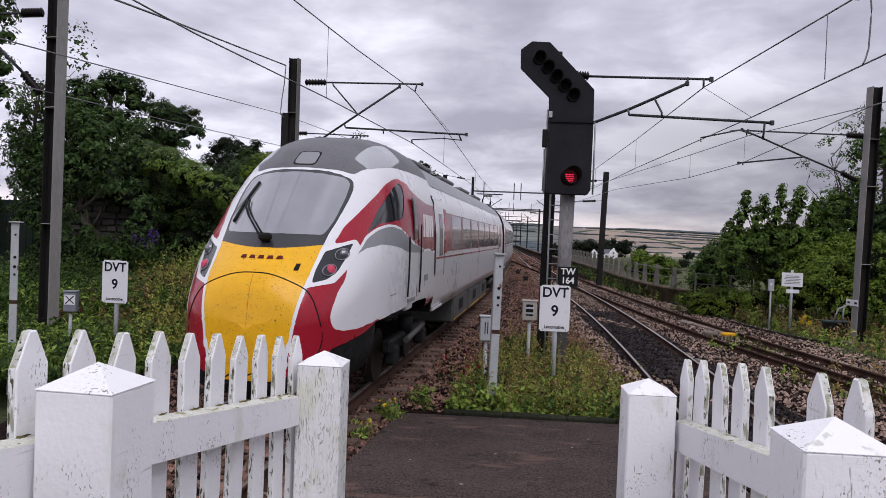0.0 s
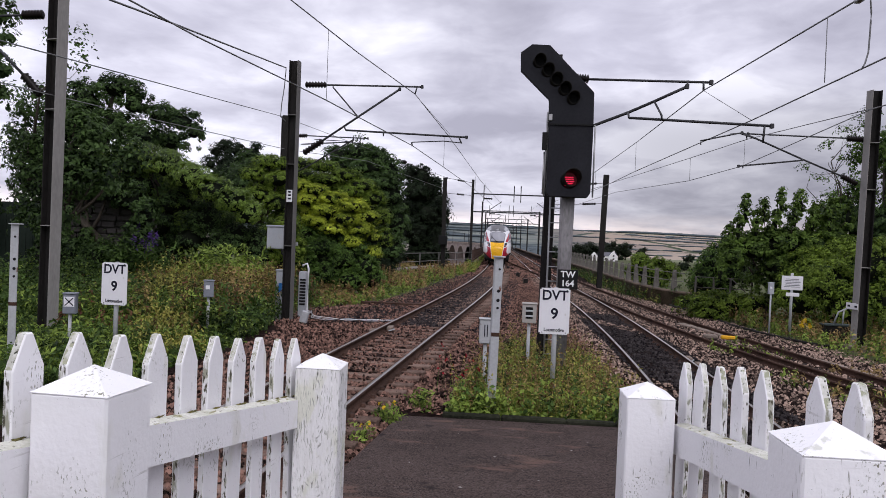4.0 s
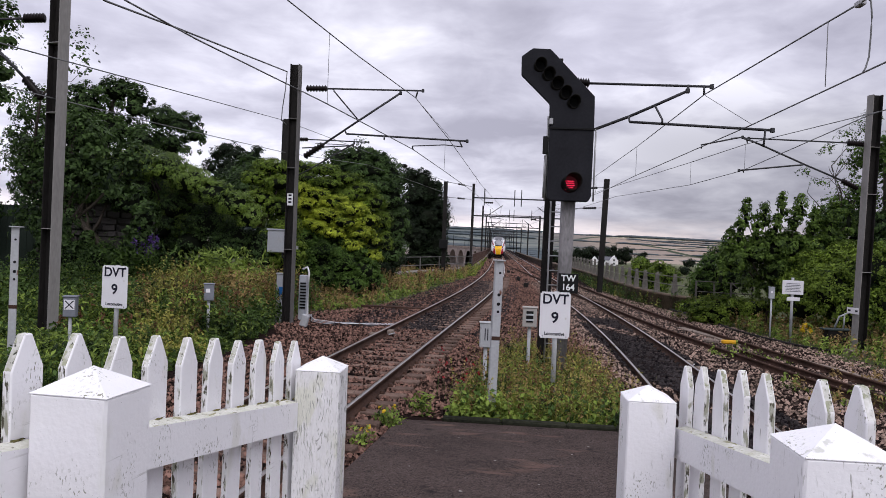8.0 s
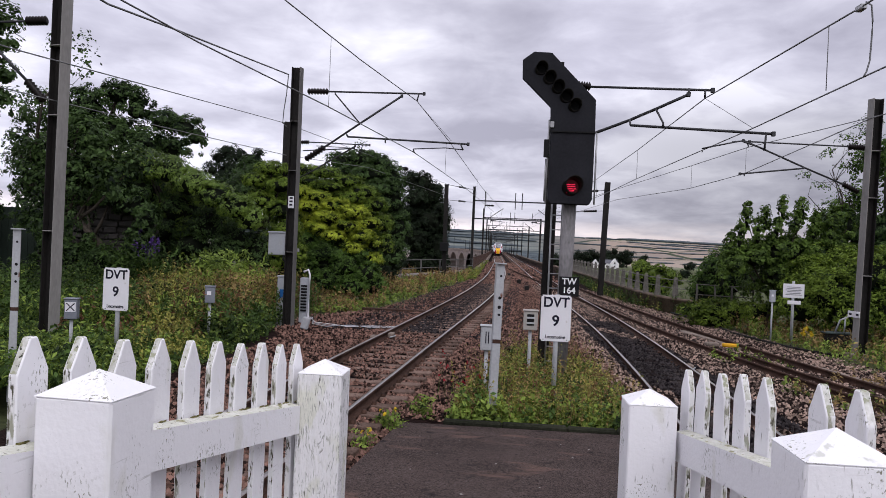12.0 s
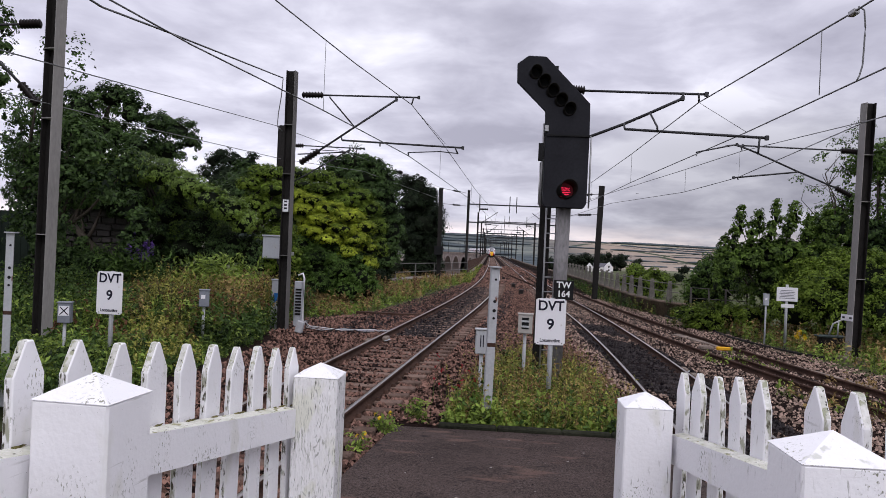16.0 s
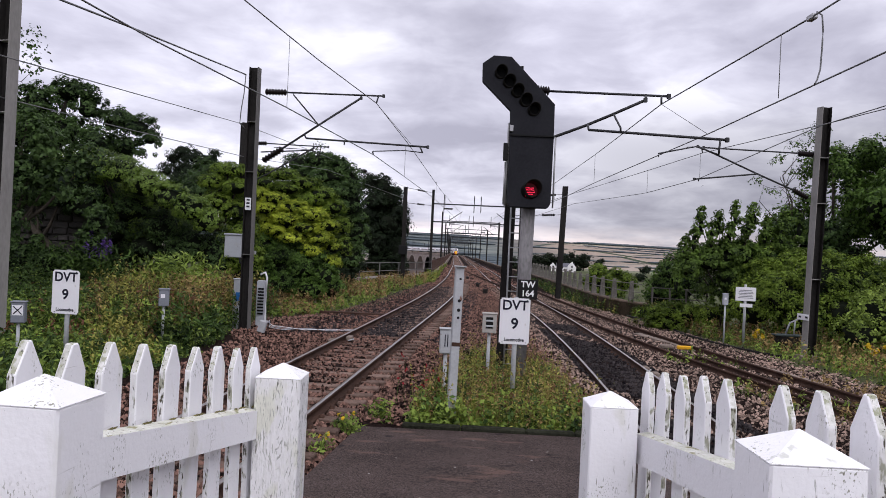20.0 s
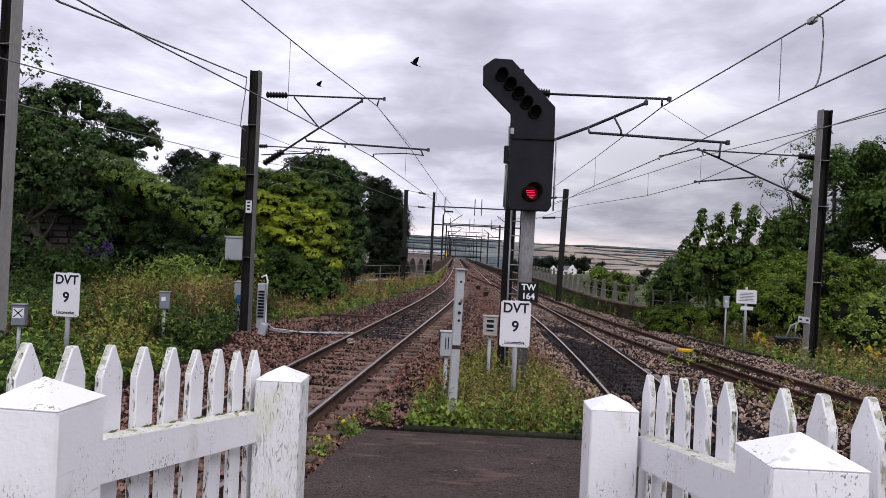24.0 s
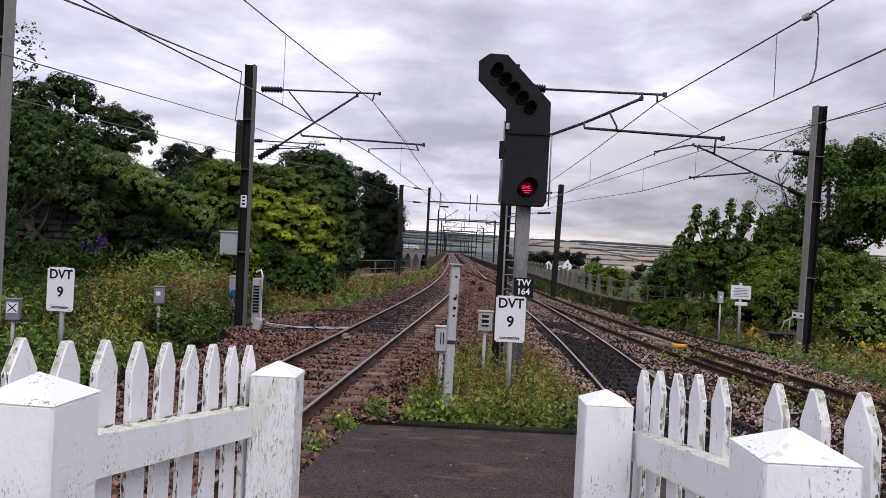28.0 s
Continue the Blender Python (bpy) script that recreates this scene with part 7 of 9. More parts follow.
def at_nose(x, z):
    """The nose surface's distance back at a front-view place."""
    e = (NOSE_FRONT[:, 0] - x) ** 2 + (NOSE_FRONT[:, 2] - z) ** 2
    k = np.argsort(e)[:10]
    p = NOSE_FRONT[k]
    A = np.stack([np.ones(10), p[:, 0] - x, p[:, 2] - z], 1)
    return float(np.linalg.lstsq(A, p[:, 1], rcond=None)[0][0])


def nose_patch(name, corners, lift_, material, parent, label="", n=3):
    """A thin plate that follows the nose between four front-view corners."""
    (x0, z0), (x1, z1), (x2, z2), (x3, z3) = corners
    v = []
    for i in range(n):
        for j in range(n):
            a, b = i / (n - 1), j / (n - 1)
            x = (x0 * (1 - a) + x1 * a) * (1 - b) + (x3 * (1 - a) + x2 * a) * b
            z = (z0 * (1 - a) + z1 * a) * (1 - b) + (z3 * (1 - a) + z2 * a) * b
            v.append((x, at_nose(x, z) - lift_, z + lift_ * 0.7))
    f = [(i * n + j, (i + 1) * n + j, (i + 1) * n + j + 1, i * n + j + 1) for i in range(n - 1) for j in range(n - 1)]
    bm = bmesh.new()
    vs = [bm.verts.new(p) for p in v]
    for q in f:
        bm.faces.new([vs[k] for k in q])
    bmesh.ops.solidify(bm, geom=bm.faces[:], thickness=-0.003)
    part(name, bm, material, parent, label)


SIDE = [(1.30, 0.92), (1.345, 1.15), (1.368, 1.55), (1.37, 2.0), (1.355, 2.5), (1.30, 2.95), (1.17, 3.25), (0.95, 3.52), (0.6, 3.75), (0.3, 3.84), (0, 3.86)]


def side_x(z):
    return float(np.interp(z, [p[1] for p in SIDE], [p[0] for p in SIDE]))


def side_strip(name, y0, y1, z0, z1, lift_, material, parent, label="", sides=(-1, 1), thick=0.02, rows=4):
    """A panel that follows the body's side, a little proud of it."""
    for sgn in sides:
        zs = np.linspace(z0, z1, rows)
        bm = bmesh.new()
        grid = [[bm.verts.new((sgn * (side_x(z) + o), y, z)) for z in zs] for y in (y0, y1) for o in (lift_, lift_ - thick)]
        a0, a1, b0, b1 = grid[0], grid[1], grid[2], grid[3]
        for k in range(rows - 1):
            bm.faces.new((a0[k], b0[k], b0[k + 1], a0[k + 1]))
            bm.faces.new((a1[k], a0[k], a0[k + 1], a1[k + 1]))
            bm.faces.new((b0[k], b1[k], b1[k + 1], b0[k + 1]))
        bm.faces.new((a0[0], a1[0], b1[0], b0[0]))
        bm.faces.new((a0[-1], b0[-1], b1[-1], a1[-1]))
        bmesh.ops.recalc_face_normals(bm, faces=bm.faces)
        part(name, bm, material, parent, label)


def bogie(parent, y):
    """A bogie with its frame, wheels and dampers."""
    bm = box_bm(0.16, 3.3, 0.22, (-1.02, y, 0.48), 0.04)
    box_bm(0.16, 3.3, 0.22, (1.02, y, 0.48), 0.04, None, bm)
    box_bm(2.0, 0.4, 0.3, (0, y, 0.5), 0.04, None, bm)
    b = part("bogie", bm, T_UNDER, parent)
    for dy in (-1.3, 1.3):
        for sgn in (-1, 1):
            bm = bmesh.new()
            bmesh.ops.create_cone(bm, cap_ends=True, radius1=0.42, radius2=0.42, depth=0.13, segments=24, matrix=pose(sgn * 0.755, y + dy, 0.42, 0, 90, 0))
            part("wheel", bm, T_STEEL, b)
            part("axle_box", box_bm(0.2, 0.34, 0.3, (sgn * 1.05, y + dy, 0.28), 0.04), T_UNDER, b)
        part("axle", tube_bm([(-0.8, y + dy, 0.42), (0.8, y + dy, 0.42)], 0.09, 10), T_STEEL, b)
    for sgn in (-1, 1):
        part("damper", tube_bm([(sgn * 1.2, y - 0.9, 0.62), (sgn * 1.2, y + 0.7, 0.70)], 0.05, 8), mat("damper_grey", (0.11, 0.105, 0.10), (0.05, 0.048, 0.045)), b)
        part("spring", tube_bm([(sgn * 1.05, y - 0.25, 0.66), (sgn * 1.05, y - 0.25, 0.95)], 0.13, 10), BLACK, b)


def coach_body(parent, y0, y1, doors):
    prof = SIDE + [(-x, z) for x, z in SIDE[-2::-1]]
    me = sweep_mesh("body", [(0, y, 0) for y in np.linspace(y0, y1, 14)], prof, closed=True)
    body = link("body", me, T_WHITE, parent, smooth=True)
    for y in (y0, y1):
        bm = bmesh.new()
        bm.faces.new([bm.verts.new((x, y, z)) for x, z in prof])
        part("end_wall", bm, T_UNDER, parent)
    # roof skin
    rp = [(x * 1.004, z + 0.006) for x, z in SIDE[6:]]
    rp = rp + [(-x, z) for x, z in rp[-2::-1]]
    link("roof", sweep_mesh("roof", [(0, y, 0) for y in (y0, (y0 + y1) / 2, y1)], rp, closed=False), T_GREY, parent)
    for y in np.arange(y0 + 2.0, y1 - 2.5, 4.4):
        part("roof_unit", box_bm(1.1, 2.3, 0.12, (0, y + 1.2, 3.80), 0.04), T_ROOF, parent)
    lo, hi = doors
    side_strip("window_band", lo + 0.95, hi - 0.75, 2.02, 2.80, 0.004, T_BAND, parent)
    n = int((hi - lo - 2.6) / 1.92)
    for k in range(n):
        c = lo + 1.6 + (k + 0.5) * (hi - lo - 2.6) / n
        side_strip("window", c - 0.86, c + 0.86, 2.05, 2.77, 0.009, T_SIDE, parent)
        side_strip("mullion", c + 0.88, c + 0.95, 2.05, 2.77, 0.011, BLACK, parent)
    for c in doors:
        side_strip("door", c - 0.55, c + 0.55, 0.98, 3.02, 0.006, T_WHITE, parent, "white passenger door with a red edge")
        side_strip("door_window", c - 0.10, c + 0.32, 1.95, 2.75, 0.012, T_SIDE, parent)
        side_strip("door_gap", c - 0.72, c - 0.55, 0.96, 3.06, 0.008, BLACK, parent)
        side_strip("door_joint", c + 0.56, c + 0.61, 0.96, 3.06, 0.008, BLACK, parent)
        side_strip("red_edge", c + 0.62, c + 0.94, 1.98, 2.86, 0.008, T_RED, parent)
        side_strip("door_step", c - 0.6, c + 0.6, 0.94, 0.99, 0.05, T_LINE, parent, rows=2)
    side_strip("red_line", lo - 0.7, hi + 0.7, 1.895, 1.925, 0.004, T_RED, parent)
    for a, b in ((6.3, 9.2), (9.4, 12.4), (12.7, 16.0), (16.2, 18.6)):
        if b < y1 - 4 and a > y0 + 2:
            bm = box_bm(2.55, b - a, 0.60, (0, (a + b) / 2, 0.30), 0.05)
            part("underfloor_case", bm, T_CASE, parent)
            for sgn in (-1, 1):
                for k in range(int((b - a) / 0.32)):
                    part("hazard_mark", box_bm(0.012, 0.12, 0.035, (sgn * 1.276, a + 0.2 + k * 0.32, 0.36)), YELLOW, parent)
                part("louvre", box_bm(0.014, 0.9, 0.26, (sgn * 1.277, (a + b) / 2, 0.52), 0.0), BLACK, parent)
    return body


def tail_car():
    ob = thing("train_car", (0, 0, 0), "white, red and yellow streamlined driving car of a high-speed train", "train", "train cars")
    train_nose(ob)
    coach_body(ob, 5.55, 25.6, (6.15, 23.4))
    bogie(ob, 4.7)
    bogie(ob, 21.6)
    part("underbody", box_bm(1.9, 4.0, 0.4, (0, 3.5, 1.0), 0.05), T_UNDER, ob)
    for sgn in (-1, 1):
        x, z = sgn * 0.805, 1.865
        y = at_nose(x, z)
        for name, rad, mtl, xx, zz in (("tail_lamp", 0.062, T_TAIL, x, z), ("headlamp", 0.066, T_LAMP, sgn * 0.885, 2.055)):
            yy = at_nose(xx, zz)
            bm = bmesh.new()
            bmesh.ops.create_uvsphere(bm, u_segments=18, v_segments=10, radius=rad, matrix=pose(xx, yy + 0.040, zz))
            part(name, bm, mtl, ob, "glowing red tail lamp" if name == "tail_lamp" else "")
            ring = [(xx + math.cos(a) * (rad + 0.004), at_nose(xx + math.cos(a) * (rad + 0.004), zz + math.sin(a) * (rad + 0.004)) - 0.006, zz + math.sin(a) * (rad + 0.004)) for a in np.linspace(0, 2 * math.pi, 19)]
            part("lamp_ring", tube_bm(ring, 0.007, 5), T_GREY, ob)
        # rails and the window of the cab door, lettering beside it
        side_strip("grab_rail", 2.80, 2.84, 1.4, 2.3, 0.03, BLACK, ob, sides=(sgn,))
        side_strip("grab_rail", 3.84, 3.88, 1.4, 2.5, 0.03, BLACK, ob, sides=(sgn,))
        side_strip("cab_door_window", 3.36, 3.62, 2.25, 2.9, 0.004, T_GLASS, ob, sides=(sgn,))
        side_strip("step_plate", 2.95, 3.55, 1.30, 1.36, 0.012, T_GREY, ob, sides=(sgn,), rows=2)
        for k, (a, w) in enumerate(((4.22, 0.06), (4.46, 0.06), (4.62, 0.06), (4.84, 0.07), (5.08, 0.07))):
            side_strip("logo_bar", a, a + w, 2.30, 2.68, 0.014, T_LINE, ob, sides=(sgn,))
        side_strip("small_print", 4.35, 4.72, 1.56, 1.66, 0.008, T_GREY, ob, sides=(sgn,), rows=2)
        side_strip("small_print", 1.60, 1.95, 1.50, 1.512, 0.02, T_GREY, ob, sides=(sgn,), rows=2)
    line = [(x, z) for x, z in HATCH]
    fine = []
    for (x0, z0), (x1, z1) in zip(line[:-1], line[1:]):
        fine += [(x0 + (x1 - x0) * k / 4, z0 + (z1 - z0) * k / 4) for k in range(4)]
    soft = np.array(fine[1:] + [line[-1]])
    soft = np.concatenate([soft[::-1] * np.array([-1, 1]), [[0.0, 1.82]], soft])
    for _ in range(3):
        soft[1:-1] = soft[:-2] * 0.25 + soft[1:-1] * 0.5 + soft[2:] * 0.25
    part("hatch_joint", tube_bm([(float(x), at_nose(x, z) - 0.001, float(z)) for x, z in soft], 0.0085, 6), BLACK, ob, smooth=True)
    part("hatch_seam", tube_bm([(0.004, at_nose(0.004, z) - 0.0005, z) for z in np.linspace(0.75, 1.80, 24)], 0.0035, 5), T_SEAM, ob)
    nose_patch("vent", [(0.445, 1.85), (0.495, 1.85), (0.50, 1.93), (0.45, 1.93)], 0.006, BLACK, ob)
    # lettering bars on the yellow front
    for k in range(5):
        x = -0.25 + k * 0.112
        nose_patch("lettering_bar", [(x, 1.975), (x + 0.082, 1.975), (x + 0.070, 2.015), (x + 0.012, 2.015)], 0.005, T_LETTER, ob)
    # wipers parked at one side of the screen
    for dx, rad in ((0.0, 0.013), (0.05, 0.011)):
        pts = [(x + dx, at_nose(x + dx, z) - 0.05, z) for x, z in ((-0.04, 2.19), (-0.20, 2.33), (-0.40, 2.50), (-0.52, 2.62), (-0.56, 2.72))]
        part("wiper_arm", tube_bm(pts, rad, 6), BLACK, ob)
    pts = [(x, at_nose(x, z) - 0.03, z) for x, z in ((-0.60, 2.42), (-0.585, 2.60), (-0.56, 2.78), (-0.515, 2.97))]
    part("wiper_blade", tube_bm(pts, 0.022, 6), BLACK, ob)
    part("wiper_motor", box_bm(0.17, 0.09, 0.10, (-0.02, at_nose(0, 2.18) - 0.03, 2.19), 0.03), BLACK, ob)
    # side skirt brackets at the bogie and the jumper cover
    for sgn in (-1, 1):
        part("fairing_end", box_bm(0.10, 0.45, 0.16, (sgn * 1.28, 3.3, 1.16), 0.03), T_LINE, ob)
        part("life_guard", box_bm(0.12, 0.18, 0.5, (sgn * 0.76, 1.7, 0.42), 0.03), T_UNDER, ob)
        part("sand_pipe", tube_bm([(sgn * 0.95, 2.3, 0.95), (sgn * 0.85, 2.5, 0.5), (sgn * 0.76, 2.75, 0.2)], 0.03, 6), T_STEEL, ob)
    bm = tube_bm([(-0.05, 8.5, 3.75), (-0.05, 8.5, 4.0), (-0.05, 10.2, 4.15)], 0.05, 6)
    part("roof_cable", tube_bm([(0.35, 6.5, 3.80), (0.35, 16, 3.80)], 0.04, 6, bm), BLACK, ob)
    return ob


def plain_car():
    ob = thing("train_car", (0, 0, 0), "white coach of a high-speed train with red doors", "train", "train cars")
    coach_body(ob, 0.1, 25.7, (1.9, 23.9))
    bogie(ob, 4.0)
    bogie(ob, 21.8)
    part("gangway", box_bm(1.5, 0.6, 2.5, (0, 25.95, 1.0), 0.05), BLACK, ob)
    return ob


def pantograph(parent):
    bm = box_bm(1.0, 1.6, 0.15, (0, 14, 3.80), 0.03)
    tube_bm([(0, 13.4, 3.9), (0, 14.9, 4.5), (0, 13.6, 5.0)], 0.04, 6, bm)
    tube_bm([(-0.8, 13.6, 5.0), (0.8, 13.6, 5.0)], 0.035, 6, bm)
    part("pantograph", bm, T_UNDER, parent)


CAR0 = tail_car()
CARS = [CAR0]
first_plain = plain_car()
CARS.append(first_plain)
for k in range(6):
    CARS.append(copy_thing(first_plain, pose(0, 0, 0)))
pantograph(CARS[1])
CARS.append(copy_thing(CAR0, pose(0, 0, 0)))

# ---- birds ----
FEATHER = mat("black_feathers", (0.012, 0.012, 0.014), (0.006, 0.006, 0.007), rough=0.6, bump=0.1)


def bird(label):
    ob = thing("bird", (0, 0, 0), label, "bird", "birds in flight")
    part("body", tube_bm([(0, -0.22, 0), (0, -0.13, 0.005), (0, 0.0, 0.01), (0, 0.12, 0.01), (0, 0.19, 0.02), (0, 0.24, 0.01)], [0.012, 0.045, 0.065, 0.05, 0.035, 0.006], 10), FEATHER, ob)
    bm = bmesh.new()
    bm.faces.new([bm.verts.new(p) for p in ((-0.02, -0.18, 0), (0.02, -0.18, 0), (0.06, -0.36, 0.0), (-0.06, -0.36, 0.0))])
    bmesh.ops.solidify(bm, geom=bm.faces[:], thickness=0.008)
    part("tail", bm, FEATHER, ob)
    wings = []
    for sgn in (-1, 1):
        bm = bmesh.new()
        pts = [(0.02, 0.10), (0.20, 0.15), (0.42, 0.05), (0.50, -0.06), (0.38, -0.06), (0.22, -0.10), (0.02, -0.09)]
        f = bm.faces.new([bm.verts.new((sgn * x, y, 0.02)) for x, y in pts])
        bmesh.ops.solidify(bm, geom=[f], thickness=0.01)
        wings.append(part("wing", bm, FEATHER, ob))
    ob.scale = (0.75, 0.75, 0.75)
    return ob, wings


BIRDS = [bird("black crow flying past with beating wings"), bird("small black crow flying over the lines"), bird("far black crow flying away over the fields")]

# ---- trees and bushes ----


def B(*rows):
    return [(np.array(c, float), np.array(r, float)) for c, r in rows]


tree("tree", (-15.6, 30.5, 0.8), B(((-16.89, 30.5, 6.28), (1.33, 1.07, 1.00)), ((-16.66, 30.0, 7.46), (0.92, 0.73, 0.74)), ((-15.39, 30.0, 7.95), (0.83, 0.66, 0.52)), ((-14.61, 30.0, 7.46), (0.61, 0.49, 0.70)), ((-17.20, 30.0, 6.31), (1.09, 0.87, 0.83)),
     ((-15.36, 29.6, 6.32), (1.04, 0.83, 0.73)), ((-13.49, 30.0, 6.93), (0.70, 0.56, 0.44)), ((-12.56, 30.0, 6.75), (0.74, 0.59, 0.44)), ((-12.09, 30.0, 6.30), (0.39, 0.35, 0.31)), ((-13.05, 30.0, 5.86), (0.80, 0.56, 0.50)), ((-14.04, 29.5, 6.01), (0.82, 0.65, 0.60)),
     ((-18.70, 30.0, 5.36), (0.87, 0.70, 0.74)), ((-17.21, 29.5, 4.79), (1.12, 0.89, 0.82)), ((-15.70, 29.5, 4.62), (1.08, 0.86, 0.69)), ((-18.65, 30.0, 3.99), (0.92, 0.73, 0.57)), ((-14.58, 30.0, 4.93), (0.87, 0.70, 0.66))),
     48000, 0.135, LEAF_DARK, "broad dark green tree with a ragged crown", trunk=0.25, limbs=5, group="trees", fill=0.45, ragged=0.3, core=0.6)
tree("bush", (-16.2, 31.5, 0.8), lumps((-15.2, 31.5, 3.4), (3.0, 1.6, 2.4), 14, (0.2, 0.34), seed=3), 16000, 0.16, LEAF_DARK, "deep shaded undergrowth beneath the broad tree", "bush", group="bushes", limbs=3)
tree("tree", (-14.2, 18.2, 0.9), B(((-13.6, 18.2, 6.6), (0.6, 0.6, 1.2)), ((-12.9, 18, 7.4), (0.55, 0.5, 0.8)), ((-12.7, 18, 6.3), (0.40, 0.4, 0.45)), ((-12.8, 18, 5.4), (0.45, 0.4, 0.6)), ((-13.0, 18, 8.4), (0.6, 0.5, 0.6)), ((-12.2, 18, 5.75), (0.18, 0.2, 0.12)), ((-12.5, 18, 6.9), (0.45, 0.3, 0.45)), ((-12.1, 18, 7.5), (0.4, 0.35, 0.4)), ((-12.0, 18, 6.95), (0.28, 0.25, 0.16)), ((-12.1, 18, 6.2), (0.3, 0.3, 0.3)), ((-12.0, 18, 5.5), (0.35, 0.3, 0.35))),
     7000, 0.13, LEAF_DARK, "tall sycamore overhanging the tall grey mast", trunk=0.2, limbs=6, fill=0.8, core=0.0, group="trees", ragged=0.3)
tree("tree", (-11.6, 19.6, 0.9), B(((-11.3, 19.4, 3.6), (0.9, 0.6, 0.9)), ((-11.7, 19.4, 4.5), (0.55, 0.5, 0.5)), ((-12.0, 19.4, 3.9), (0.5, 0.5, 0.6)), ((-12.1, 19.4, 3.0), (0.5, 0.5, 0.5)), ((-10.6, 19.4, 4.7), (0.7, 0.6, 0.7)), ((-10.4, 19.4, 3.7), (0.9, 0.6, 0.8)), ((-11.6, 19.4, 2.7), (0.9, 0.6, 0.6)), ((-10.9, 19.3, 5.3), (0.35, 0.3, 0.3)), ((-9.6, 19.6, 4.2), (0.6, 0.5, 0.6))),
     9000, 0.13, LEAF_DARK, "open leafy tree standing behind the tall grey mast", trunk=0.12, limbs=9, fill=0.8, core=0.0, group="trees", ragged=0.3)
tree("tree", (-18.2, 29.6, 0.8), B(((-18.55, 29.5, 6.31), (0.73, 0.58, 0.73)), ((-18.48, 29.0, 6.90), (0.63, 0.51, 0.47)), ((-17.98, 29.0, 7.53), (0.55, 0.44, 0.42)), ((-18.83, 29.0, 5.79), (0.55, 0.44, 0.51)), ((-17.57, 29.0, 6.82), (0.63, 0.51, 0.51)), ((-18.65, 29.2, 4.93), (0.72, 0.58, 0.55))),
     4200, 0.125, LEAF_DARK, "slender leafy tree beside the broad one", trunk=0.12, limbs=5, group="trees", fill=0.7, ragged=0.35, core=0.0)
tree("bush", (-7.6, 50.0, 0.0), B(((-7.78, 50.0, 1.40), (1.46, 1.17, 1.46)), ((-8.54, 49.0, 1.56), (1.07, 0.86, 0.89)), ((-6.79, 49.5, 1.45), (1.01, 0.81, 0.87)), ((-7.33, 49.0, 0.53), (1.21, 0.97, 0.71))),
     9000, 0.16, LEAF_DEEP, "dark bush behind the yellow-green one, shade put into its leaf colour", "bush", group="bushes", limbs=2)
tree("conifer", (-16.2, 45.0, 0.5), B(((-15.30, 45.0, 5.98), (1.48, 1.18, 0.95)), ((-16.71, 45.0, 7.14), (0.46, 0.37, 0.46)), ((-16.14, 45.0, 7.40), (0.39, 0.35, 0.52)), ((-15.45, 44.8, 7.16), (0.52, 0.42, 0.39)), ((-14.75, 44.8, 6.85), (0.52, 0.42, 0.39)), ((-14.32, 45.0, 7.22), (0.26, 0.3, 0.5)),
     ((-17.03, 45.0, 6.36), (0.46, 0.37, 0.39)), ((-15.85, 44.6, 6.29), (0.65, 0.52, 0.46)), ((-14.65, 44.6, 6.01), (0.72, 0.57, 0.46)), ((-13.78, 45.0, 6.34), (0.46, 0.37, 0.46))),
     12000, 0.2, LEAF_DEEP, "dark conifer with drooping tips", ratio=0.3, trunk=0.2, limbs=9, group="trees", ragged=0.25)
# Brighter leaves paint the ivy's lit top; darker ones its shaded face below.
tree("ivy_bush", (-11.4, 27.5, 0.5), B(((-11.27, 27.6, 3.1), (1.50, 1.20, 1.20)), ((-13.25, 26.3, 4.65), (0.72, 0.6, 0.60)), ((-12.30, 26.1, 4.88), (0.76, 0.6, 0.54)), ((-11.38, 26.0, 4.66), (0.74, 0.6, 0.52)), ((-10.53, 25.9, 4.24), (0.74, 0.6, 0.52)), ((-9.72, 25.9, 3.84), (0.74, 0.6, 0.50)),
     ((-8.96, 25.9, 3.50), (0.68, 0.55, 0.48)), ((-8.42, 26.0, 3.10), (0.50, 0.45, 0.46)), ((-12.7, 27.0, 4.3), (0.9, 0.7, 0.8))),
     48000, 0.082, LEAF_IVY, "dense rounded mass of ivy over the old wall, lit top painted brighter", "bush", group="bushes", limbs=3, core=0.72, hug=1.6, ragged=0.08, fill=0.12)
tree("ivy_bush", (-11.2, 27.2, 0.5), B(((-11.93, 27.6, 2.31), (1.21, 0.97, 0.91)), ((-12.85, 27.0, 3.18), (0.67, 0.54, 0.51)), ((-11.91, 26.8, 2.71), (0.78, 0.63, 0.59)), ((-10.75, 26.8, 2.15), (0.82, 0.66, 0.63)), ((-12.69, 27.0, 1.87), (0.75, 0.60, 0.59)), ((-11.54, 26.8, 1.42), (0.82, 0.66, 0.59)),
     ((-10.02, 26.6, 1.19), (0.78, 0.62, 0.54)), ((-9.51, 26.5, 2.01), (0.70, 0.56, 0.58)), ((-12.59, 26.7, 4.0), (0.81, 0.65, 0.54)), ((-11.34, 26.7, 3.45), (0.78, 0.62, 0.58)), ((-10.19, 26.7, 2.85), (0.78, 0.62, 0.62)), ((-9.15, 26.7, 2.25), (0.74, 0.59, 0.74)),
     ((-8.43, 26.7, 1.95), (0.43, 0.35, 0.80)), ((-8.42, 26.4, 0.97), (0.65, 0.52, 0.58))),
     34000, 0.09, LEAF_DARK, "lower face of the ivy mass above the weeds, shade painted darker", "bush", group="bushes", limbs=2, core=0.78, fill=0.2)
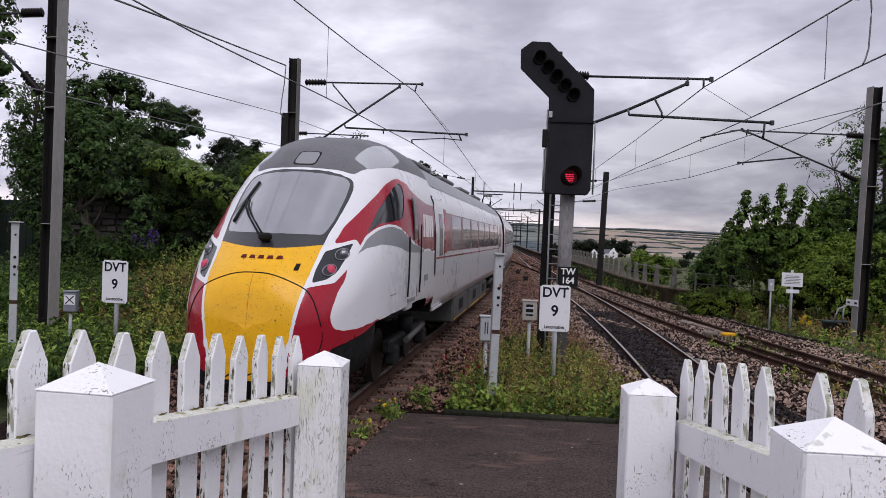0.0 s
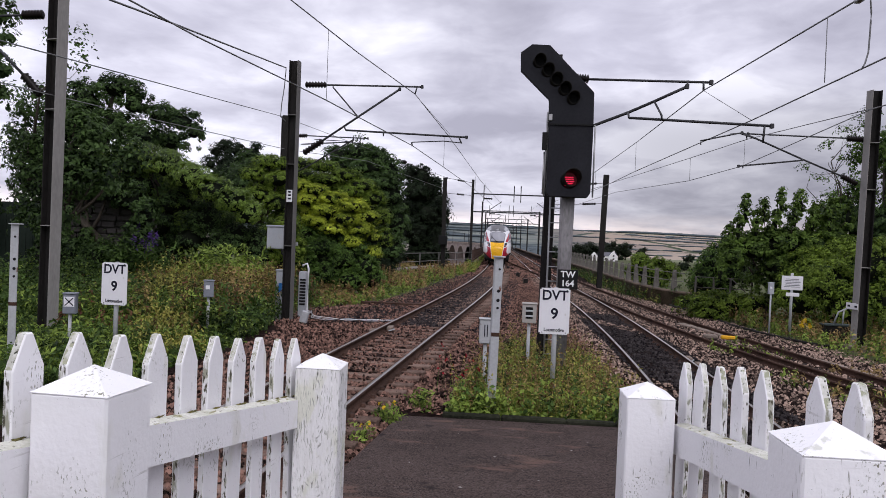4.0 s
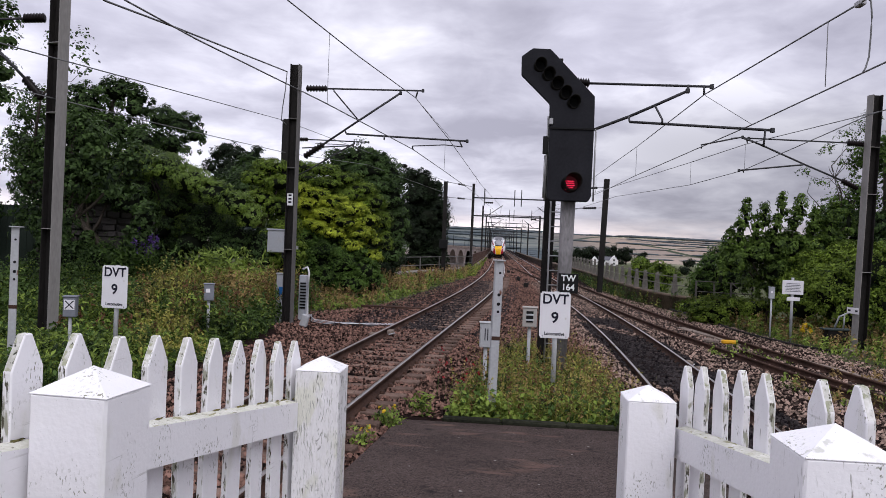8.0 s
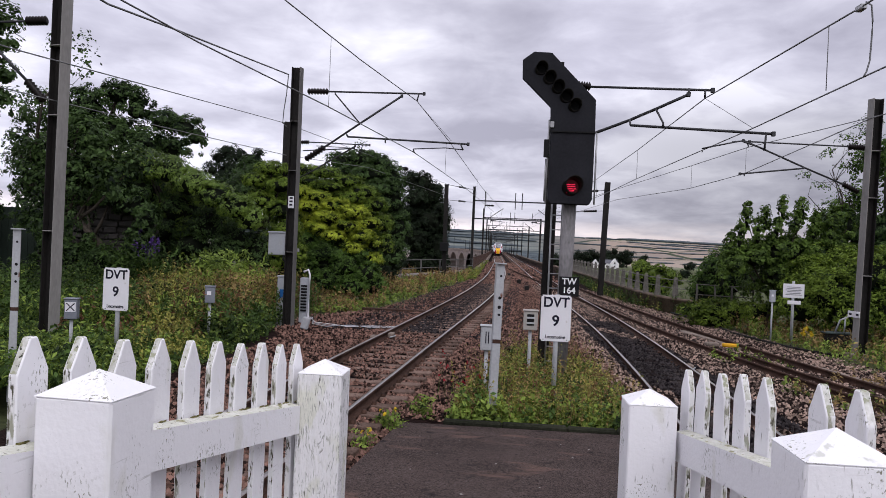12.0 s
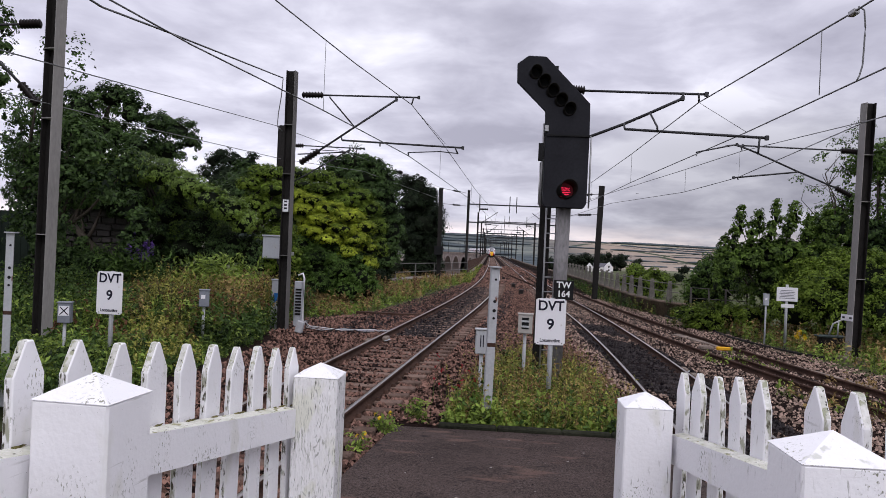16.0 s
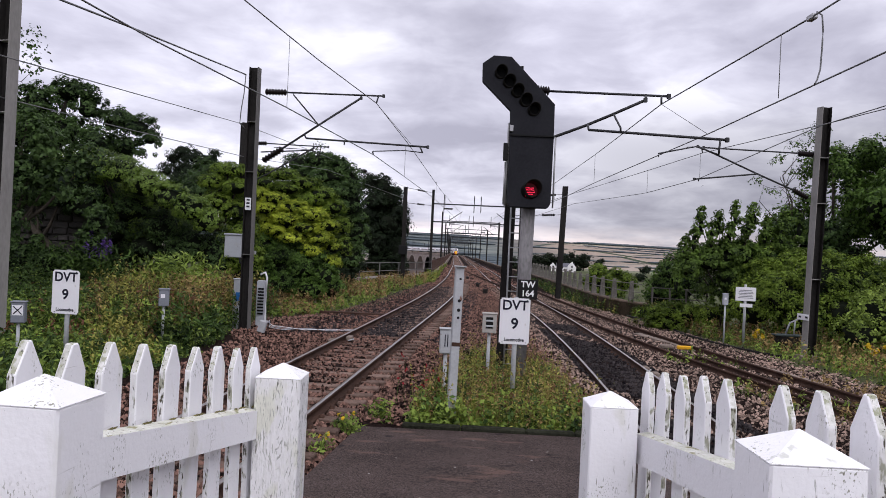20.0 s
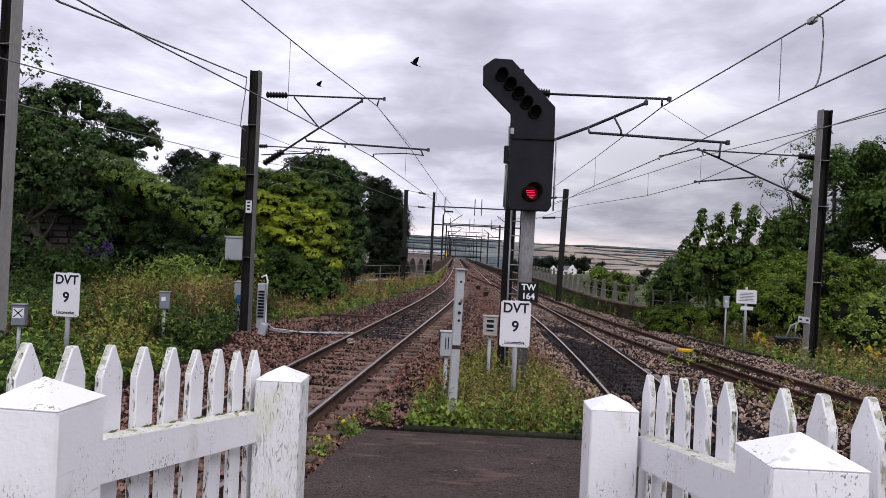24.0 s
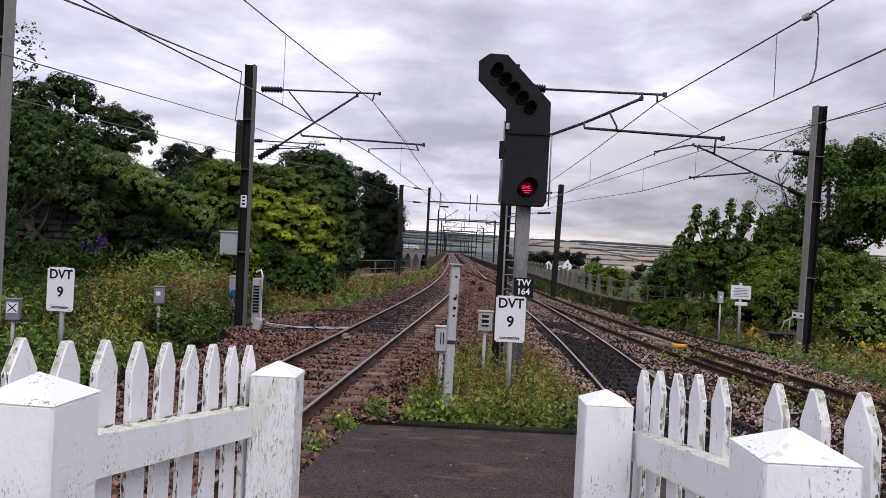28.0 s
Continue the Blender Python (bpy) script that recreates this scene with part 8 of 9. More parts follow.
tree("bush", (-10.4, 31.5, 0.3), B(((-9.55, 32.0, 4.11), (0.93, 0.75, 1.05)), ((-9.41, 31.5, 5.35), (0.78, 0.62, 0.30)), ((-10.04, 31.3, 4.85), (0.55, 0.44, 0.30)), ((-8.90, 31.0, 4.63), (0.63, 0.51, 0.32)), ((-9.56, 30.8, 4.00), (0.58, 0.47, 0.31)), ((-8.85, 30.8, 3.66), (0.67, 0.54, 0.40)),
     ((-8.57, 31.0, 2.83), (0.72, 0.58, 0.63)), ((-9.13, 31.0, 2.23), (0.68, 0.54, 0.68)), ((-8.24, 30.8, 1.81), (0.63, 0.50, 0.79)), ((-9.3, 31.4, 1.3), (1.1, 0.8, 1.0))),
     24000, 0.105, LEAF_FRESH, "leafy green bush with dead twigs showing", "bush", group="bushes", limbs=4, hug=1.2, core=0.70, fill=0.18)
tree("bush", (-7.5, 35.5, 0.1), B(((-7.57, 35.5, 3.35), (2.20, 1.76, 1.94)), ((-9.00, 35.0, 5.66), (0.77, 0.61, 0.26)), ((-7.98, 34.8, 5.55), (0.81, 0.65, 0.28)), ((-6.94, 34.6, 5.19), (0.81, 0.65, 0.28)), ((-6.13, 34.5, 4.72), (0.75, 0.60, 0.30)), ((-5.55, 34.6, 4.17), (0.61, 0.48, 0.35)),
     ((-7.64, 34.3, 4.93), (0.75, 0.60, 0.25)), ((-6.57, 34.2, 4.43), (0.70, 0.56, 0.25)), ((-5.19, 34.8, 3.37), (0.46, 0.37, 0.46)), ((-5.00, 34.8, 2.41), (0.38, 0.35, 0.56)), ((-8.52, 34.2, 5.10), (0.65, 0.52, 0.22)), ((-7.8, 35.4, 4.6), (1.5, 1.0, 0.7))),
     32000, 0.105, LEAF_FRESH, "green bush in layered tiers above the yellow-green one", "bush", group="bushes", limbs=5, hug=1.3, core=0.72, fill=0.15)
tree("lime_bush", (-7.2, 34.5, 0.1), B(((-7.29, 34.2, 3.20), (1.65, 1.32, 1.25)), ((-8.75, 33.5, 4.58), (0.68, 0.55, 0.27)), ((-7.92, 33.4, 4.38), (0.68, 0.55, 0.24)), ((-7.08, 33.3, 4.04), (0.73, 0.58, 0.27)), ((-6.23, 33.2, 3.73), (0.68, 0.54, 0.27)), ((-5.61, 33.3, 3.31), (0.58, 0.47, 0.29)),
     ((-8.30, 33.2, 3.94), (0.63, 0.50, 0.27)), ((-7.34, 33.0, 3.53), (0.67, 0.54, 0.26)), ((-6.47, 32.9, 3.17), (0.62, 0.50, 0.26)), ((-5.78, 33.0, 2.76), (0.58, 0.46, 0.29)), ((-5.29, 33.4, 2.44), (0.44, 0.35, 0.34)), ((-7.84, 32.9, 3.06), (0.53, 0.42, 0.22)), ((-6.97, 32.8, 2.71), (0.57, 0.46, 0.24)),
     ((-6.11, 32.9, 2.21), (0.53, 0.42, 0.24)), ((-5.31, 33.4, 1.75), (0.37, 0.35, 0.34))),
     36000, 0.095, LEAF_LIME, "bright yellow-green bush spilling towards the ballast", "bush", group="bushes", limbs=5, hug=1.3, core=0.72, fill=0.15)
tree("bush", (-6.4, 33.4, 0.1), B(((-7.08, 33.6, 1.32), (1.96, 1.57, 1.35)), ((-8.36, 33.0, 2.39), (0.67, 0.54, 0.48)), ((-7.41, 32.7, 1.94), (0.72, 0.57, 0.48)), ((-6.39, 32.6, 1.50), (0.76, 0.61, 0.52)), ((-5.54, 32.7, 1.18), (0.67, 0.53, 0.52)), ((-8.21, 32.6, 1.30), (0.71, 0.57, 0.62)),
     ((-7.17, 32.4, 0.87), (0.76, 0.60, 0.57)), ((-6.07, 32.4, 0.61), (0.71, 0.57, 0.47)), ((-5.19, 32.9, 0.70), (0.53, 0.42, 0.53)), ((-8.25, 32.4, 0.47), (0.66, 0.53, 0.52))),
     26000, 0.103, LEAF_MID, "green leafy bush under the yellow-green one", "bush", group="bushes", limbs=4, core=0.74, fill=0.2)
tree("tree", (-8.2, 45.5, 0.3), B(((-7.65, 45.0, 5.13), (1.80, 1.44, 2.46)), ((-9.14, 44.5, 7.08), (1.04, 0.83, 0.52)), ((-7.93, 44.2, 7.25), (0.97, 0.77, 0.55)), ((-6.83, 44.0, 6.82), (0.90, 0.72, 0.55)), ((-6.09, 44.0, 6.20), (0.71, 0.56, 0.71)), ((-7.46, 43.6, 6.33), (1.08, 0.86, 0.51)),
     ((-6.14, 43.8, 4.95), (0.89, 0.72, 0.96)), ((-5.78, 44.0, 3.36), (0.77, 0.62, 1.09)), ((-9.13, 43.8, 6.29), (0.89, 0.72, 0.45)), ((-6.75, 43.4, 5.54), (0.95, 0.76, 0.51)), ((-5.88, 44.0, 1.90), (0.77, 0.62, 0.96))),
     28000, 0.155, LEAF_DARK, "round dark green tree behind the yellow-green bush", group="trees", ragged=0.2, core=0.7, fill=0.2)
tree("tree", (-10.6, 39.5, 0.3), lumps((-10.4, 39.5, 3.9), (2.3, 2.0, 2.2), 12, seed=18), 15000, 0.17, LEAF_MID, "green tree rising behind the bushes", group="trees")
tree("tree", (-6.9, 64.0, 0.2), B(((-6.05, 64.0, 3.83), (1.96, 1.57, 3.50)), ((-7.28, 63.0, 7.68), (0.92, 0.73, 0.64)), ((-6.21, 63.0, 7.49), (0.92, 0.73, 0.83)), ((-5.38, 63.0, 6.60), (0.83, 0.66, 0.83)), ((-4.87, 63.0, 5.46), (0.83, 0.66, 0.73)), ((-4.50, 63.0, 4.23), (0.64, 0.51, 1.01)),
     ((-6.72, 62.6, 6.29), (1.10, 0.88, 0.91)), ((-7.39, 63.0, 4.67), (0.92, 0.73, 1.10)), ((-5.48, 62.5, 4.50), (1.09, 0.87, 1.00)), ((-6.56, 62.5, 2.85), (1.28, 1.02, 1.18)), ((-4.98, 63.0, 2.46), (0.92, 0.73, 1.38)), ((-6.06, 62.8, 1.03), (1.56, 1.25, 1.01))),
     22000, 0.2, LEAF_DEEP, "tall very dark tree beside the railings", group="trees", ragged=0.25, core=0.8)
tree("tree", (-8.8, 60.0, 0.2), lumps((-8.6, 60.0, 3.2), (2.1, 1.6, 2.8), 8, seed=29), 8000, 0.22, LEAF_DEEP, "dark tree behind the railings, shade put into its leaf colour", group="trees")
tree("bush", (-5.6, 67.0, -0.5), lumps((-5.6, 67.0, 0.5), (2.6, 1.3, 1.6), 9, seed=39), 7000, 0.2, LEAF_DEEP, "dark bush behind the pipe railing, shade put into its leaf colour", "bush", group="bushes", limbs=2)
tree("tree", (-13.0, 37.0, 0.5), lumps((-12.6, 37.0, 4.0), (2.8, 2.2, 2.2), 10, seed=19), 13000, 0.19, LEAF_DARK, "dark leafy tree filling the gap behind the ivy", group="trees")
tree("bush", (-18.5, 23.5, 0.8), lumps((-18.0, 23.5, 2.6), (2.4, 1.5, 2.0), 8, seed=12), 10000, 0.16, LEAF_DARK, "dark bush against the board fence", "bush", group="bushes")
tree("bush", (-14.2, 26.5, 0.7), lumps((-14.4, 26.3, 1.7), (2.2, 1.0, 1.2), 8, seed=13), 12000, 0.13, LEAF_DARK, "dark creeper bush at the foot of the wall", "bush", group="bushes")
tree("ivy_bush", (-12.2, 24.6, 0.5), B(((-14.3, 24.7, 3.6), (0.6, 0.6, 0.5)), ((-13.5, 24.6, 3.65), (0.6, 0.55, 0.4)), ((-12.7, 24.6, 3.6), (0.6, 0.6, 0.42)), ((-12.0, 24.5, 3.45), (0.55, 0.6, 0.55)), ((-11.35, 24.4, 2.9), (0.4, 0.5, 0.55)), ((-11.5, 24.4, 2.1), (0.5, 0.5, 0.7)), ((-11.8, 24.4, 1.2), (0.7, 0.5, 0.6))),
     9000, 0.12, LEAF_DARK, "ivy hanging over the top and end of the old wall", "bush", group="bushes", limbs=2)
tree("bush", (-13.6, 24.3, 0.6), B(((-14.4, 24.3, 1.6), (0.7, 0.5, 1.0)), ((-13.6, 24.2, 1.35), (0.8, 0.5, 0.75)), ((-12.8, 24.2, 1.3), (0.8, 0.5, 0.75)), ((-14.7, 24.3, 2.5), (0.45, 0.4, 0.6)), ((-13.3, 24.4, 2.1), (0.2, 0.2, 0.35))),
     7000, 0.12, LEAF_DARK, "dark creepers climbing the foot of the old wall", "bush", group="bushes", limbs=2)
# right-hand side
shoots = [(9.35, 3.55), (9.6, 3.95), (9.97, 4.70), (10.3, 4.1), (10.68, 4.62), (11.0, 4.2), (11.37, 5.02), (11.75, 4.5), (12.09, 5.05), (12.45, 4.4), (12.77, 4.55), (13.1, 4.3), (13.42, 4.8), (13.8, 4.6), (9.15, 2.75), (9.0, 2.2)]
tree("tree", (11.0, 32.5, -0.5), B(((12.0, 32.8, 1.7), (1.6, 1.3, 1.5)), *[((x, 31.7 + 0.2 * math.sin(x * 9), z - 0.62), (0.17, 0.2, 0.66)) for x, z in shoots],
     *[((x, 31.9, z), (0.58, 0.7, 0.66)) for x, z in ((9.55, 2.3), (10.3, 2.6), (11.0, 2.8), (11.8, 2.9), (12.7, 2.8), (13.4, 3.0), (11.2, 1.9), (12.5, 2.0), (11.6, 0.8), (12.4, 0.7))]),
     46000, 0.112, LEAF_SYC, "young sycamore with upright leafy shoots", ratio=0.75, trunk=0.1, limbs=14, group="trees", ragged=0.2, core=0.55)
tree("tree", (16.0, 35.0, -0.8), lumps((17.7, 35.0, 5.1), (3.7, 2.4, 3.9), 34, (0.14, 0.26), seed=21), 19000, 0.17, LEAF_MID, "taller tree with thin open twigs at its top", trunk=0.2, limbs=14, core=0.0, fill=0.75, group="trees", ragged=0.3)
tree("tree", (19.5, 32.0, -1.0), lumps((19.0, 32.0, 4.4), (3.0, 2.2, 3.0), 14, seed=22), 16000, 0.2, LEAF_MID, "leafy tree beyond the siding mast", trunk=0.2, limbs=6, group="trees")
tree("ivy_bush", (13.6, 30.0, -0.6), B(((13.6, 30.5, 1.4), (2.6, 1.6, 1.7)), ((12.4, 29.6, 1.4), (1.1, 0.9, 1.2)), ((13.8, 29.5, 2.1), (1.3, 0.9, 1.1)), ((15.2, 29.6, 1.8), (1.3, 0.9, 1.2)), ((16.6, 29.8, 1.6), (1.4, 1.0, 1.3)), ((14.4, 29.0, 0.8), (1.4, 0.8, 1.0)), ((11.6, 30.0, 0.9), (1.1, 0.8, 1.0)), ((12.9, 28.9, 0.6), (1.0, 0.8, 0.9)), ((17.8, 30.0, 1.3), (1.2, 1.0, 1.2))),
     44000, 0.115, LEAF_FRESH, "thick bush of glossy green leaves behind the notice board", "bush", group="bushes", limbs=2)
tree("bush", (15.4, 26.0, -0.6), B(((15.6, 26.2, 0.8), (2.1, 1.2, 1.1)), ((14.1, 25.8, 1.0), (1.0, 0.8, 1.0)), ((15.1, 25.6, 1.7), (1.0, 0.8, 0.8)), ((16.6, 25.8, 1.6), (1.1, 0.9, 0.9)), ((13.4, 25.6, 0.4), (0.9, 0.7, 0.7)), ((17.6, 25.8, 1.2), (1.0, 0.9, 1.0))),
     15000, 0.12, WEED, "light green bush beside the siding mast", "bush", group="bushes", limbs=2)
tree("bush", (10.4, 36.5, -0.6), B(((10.61, 36.5, 1.5), (1.06, 0.85, 1.2)), ((9.88, 36.0, 1.9), (0.73, 0.59, 0.58)), ((10.57, 36.0, 2.55), (0.68, 0.55, 0.58)), ((9.48, 36.0, 1.22), (0.63, 0.50, 0.6)), ((10.86, 36.0, 1.53), (0.89, 0.71, 0.68)), ((9.9, 36.2, 0.6), (1.2, 0.7, 0.9))),
     12000, 0.13, LEAF_MID, "sloping bush at the parapet's end", "bush", group="bushes", limbs=2, ragged=0.25)
tree("bramble", (9.3, 33.6, -0.5), B(((9.45, 33.5, 0.35), (0.73, 0.59, 0.36)), ((8.82, 33.8, 0.25), (0.59, 0.47, 0.30)), ((10.00, 33.0, 0.30), (0.72, 0.58, 0.45)), ((8.28, 34.0, 0.20), (0.40, 0.35, 0.25)), ((10.7, 32.6, 0.3), (0.7, 0.5, 0.5)), ((9.4, 33.3, -0.1), (1.0, 0.6, 0.45))),
     8000, 0.11, LEAF_FRESH, "low bramble spilling through the field railing", "bush", group="bushes", limbs=2, trunk=0.04, ragged=0.3)
tree("bush", (11.9, 60.5, -2.2), lumps((11.9, 60.5, 0.35), (2.3, 1.6, 1.75), 14, (0.2, 0.34), seed=32), 12000, 0.15, LEAF_FRESH, "round green bush beyond the parapet", "bush", group="bushes")
tree("twig_spray", (-11.2, 18.0, 5.2), B(((-10.15, 18.0, 6.75), (0.38, 0.3, 0.6)), ((-10.1, 18.0, 6.3), (0.3, 0.2, 0.25)), ((-10.85, 18.0, 6.9), (0.2, 0.2, 0.4))), 230, 0.10, LEAF_DARK, "thin leafy twigs hanging out beside the tall mast", "branch", trunk=0.025, limbs=1, core=0, fill=0.9)
tree("bush", (15.6, 34.0, -0.7), lumps((15.6, 33.8, 3.0), (2.2, 1.3, 2.1), 12, seed=23), 13000, 0.16, LEAF_DARK, "dark green bush filling the gap between two trees", "bush", group="bushes", limbs=3)
tree("twig_spray", (14.6, 34.0, 4.6), B(((13.9, 34.0, 7.1), (0.45, 0.3, 0.3)), ((13.0, 34.0, 6.1), (0.4, 0.3, 0.25)), ((14.6, 34.0, 7.7), (0.5, 0.3, 0.3)), ((13.6, 34.0, 5.7), (0.4, 0.3, 0.25)), ((15.3, 34.0, 8.1), (0.5, 0.4, 0.4)), ((14.5, 34.0, 6.5), (0.4, 0.3, 0.3)), ((15.0, 34.0, 7.2), (0.5, 0.3, 0.4)), ((15.6, 34.0, 8.5), (0.5, 0.3, 0.4))), 900, 0.11, LEAF_MID, "leafy outer twigs of the open tree", "branch", trunk=0.03, limbs=6, core=0, fill=0.9)
# bare outer twigs of the open tree
g = random.Random(17)
twig = thing("bare_branches", (14.9, 34.0, 2.5), "thin bare branches reaching out of the tree", "branches")
for k in range(12):
    a = Vector((g.uniform(-0.6, 1.4), g.uniform(-0.4, 0.4), g.uniform(0, 2.0)))
    b = a + Vector((g.uniform(-2.0, 0.9), g.uniform(-0.4, 0.4), g.uniform(0.8, 2.4)))
    c = b + Vector((g.uniform(-0.7, 0.3), 0, g.uniform(0.1, 0.7)))
    part("branch", tube_bm([a, (a + b) / 2 + Vector((0.1, 0, -0.12)), b, c], [0.03, 0.022, 0.014, 0.005], 5), BARK, twig)

# ---- weeds ----


def weeds(name, label, count, region, height, size, material, seed, spread=0.16, leaves=14, droop=0.5, ratio=0.4, base=None, tip=0.0):
    """Upright weeds: leaves set round stems. region(g, n) gives x, y."""
    g = np.random.default_rng(seed)
    x, y = region(g, count)
    n = len(x)
    h = g.uniform(*height, n) * np.where(x < -5, np.where(y < 16.6, 0.5, 1.0) * np.clip(0.35 + (-5.5 - x) * 0.65, 0.4, 1.0), 1.0)
    z0 = base(x, y) if base else np.maximum(ground_z(x, y), bed(x, y) - 0.22)
    lean = g.normal(0, 0.12, (n, 2))
    t = g.random((n, leaves)) ** (0.75 if tip == 0 else 1.0)
    t = tip + (1 - tip) * t
    a = g.uniform(0, 6.28, (n, leaves))
    r = spread * g.uniform(0.2, 1.0, (n, leaves)) * (1.15 - 0.8 * t)
    P = np.stack([x[:, None] + np.cos(a) * r + lean[:, :1] * t * h[:, None], y[:, None] + np.sin(a) * r + lean[:, 1:] * t * h[:, None], z0[:, None] + t * h[:, None]], -1).reshape(-1, 3)
    N = np.stack([np.cos(a) * 0.5, np.sin(a) * 0.5 - 0.2, np.full_like(a, 0.9)], -1).reshape(-1, 3) + g.normal(0, 0.45, (n * leaves, 3))
    N /= np.linalg.norm(N, axis=1, keepdims=True)
    me = leaf_mesh(name, P, N, size * g.uniform(0.5, 1.4, len(P)), ratio, droop)
    # stems
    sv = np.stack([np.stack([x - 0.0035, y, z0], -1), np.stack([x + 0.0035, y, z0], -1), np.stack([x + lean[:, 0] * h, y + lean[:, 1] * h, z0 + h], -1)], 1)
    sm = raw_mesh(name, sv.reshape(-1, 3), np.arange(n * 3).reshape(-1, 3))
    bm = bmesh.new()
    bm.from_mesh(me)
    bm.from_mesh(sm)
    bm.to_mesh(me)
    bm.free()
    bpy.data.meshes.remove(sm)
    ob = link(name, me, material)
    if material in (POPPY, RAGWORT, PURPLE):
        # flowers stand on green stems
        me.materials.append(WEED_DARK)
        side = np.zeros(len(me.polygons), np.int32)
        side[-n:] = 1
        me.polygons.foreach_set("material_index", side)
    return tagged(ob, label, "weeds", kind="stuff")


def patch(cx, cy, sx, sy):
    return lambda g, n: (cx + sx * g.normal(0, 0.5, n), cy + sy * g.normal(0, 0.5, n))


def rect(x0, x1, y0, y1):
    return lambda g, n: (g.uniform(x0, x1, n), g.uniform(y0, y1, n))


def bounded(fn, test):
    def region(g, n):
        x, y = fn(g, n * 3)
        ok = test(x, y)
        return x[ok][:n], y[ok][:n]
    return region


island = bounded(rect(-0.65, 2.35, 11.4, 18.0), lambda x, y: (np.abs(x - 0.9 - (y - 11) * 0.05) < 1.55 - 0.12 * (y - 11.3)))
weeds("weeds", "green weeds growing round the signal's foot", 1500, bounded(island, lambda x, y: np.sin(x * 4.1 + y * 1.7) + np.sin(x * 1.9 - y * 3.1) > -0.9), (0.12, 0.6), 0.085, WEED, 41, leaves=14, spread=0.15, ratio=0.55)
weeds("nettles", "darker nettles among the weeds round the signal", 380, island, (0.2, 0.7), 0.095, WEED_DARK, 80, leaves=13, spread=0.15, ratio=0.55)
weeds("weeds", "dry straw-coloured stalks round the signal's foot", 520, island, (0.45, 0.98), 0.055, STRAW, 42, leaves=9, spread=0.06, tip=0.35)
weeds("seed_heads", "yellow-olive stalks round the signal's foot", 560, island, (0.4, 1.1), 0.055, SEEDY, 72, leaves=14, spread=0.10, tip=0.25)
weeds("dock_weeds", "reddish stalks among the weeds round the signal", 240, island, (0.4, 0.9), 0.055, RUSTY, 77, leaves=12, spread=0.07, tip=0.4)
weeds("weeds", "low green weeds along the kerb", 520, rect(-0.5, 1.95, 11.38, 12.4), (0.10, 0.34), 0.085, WEED, 43, ratio=0.6)
weeds("poppies", "red poppies flowering among the weeds", 30, bounded(rect(-0.95, 2.3, 11.5, 13.8), lambda x, y: (x < -0.25) | (x > 2.0)), (0.35, 0.85), 0.05, POPPY, 44, leaves=3, spread=0.05, tip=0.9, ratio=0.9)
clump_spots = np.array([(-1.50, 9.5), (-1.38, 10.7), (-1.02, 11.75)])


def at_clumps(g, n):
    k = g.integers(0, 3, n)
    return clump_spots[k, 0] + g.normal(0, 0.09, n), clump_spots[k, 1] + g.normal(0, 0.12, n)


weeds("weeds", "small clumps of weed at the ramp's edge", 60, at_clumps, (0.1, 0.36), 0.075, WEED, 45)
weeds("ragwort", "small yellow flowers beside the ramp", 9, at_clumps, (0.22, 0.36), 0.045, RAGWORT, 46, leaves=4, spread=0.05, tip=0.85, ratio=0.9)
left_wild = bounded(rect(-13.5, -5.6, 11.5, 28.0), lambda x, y: x < np.interp(y, [11, 15, 19, 21, 25, 28], [-5.9, -5.6, -5.7, -6.1, -6.35, -6.4]))
weeds("nettles", "deep bank of nettles and brambles", 6400, left_wild, (0.4, 1.3), 0.125, WEED_DARK, 47, leaves=15, spread=0.2)
weeds("weeds", "tangled green weeds beside the track", 2200, left_wild, (0.4, 1.15), 0.10, WEED, 48, leaves=13, spread=0.18)
near_wild = bounded(rect(-10.5, -5.6, 11.8, 17.6), lambda x, y: x < np.interp(y, [11, 15, 19], [-5.9, -5.6, -5.7]))
weeds("weeds", "fresh green leafy weeds near the fence", 1700, near_wild, (0.5, 1.3), 0.11, WEED, 78, leaves=13, spread=0.18)
weeds("seed_heads", "olive and yellow seed heads near the fence", 260, bounded(near_wild, lambda x, y: (x > -0.47 * y) & (np.sin(x * 2.1 + y) > 0.1)), (1.2, 2.2), 0.08, SEEDY, 79, leaves=15, spread=0.11, tip=0.35)
weeds("dry_weeds", "tall straw-coloured seed heads in the weeds", 1050, bounded(rect(-11, -6.4, 16.5, 28), lambda x, y: (x < -6.3) & (x > -0.47 * y) & (np.sin(x * 1.1 + y * 0.7) > -0.2)), (1.0, 1.65), 0.085, STRAW, 49, leaves=16, spread=0.11, tip=0.3)
weeds("dock_weeds", "rusty brown dock stalks in the weeds", 420, bounded(rect(-9.5, -5.9, 15, 27), lambda x, y: x < -6.2), (0.8, 1.55), 0.09, RUSTY, 50, leaves=12, spread=0.07, tip=0.5)
weeds("bracken", "pale fern-like leaves before the ivy", 150, patch(-8.2, 22.5, 0.85, 0.7), (1.1, 2.15), 0.17, WEED, 51, leaves=40, spread=0.42, ratio=0.34)
weeds("buddleia_flowers", "purple flower spikes on a bush by the wall", 16, patch(-11.2, 24.0, 0.4, 0.4), (1.9, 2.6), 0.14, PURPLE, 52, leaves=14, spread=0.12, tip=0.82)
weeds("buddleia", "thin-leaved bush by the wall", 120, patch(-11.6, 24.0, 1.2, 0.5), (1.2, 2.3), 0.2, WEED_DARK, 53, leaves=26, spread=0.4, ratio=0.25)
cess = bounded(rect(-9, -2.0, 26, 62), lambda x, y: x < np.interp(y, [25, 28, 34, 43, 55, 62], [-6.3, -4.5, -3.8, -3.1, -2.1, -1.9]))
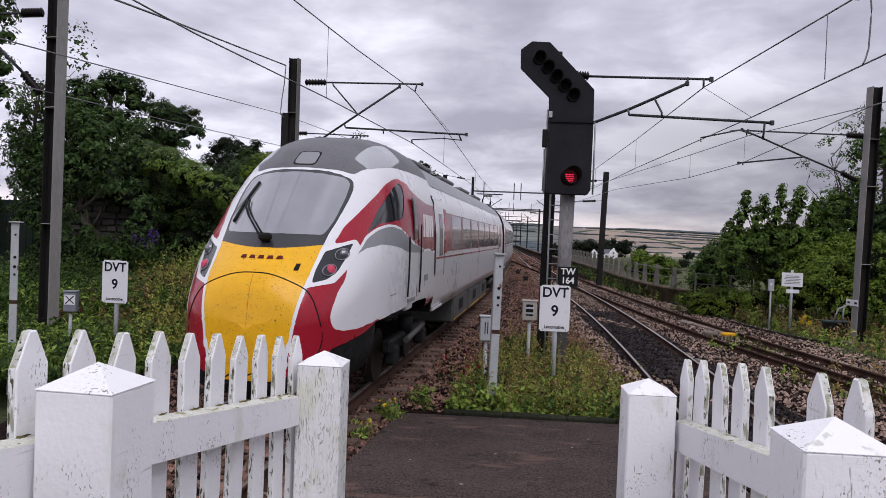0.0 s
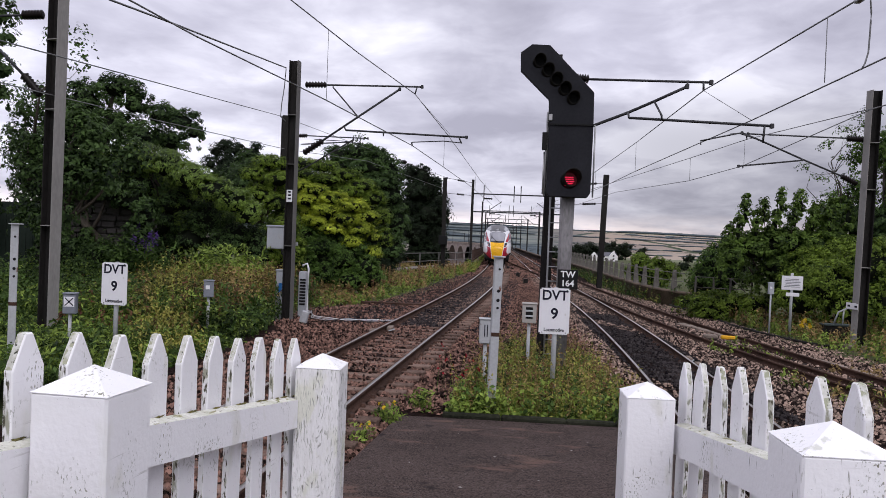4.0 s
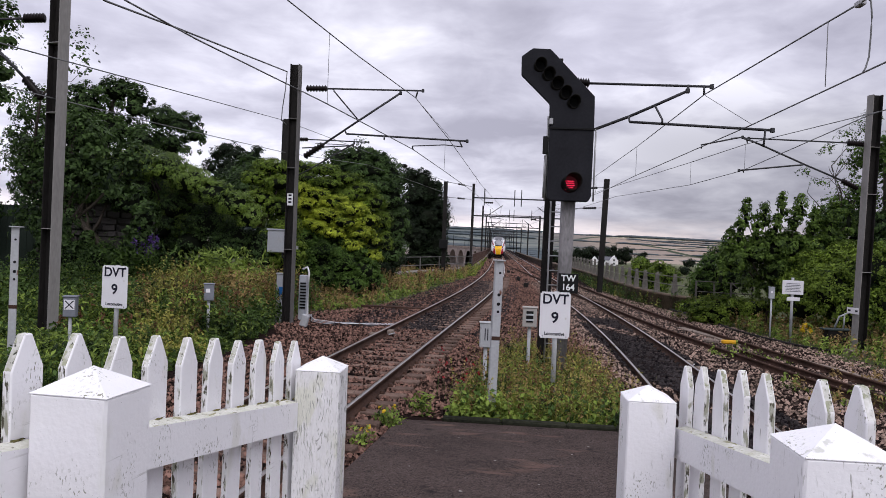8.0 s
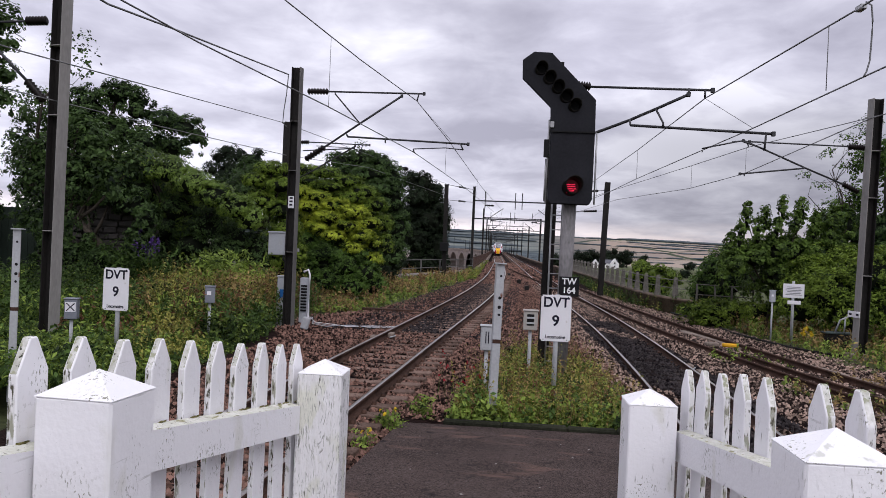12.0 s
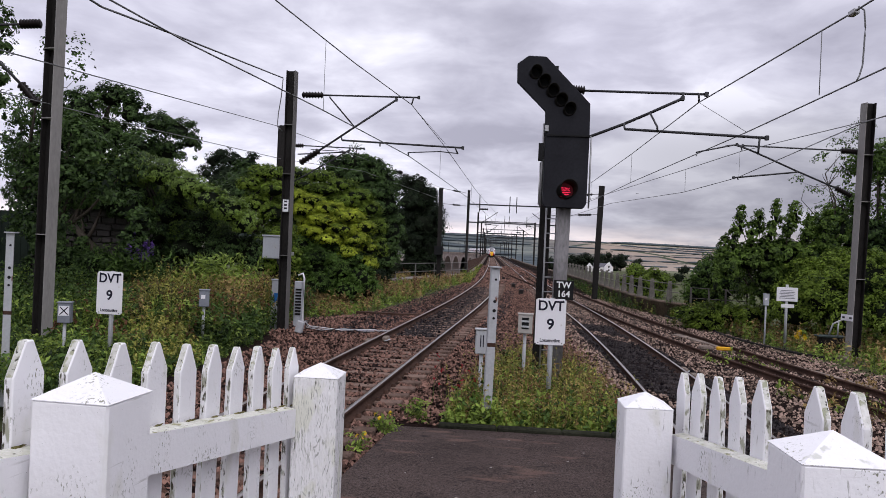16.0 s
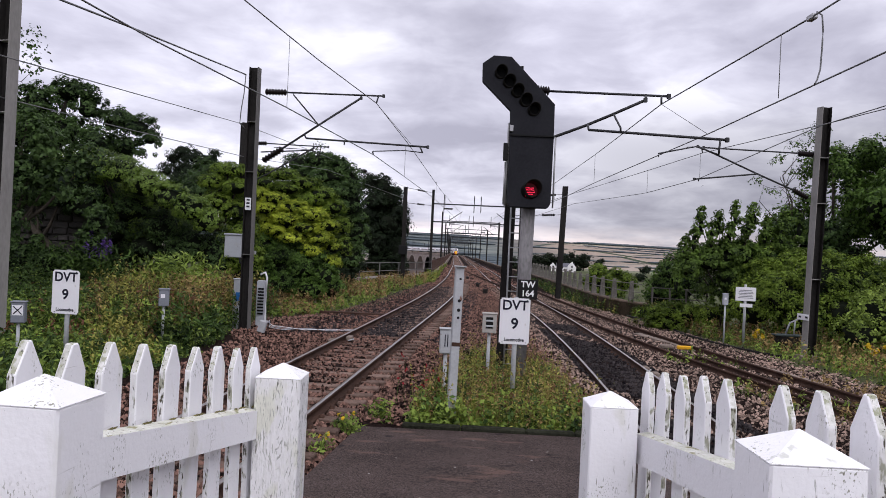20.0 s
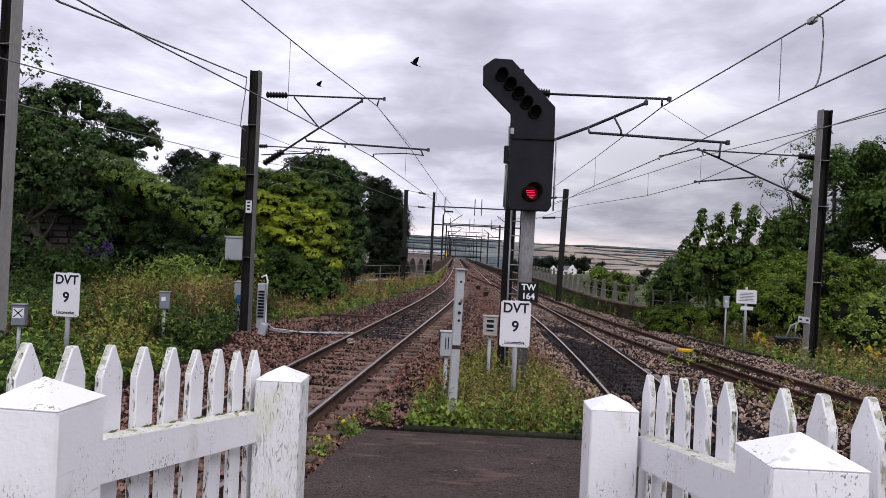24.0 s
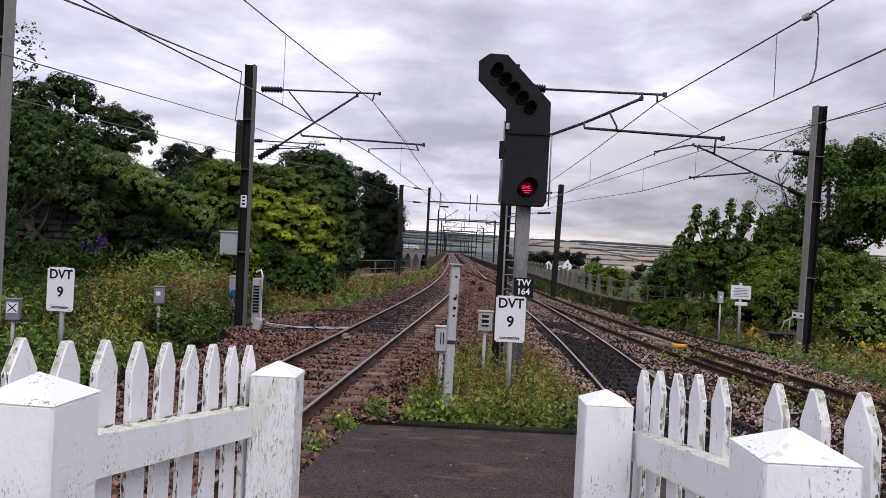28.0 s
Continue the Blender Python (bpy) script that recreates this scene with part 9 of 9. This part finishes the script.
weeds("weeds", "green weeds along the ballast's edge", 1700, cess, (0.2, 0.55), 0.14, WEED, 54, leaves=12)
weeds("dry_weeds", "straw and rusty weeds along the ballast's edge", 1300, bounded(cess, lambda x, y: np.sin(x * 1.3 + y * 0.5) > -0.5), (0.35, 0.85), 0.12, STRAW, 55, leaves=12, spread=0.12, tip=0.2)
weeds("dock_weeds", "rusty dock stalks beside the yellow-green bush", 260, bounded(cess, lambda x, y: np.sin(x * 2 + y) > 0.2), (0.5, 0.95), 0.10, RUSTY, 56, leaves=12, spread=0.1, tip=0.4)
weeds("seed_heads", "yellow-olive seed heads standing over the nettles", 1150, bounded(rect(-10.5, -6.3, 15.5, 27), lambda x, y: (x < -6.6) & (x > -0.47 * y) & (np.sin(x * 1.4 - y * 0.6) > -0.55)), (1.0, 1.6), 0.085, SEEDY, 71, leaves=15, spread=0.13, tip=0.3)
right_wild = bounded(rect(8.0, 22, 12, 36), lambda x, y: x > np.interp(y, [8, 17, 25, 33, 37], [13.0, 11.4, 10.3, 9.4, 8.8]))
weeds("weeds", "green weeds climbing round the field fence", 110, patch(9.3, 34.0, 1.3, 0.5), (0.3, 0.95), 0.14, WEED, 75, leaves=16, spread=0.2)
weeds("seed_heads", "yellow seed heads round the field fence", 60, patch(8.9, 34.3, 1.0, 0.4), (0.6, 1.3), 0.12, SEEDY, 76, leaves=14, spread=0.15, tip=0.25)
verge = lambda g, n: (g.uniform(-2.75, -1.45, n), 58 + 75 * g.random(n) ** 1.3)
weeds("weeds", "yellow-green weeds along the viaduct's inner edge", 520, verge, (0.25, 0.75), 0.17, WEED, 73, leaves=12, base=lambda x, y: bed(x, y) - 0.3)
weeds("dry_weeds", "straw-coloured weeds along the viaduct's inner edge", 420, verge, (0.35, 0.8), 0.16, SEEDY, 74, leaves=12, spread=0.12, tip=0.2, base=lambda x, y: bed(x, y) - 0.3)
weeds("weeds", "rough green weeds beyond the siding", 3000, right_wild, (0.15, 0.65), 0.12, WEED, 57, leaves=12)
weeds("dry_weeds", "dry grass and seed heads beyond the siding", 2600, right_wild, (0.3, 0.9), 0.12, STRAW, 58, leaves=9, spread=0.08, tip=0.35)
weeds("ragwort", "yellow ragwort in flower by the notice board", 8, patch(10.75, 27.4, 0.15, 0.12), (0.5, 0.8), 0.09, RAGWORT, 59, leaves=14, spread=0.12, tip=0.8, ratio=0.9)
weeds("ragwort", "yellow ragwort in flower beyond the siding mast", 30, patch(13.6, 24.2, 0.9, 0.7), (0.4, 0.8), 0.08, RAGWORT, 60, leaves=12, spread=0.12, tip=0.8, ratio=0.9)
weeds("weeds", "tufts of weed growing in the siding", 130, bounded(rect(5.5, 9.5, 14.5, 24), lambda x, y: (np.abs(x - 7.6 + (y - 17) * 0.14) < 1.0) & (np.sin(x * 2 + y * 1.1) > 0.55)), (0.1, 0.5), 0.10, WEED, 61)
weeds("dry_weeds", "dry tufts growing in the siding", 120, bounded(rect(6.5, 10.5, 11, 20), lambda x, y: np.sin(x * 1.7 + y * 0.9) > 0.4), (0.15, 0.45), 0.10, STRAW, 62)
weeds("weeds", "bushy weeds along the parapet's foot", 1100, bounded(rect(5, 10, 39, 80), lambda x, y: np.abs(x - np.interp(y, [39, 45, 51, 64, 85], [10.0, 8.1, 7.7, 7.35, 6.5])) < 0.5), (0.25, 0.95), 0.11, WEED_DARK, 63, leaves=16)

weeds("dry_weeds", "straw and rusty weeds along the parapet's foot", 240, bounded(rect(5, 10, 39, 80), lambda x, y: np.abs(x - np.interp(y, [39, 45, 51, 64, 85], [9.8, 8.0, 7.6, 7.25, 6.4])) < 0.4), (0.3, 0.85), 0.10, SEEDY, 64, leaves=14, spread=0.12, tip=0.2)

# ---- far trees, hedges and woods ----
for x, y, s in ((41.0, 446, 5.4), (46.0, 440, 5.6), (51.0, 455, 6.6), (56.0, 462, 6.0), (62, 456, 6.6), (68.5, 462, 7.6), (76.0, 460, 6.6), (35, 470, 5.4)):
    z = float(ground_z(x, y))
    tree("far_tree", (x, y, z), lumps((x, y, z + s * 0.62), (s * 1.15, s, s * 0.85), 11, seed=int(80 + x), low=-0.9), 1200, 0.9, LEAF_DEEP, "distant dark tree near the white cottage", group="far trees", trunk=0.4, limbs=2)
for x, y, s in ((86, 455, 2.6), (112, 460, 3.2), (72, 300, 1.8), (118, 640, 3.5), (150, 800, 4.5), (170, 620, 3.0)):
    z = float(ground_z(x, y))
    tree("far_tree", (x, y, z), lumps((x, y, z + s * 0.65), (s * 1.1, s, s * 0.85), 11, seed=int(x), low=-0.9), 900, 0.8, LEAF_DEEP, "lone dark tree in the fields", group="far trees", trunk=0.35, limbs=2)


def woods(name, label, rows, seed, material=LEAF_DEEP):
    """Far woods: many rough clumps in one mesh. rows: (x0, y0, x1, y1, count, size)."""
    g = np.random.default_rng(seed)
    blobs = []
    for x0, y0, x1, y1, n, s in rows:
        t = np.sort(g.random(n))
        for k in t:
            x, y = x0 + (x1 - x0) * k + g.normal(0, s), y0 + (y1 - y0) * k + g.normal(0, s * 0.3)
            r = s * g.uniform(0.5, 1.2)
            blobs.append((np.array([x, y, float(ground_z(x, y)) + r * 0.5]), np.array([r * 5.5, r * 1.3, r * 0.52])))
    return tagged(link(name, core_mesh(name, blobs, 1.0, 8, 5), material), label, "woodland", kind="stuff")


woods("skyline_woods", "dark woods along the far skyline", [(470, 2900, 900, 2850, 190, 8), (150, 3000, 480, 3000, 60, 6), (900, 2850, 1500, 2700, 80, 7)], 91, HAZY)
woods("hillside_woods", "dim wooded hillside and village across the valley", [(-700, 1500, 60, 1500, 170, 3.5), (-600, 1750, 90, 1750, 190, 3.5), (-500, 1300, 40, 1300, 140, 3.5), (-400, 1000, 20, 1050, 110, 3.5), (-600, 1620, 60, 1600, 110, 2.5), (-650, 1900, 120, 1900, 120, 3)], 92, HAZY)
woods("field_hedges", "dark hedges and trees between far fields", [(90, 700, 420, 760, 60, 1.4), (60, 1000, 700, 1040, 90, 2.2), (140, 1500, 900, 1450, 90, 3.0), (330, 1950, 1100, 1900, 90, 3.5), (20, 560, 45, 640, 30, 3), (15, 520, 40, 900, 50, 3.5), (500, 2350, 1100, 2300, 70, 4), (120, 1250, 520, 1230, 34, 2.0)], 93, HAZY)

# ---- what moves ----


def train_tip(t):
    return 8.6 + 15.35 * t + 0.2 * t * t + 0.16 * max(0.0, 1.0 - t) ** 2 - 0.55 * max(0.0, t - 20.0) ** 2 / 2


def car_pose(s_rear, back, front, turned=False):
    """The pose of a car whose bogies stand on the left-hand line."""
    a, b = on_left(s_rear + back), on_left(s_rear + front)
    d = b - a
    yaw = -math.degrees(math.atan2(d[0], d[1]))
    u = d / np.linalg.norm(d)
    if turned:
        p = b + u * 5.1
        return pose(p[0], p[1], p[2], 0, 0, yaw + 180)
    p = a - u * back
    return pose(p[0], p[1], p[2], 0, 0, yaw)


def motions():
    steps = [k * 0.5 for k in range(57)]
    last = len(CARS) - 1
    for k, car in enumerate(CARS):
        rows = []
        for t in steps:
            s = train_tip(t) + 25.9 * k
            if k == 0:
                rows.append((t, car_pose(s, 5.1, 21.6)))
            elif k == last:
                rows.append((t, car_pose(s, 4.0, 20.5, True)))
            else:
                rows.append((t, car_pose(s, 4.0, 21.8)))
        walk(car, rows)
    flights = (((0.0, (130.0, 330.0, 60.0)), (18.0, (47.0, 150.0, 20.0)), (18.5, (42.98, 135.0, 17.93)), (19.0, (38.96, 122.0, 16.16)), (19.5, (35.3, 112.0, 14.53)), (20.0, (31.3, 100.0, 12.33)), (20.5, (25.3, 87.0, 11.6)),
                (21.0, (19.8, 75.0, 10.9)), (21.5, (14.0, 62.0, 10.4)), (22.5, (7.0, 43.0, 9.0)), (23.6, (0.60, 30.0, 8.75)), (24.0, (-1.9, 29.0, 9.55)), (24.5, (-5.75, 28.0, 10.87)), (24.9, (-8.6, 27.5, 12.4)), (28.0, (-40.0, 24.0, 24.0))),
               ((0.0, (120.0, 100.0, 60.0)), (21.5, (36.0, 58.0, 24.0)), (22.6, (10.0, 49.0, 12.0)), (23.5, (-3.0, 44.0, 10.6)), (24.0, (-7.9, 42.0, 11.3)), (24.5, (-11.5, 40.0, 12.1)), (25.0, (-15.4, 38.0, 13.6)), (25.3, (-17.6, 37.0, 14.8)), (28.0, (-46.0, 26.0, 24.0))),
               ((0.0, (170.0, 104.0, 14.0)), (13.5, (37.0, 108.0, 9.0)), (14.5, (29.07, 110.0, 9.11)), (15.0, (26.5, 112.0, 9.64)), (15.5, (24.0, 116.0, 10.84)), (16.0, (22.13, 122.0, 12.4)), (16.5, (20.86, 130.0, 14.12)), (17.0, (20.06, 138.0, 15.76)),
                (17.5, (19.63, 146.0, 17.17)), (18.0, (19.2, 154.0, 18.45)), (18.5, (17.0, 162.0, 19.4)), (20.0, (10.0, 185.0, 23.0)), (28.0, (5.0, 420.0, 60.0))))
    for (ob, wings), way in zip(BIRDS, flights):
        rows = []
        for (t0, a), (t1, b) in zip(way, way[1:] + way[-1:]):
            d = Vector(b) - Vector(a) if t1 > t0 else Vector(a) - Vector(way[-2][1])
            rows.append((t0, pose(*a, math.degrees(math.atan2(d.z, math.hypot(d.x, d.y))), 0, -math.degrees(math.atan2(d.x, d.y)))))
        walk(ob, rows)
        for sgn, wing in zip((-1, 1), wings):
            walk(wing, [(k * 0.1, pose(0, 0, 0, 0, -sgn * (34 * math.sin(k * 2.1) + 8), 0)) for k in range(281)])


motions()
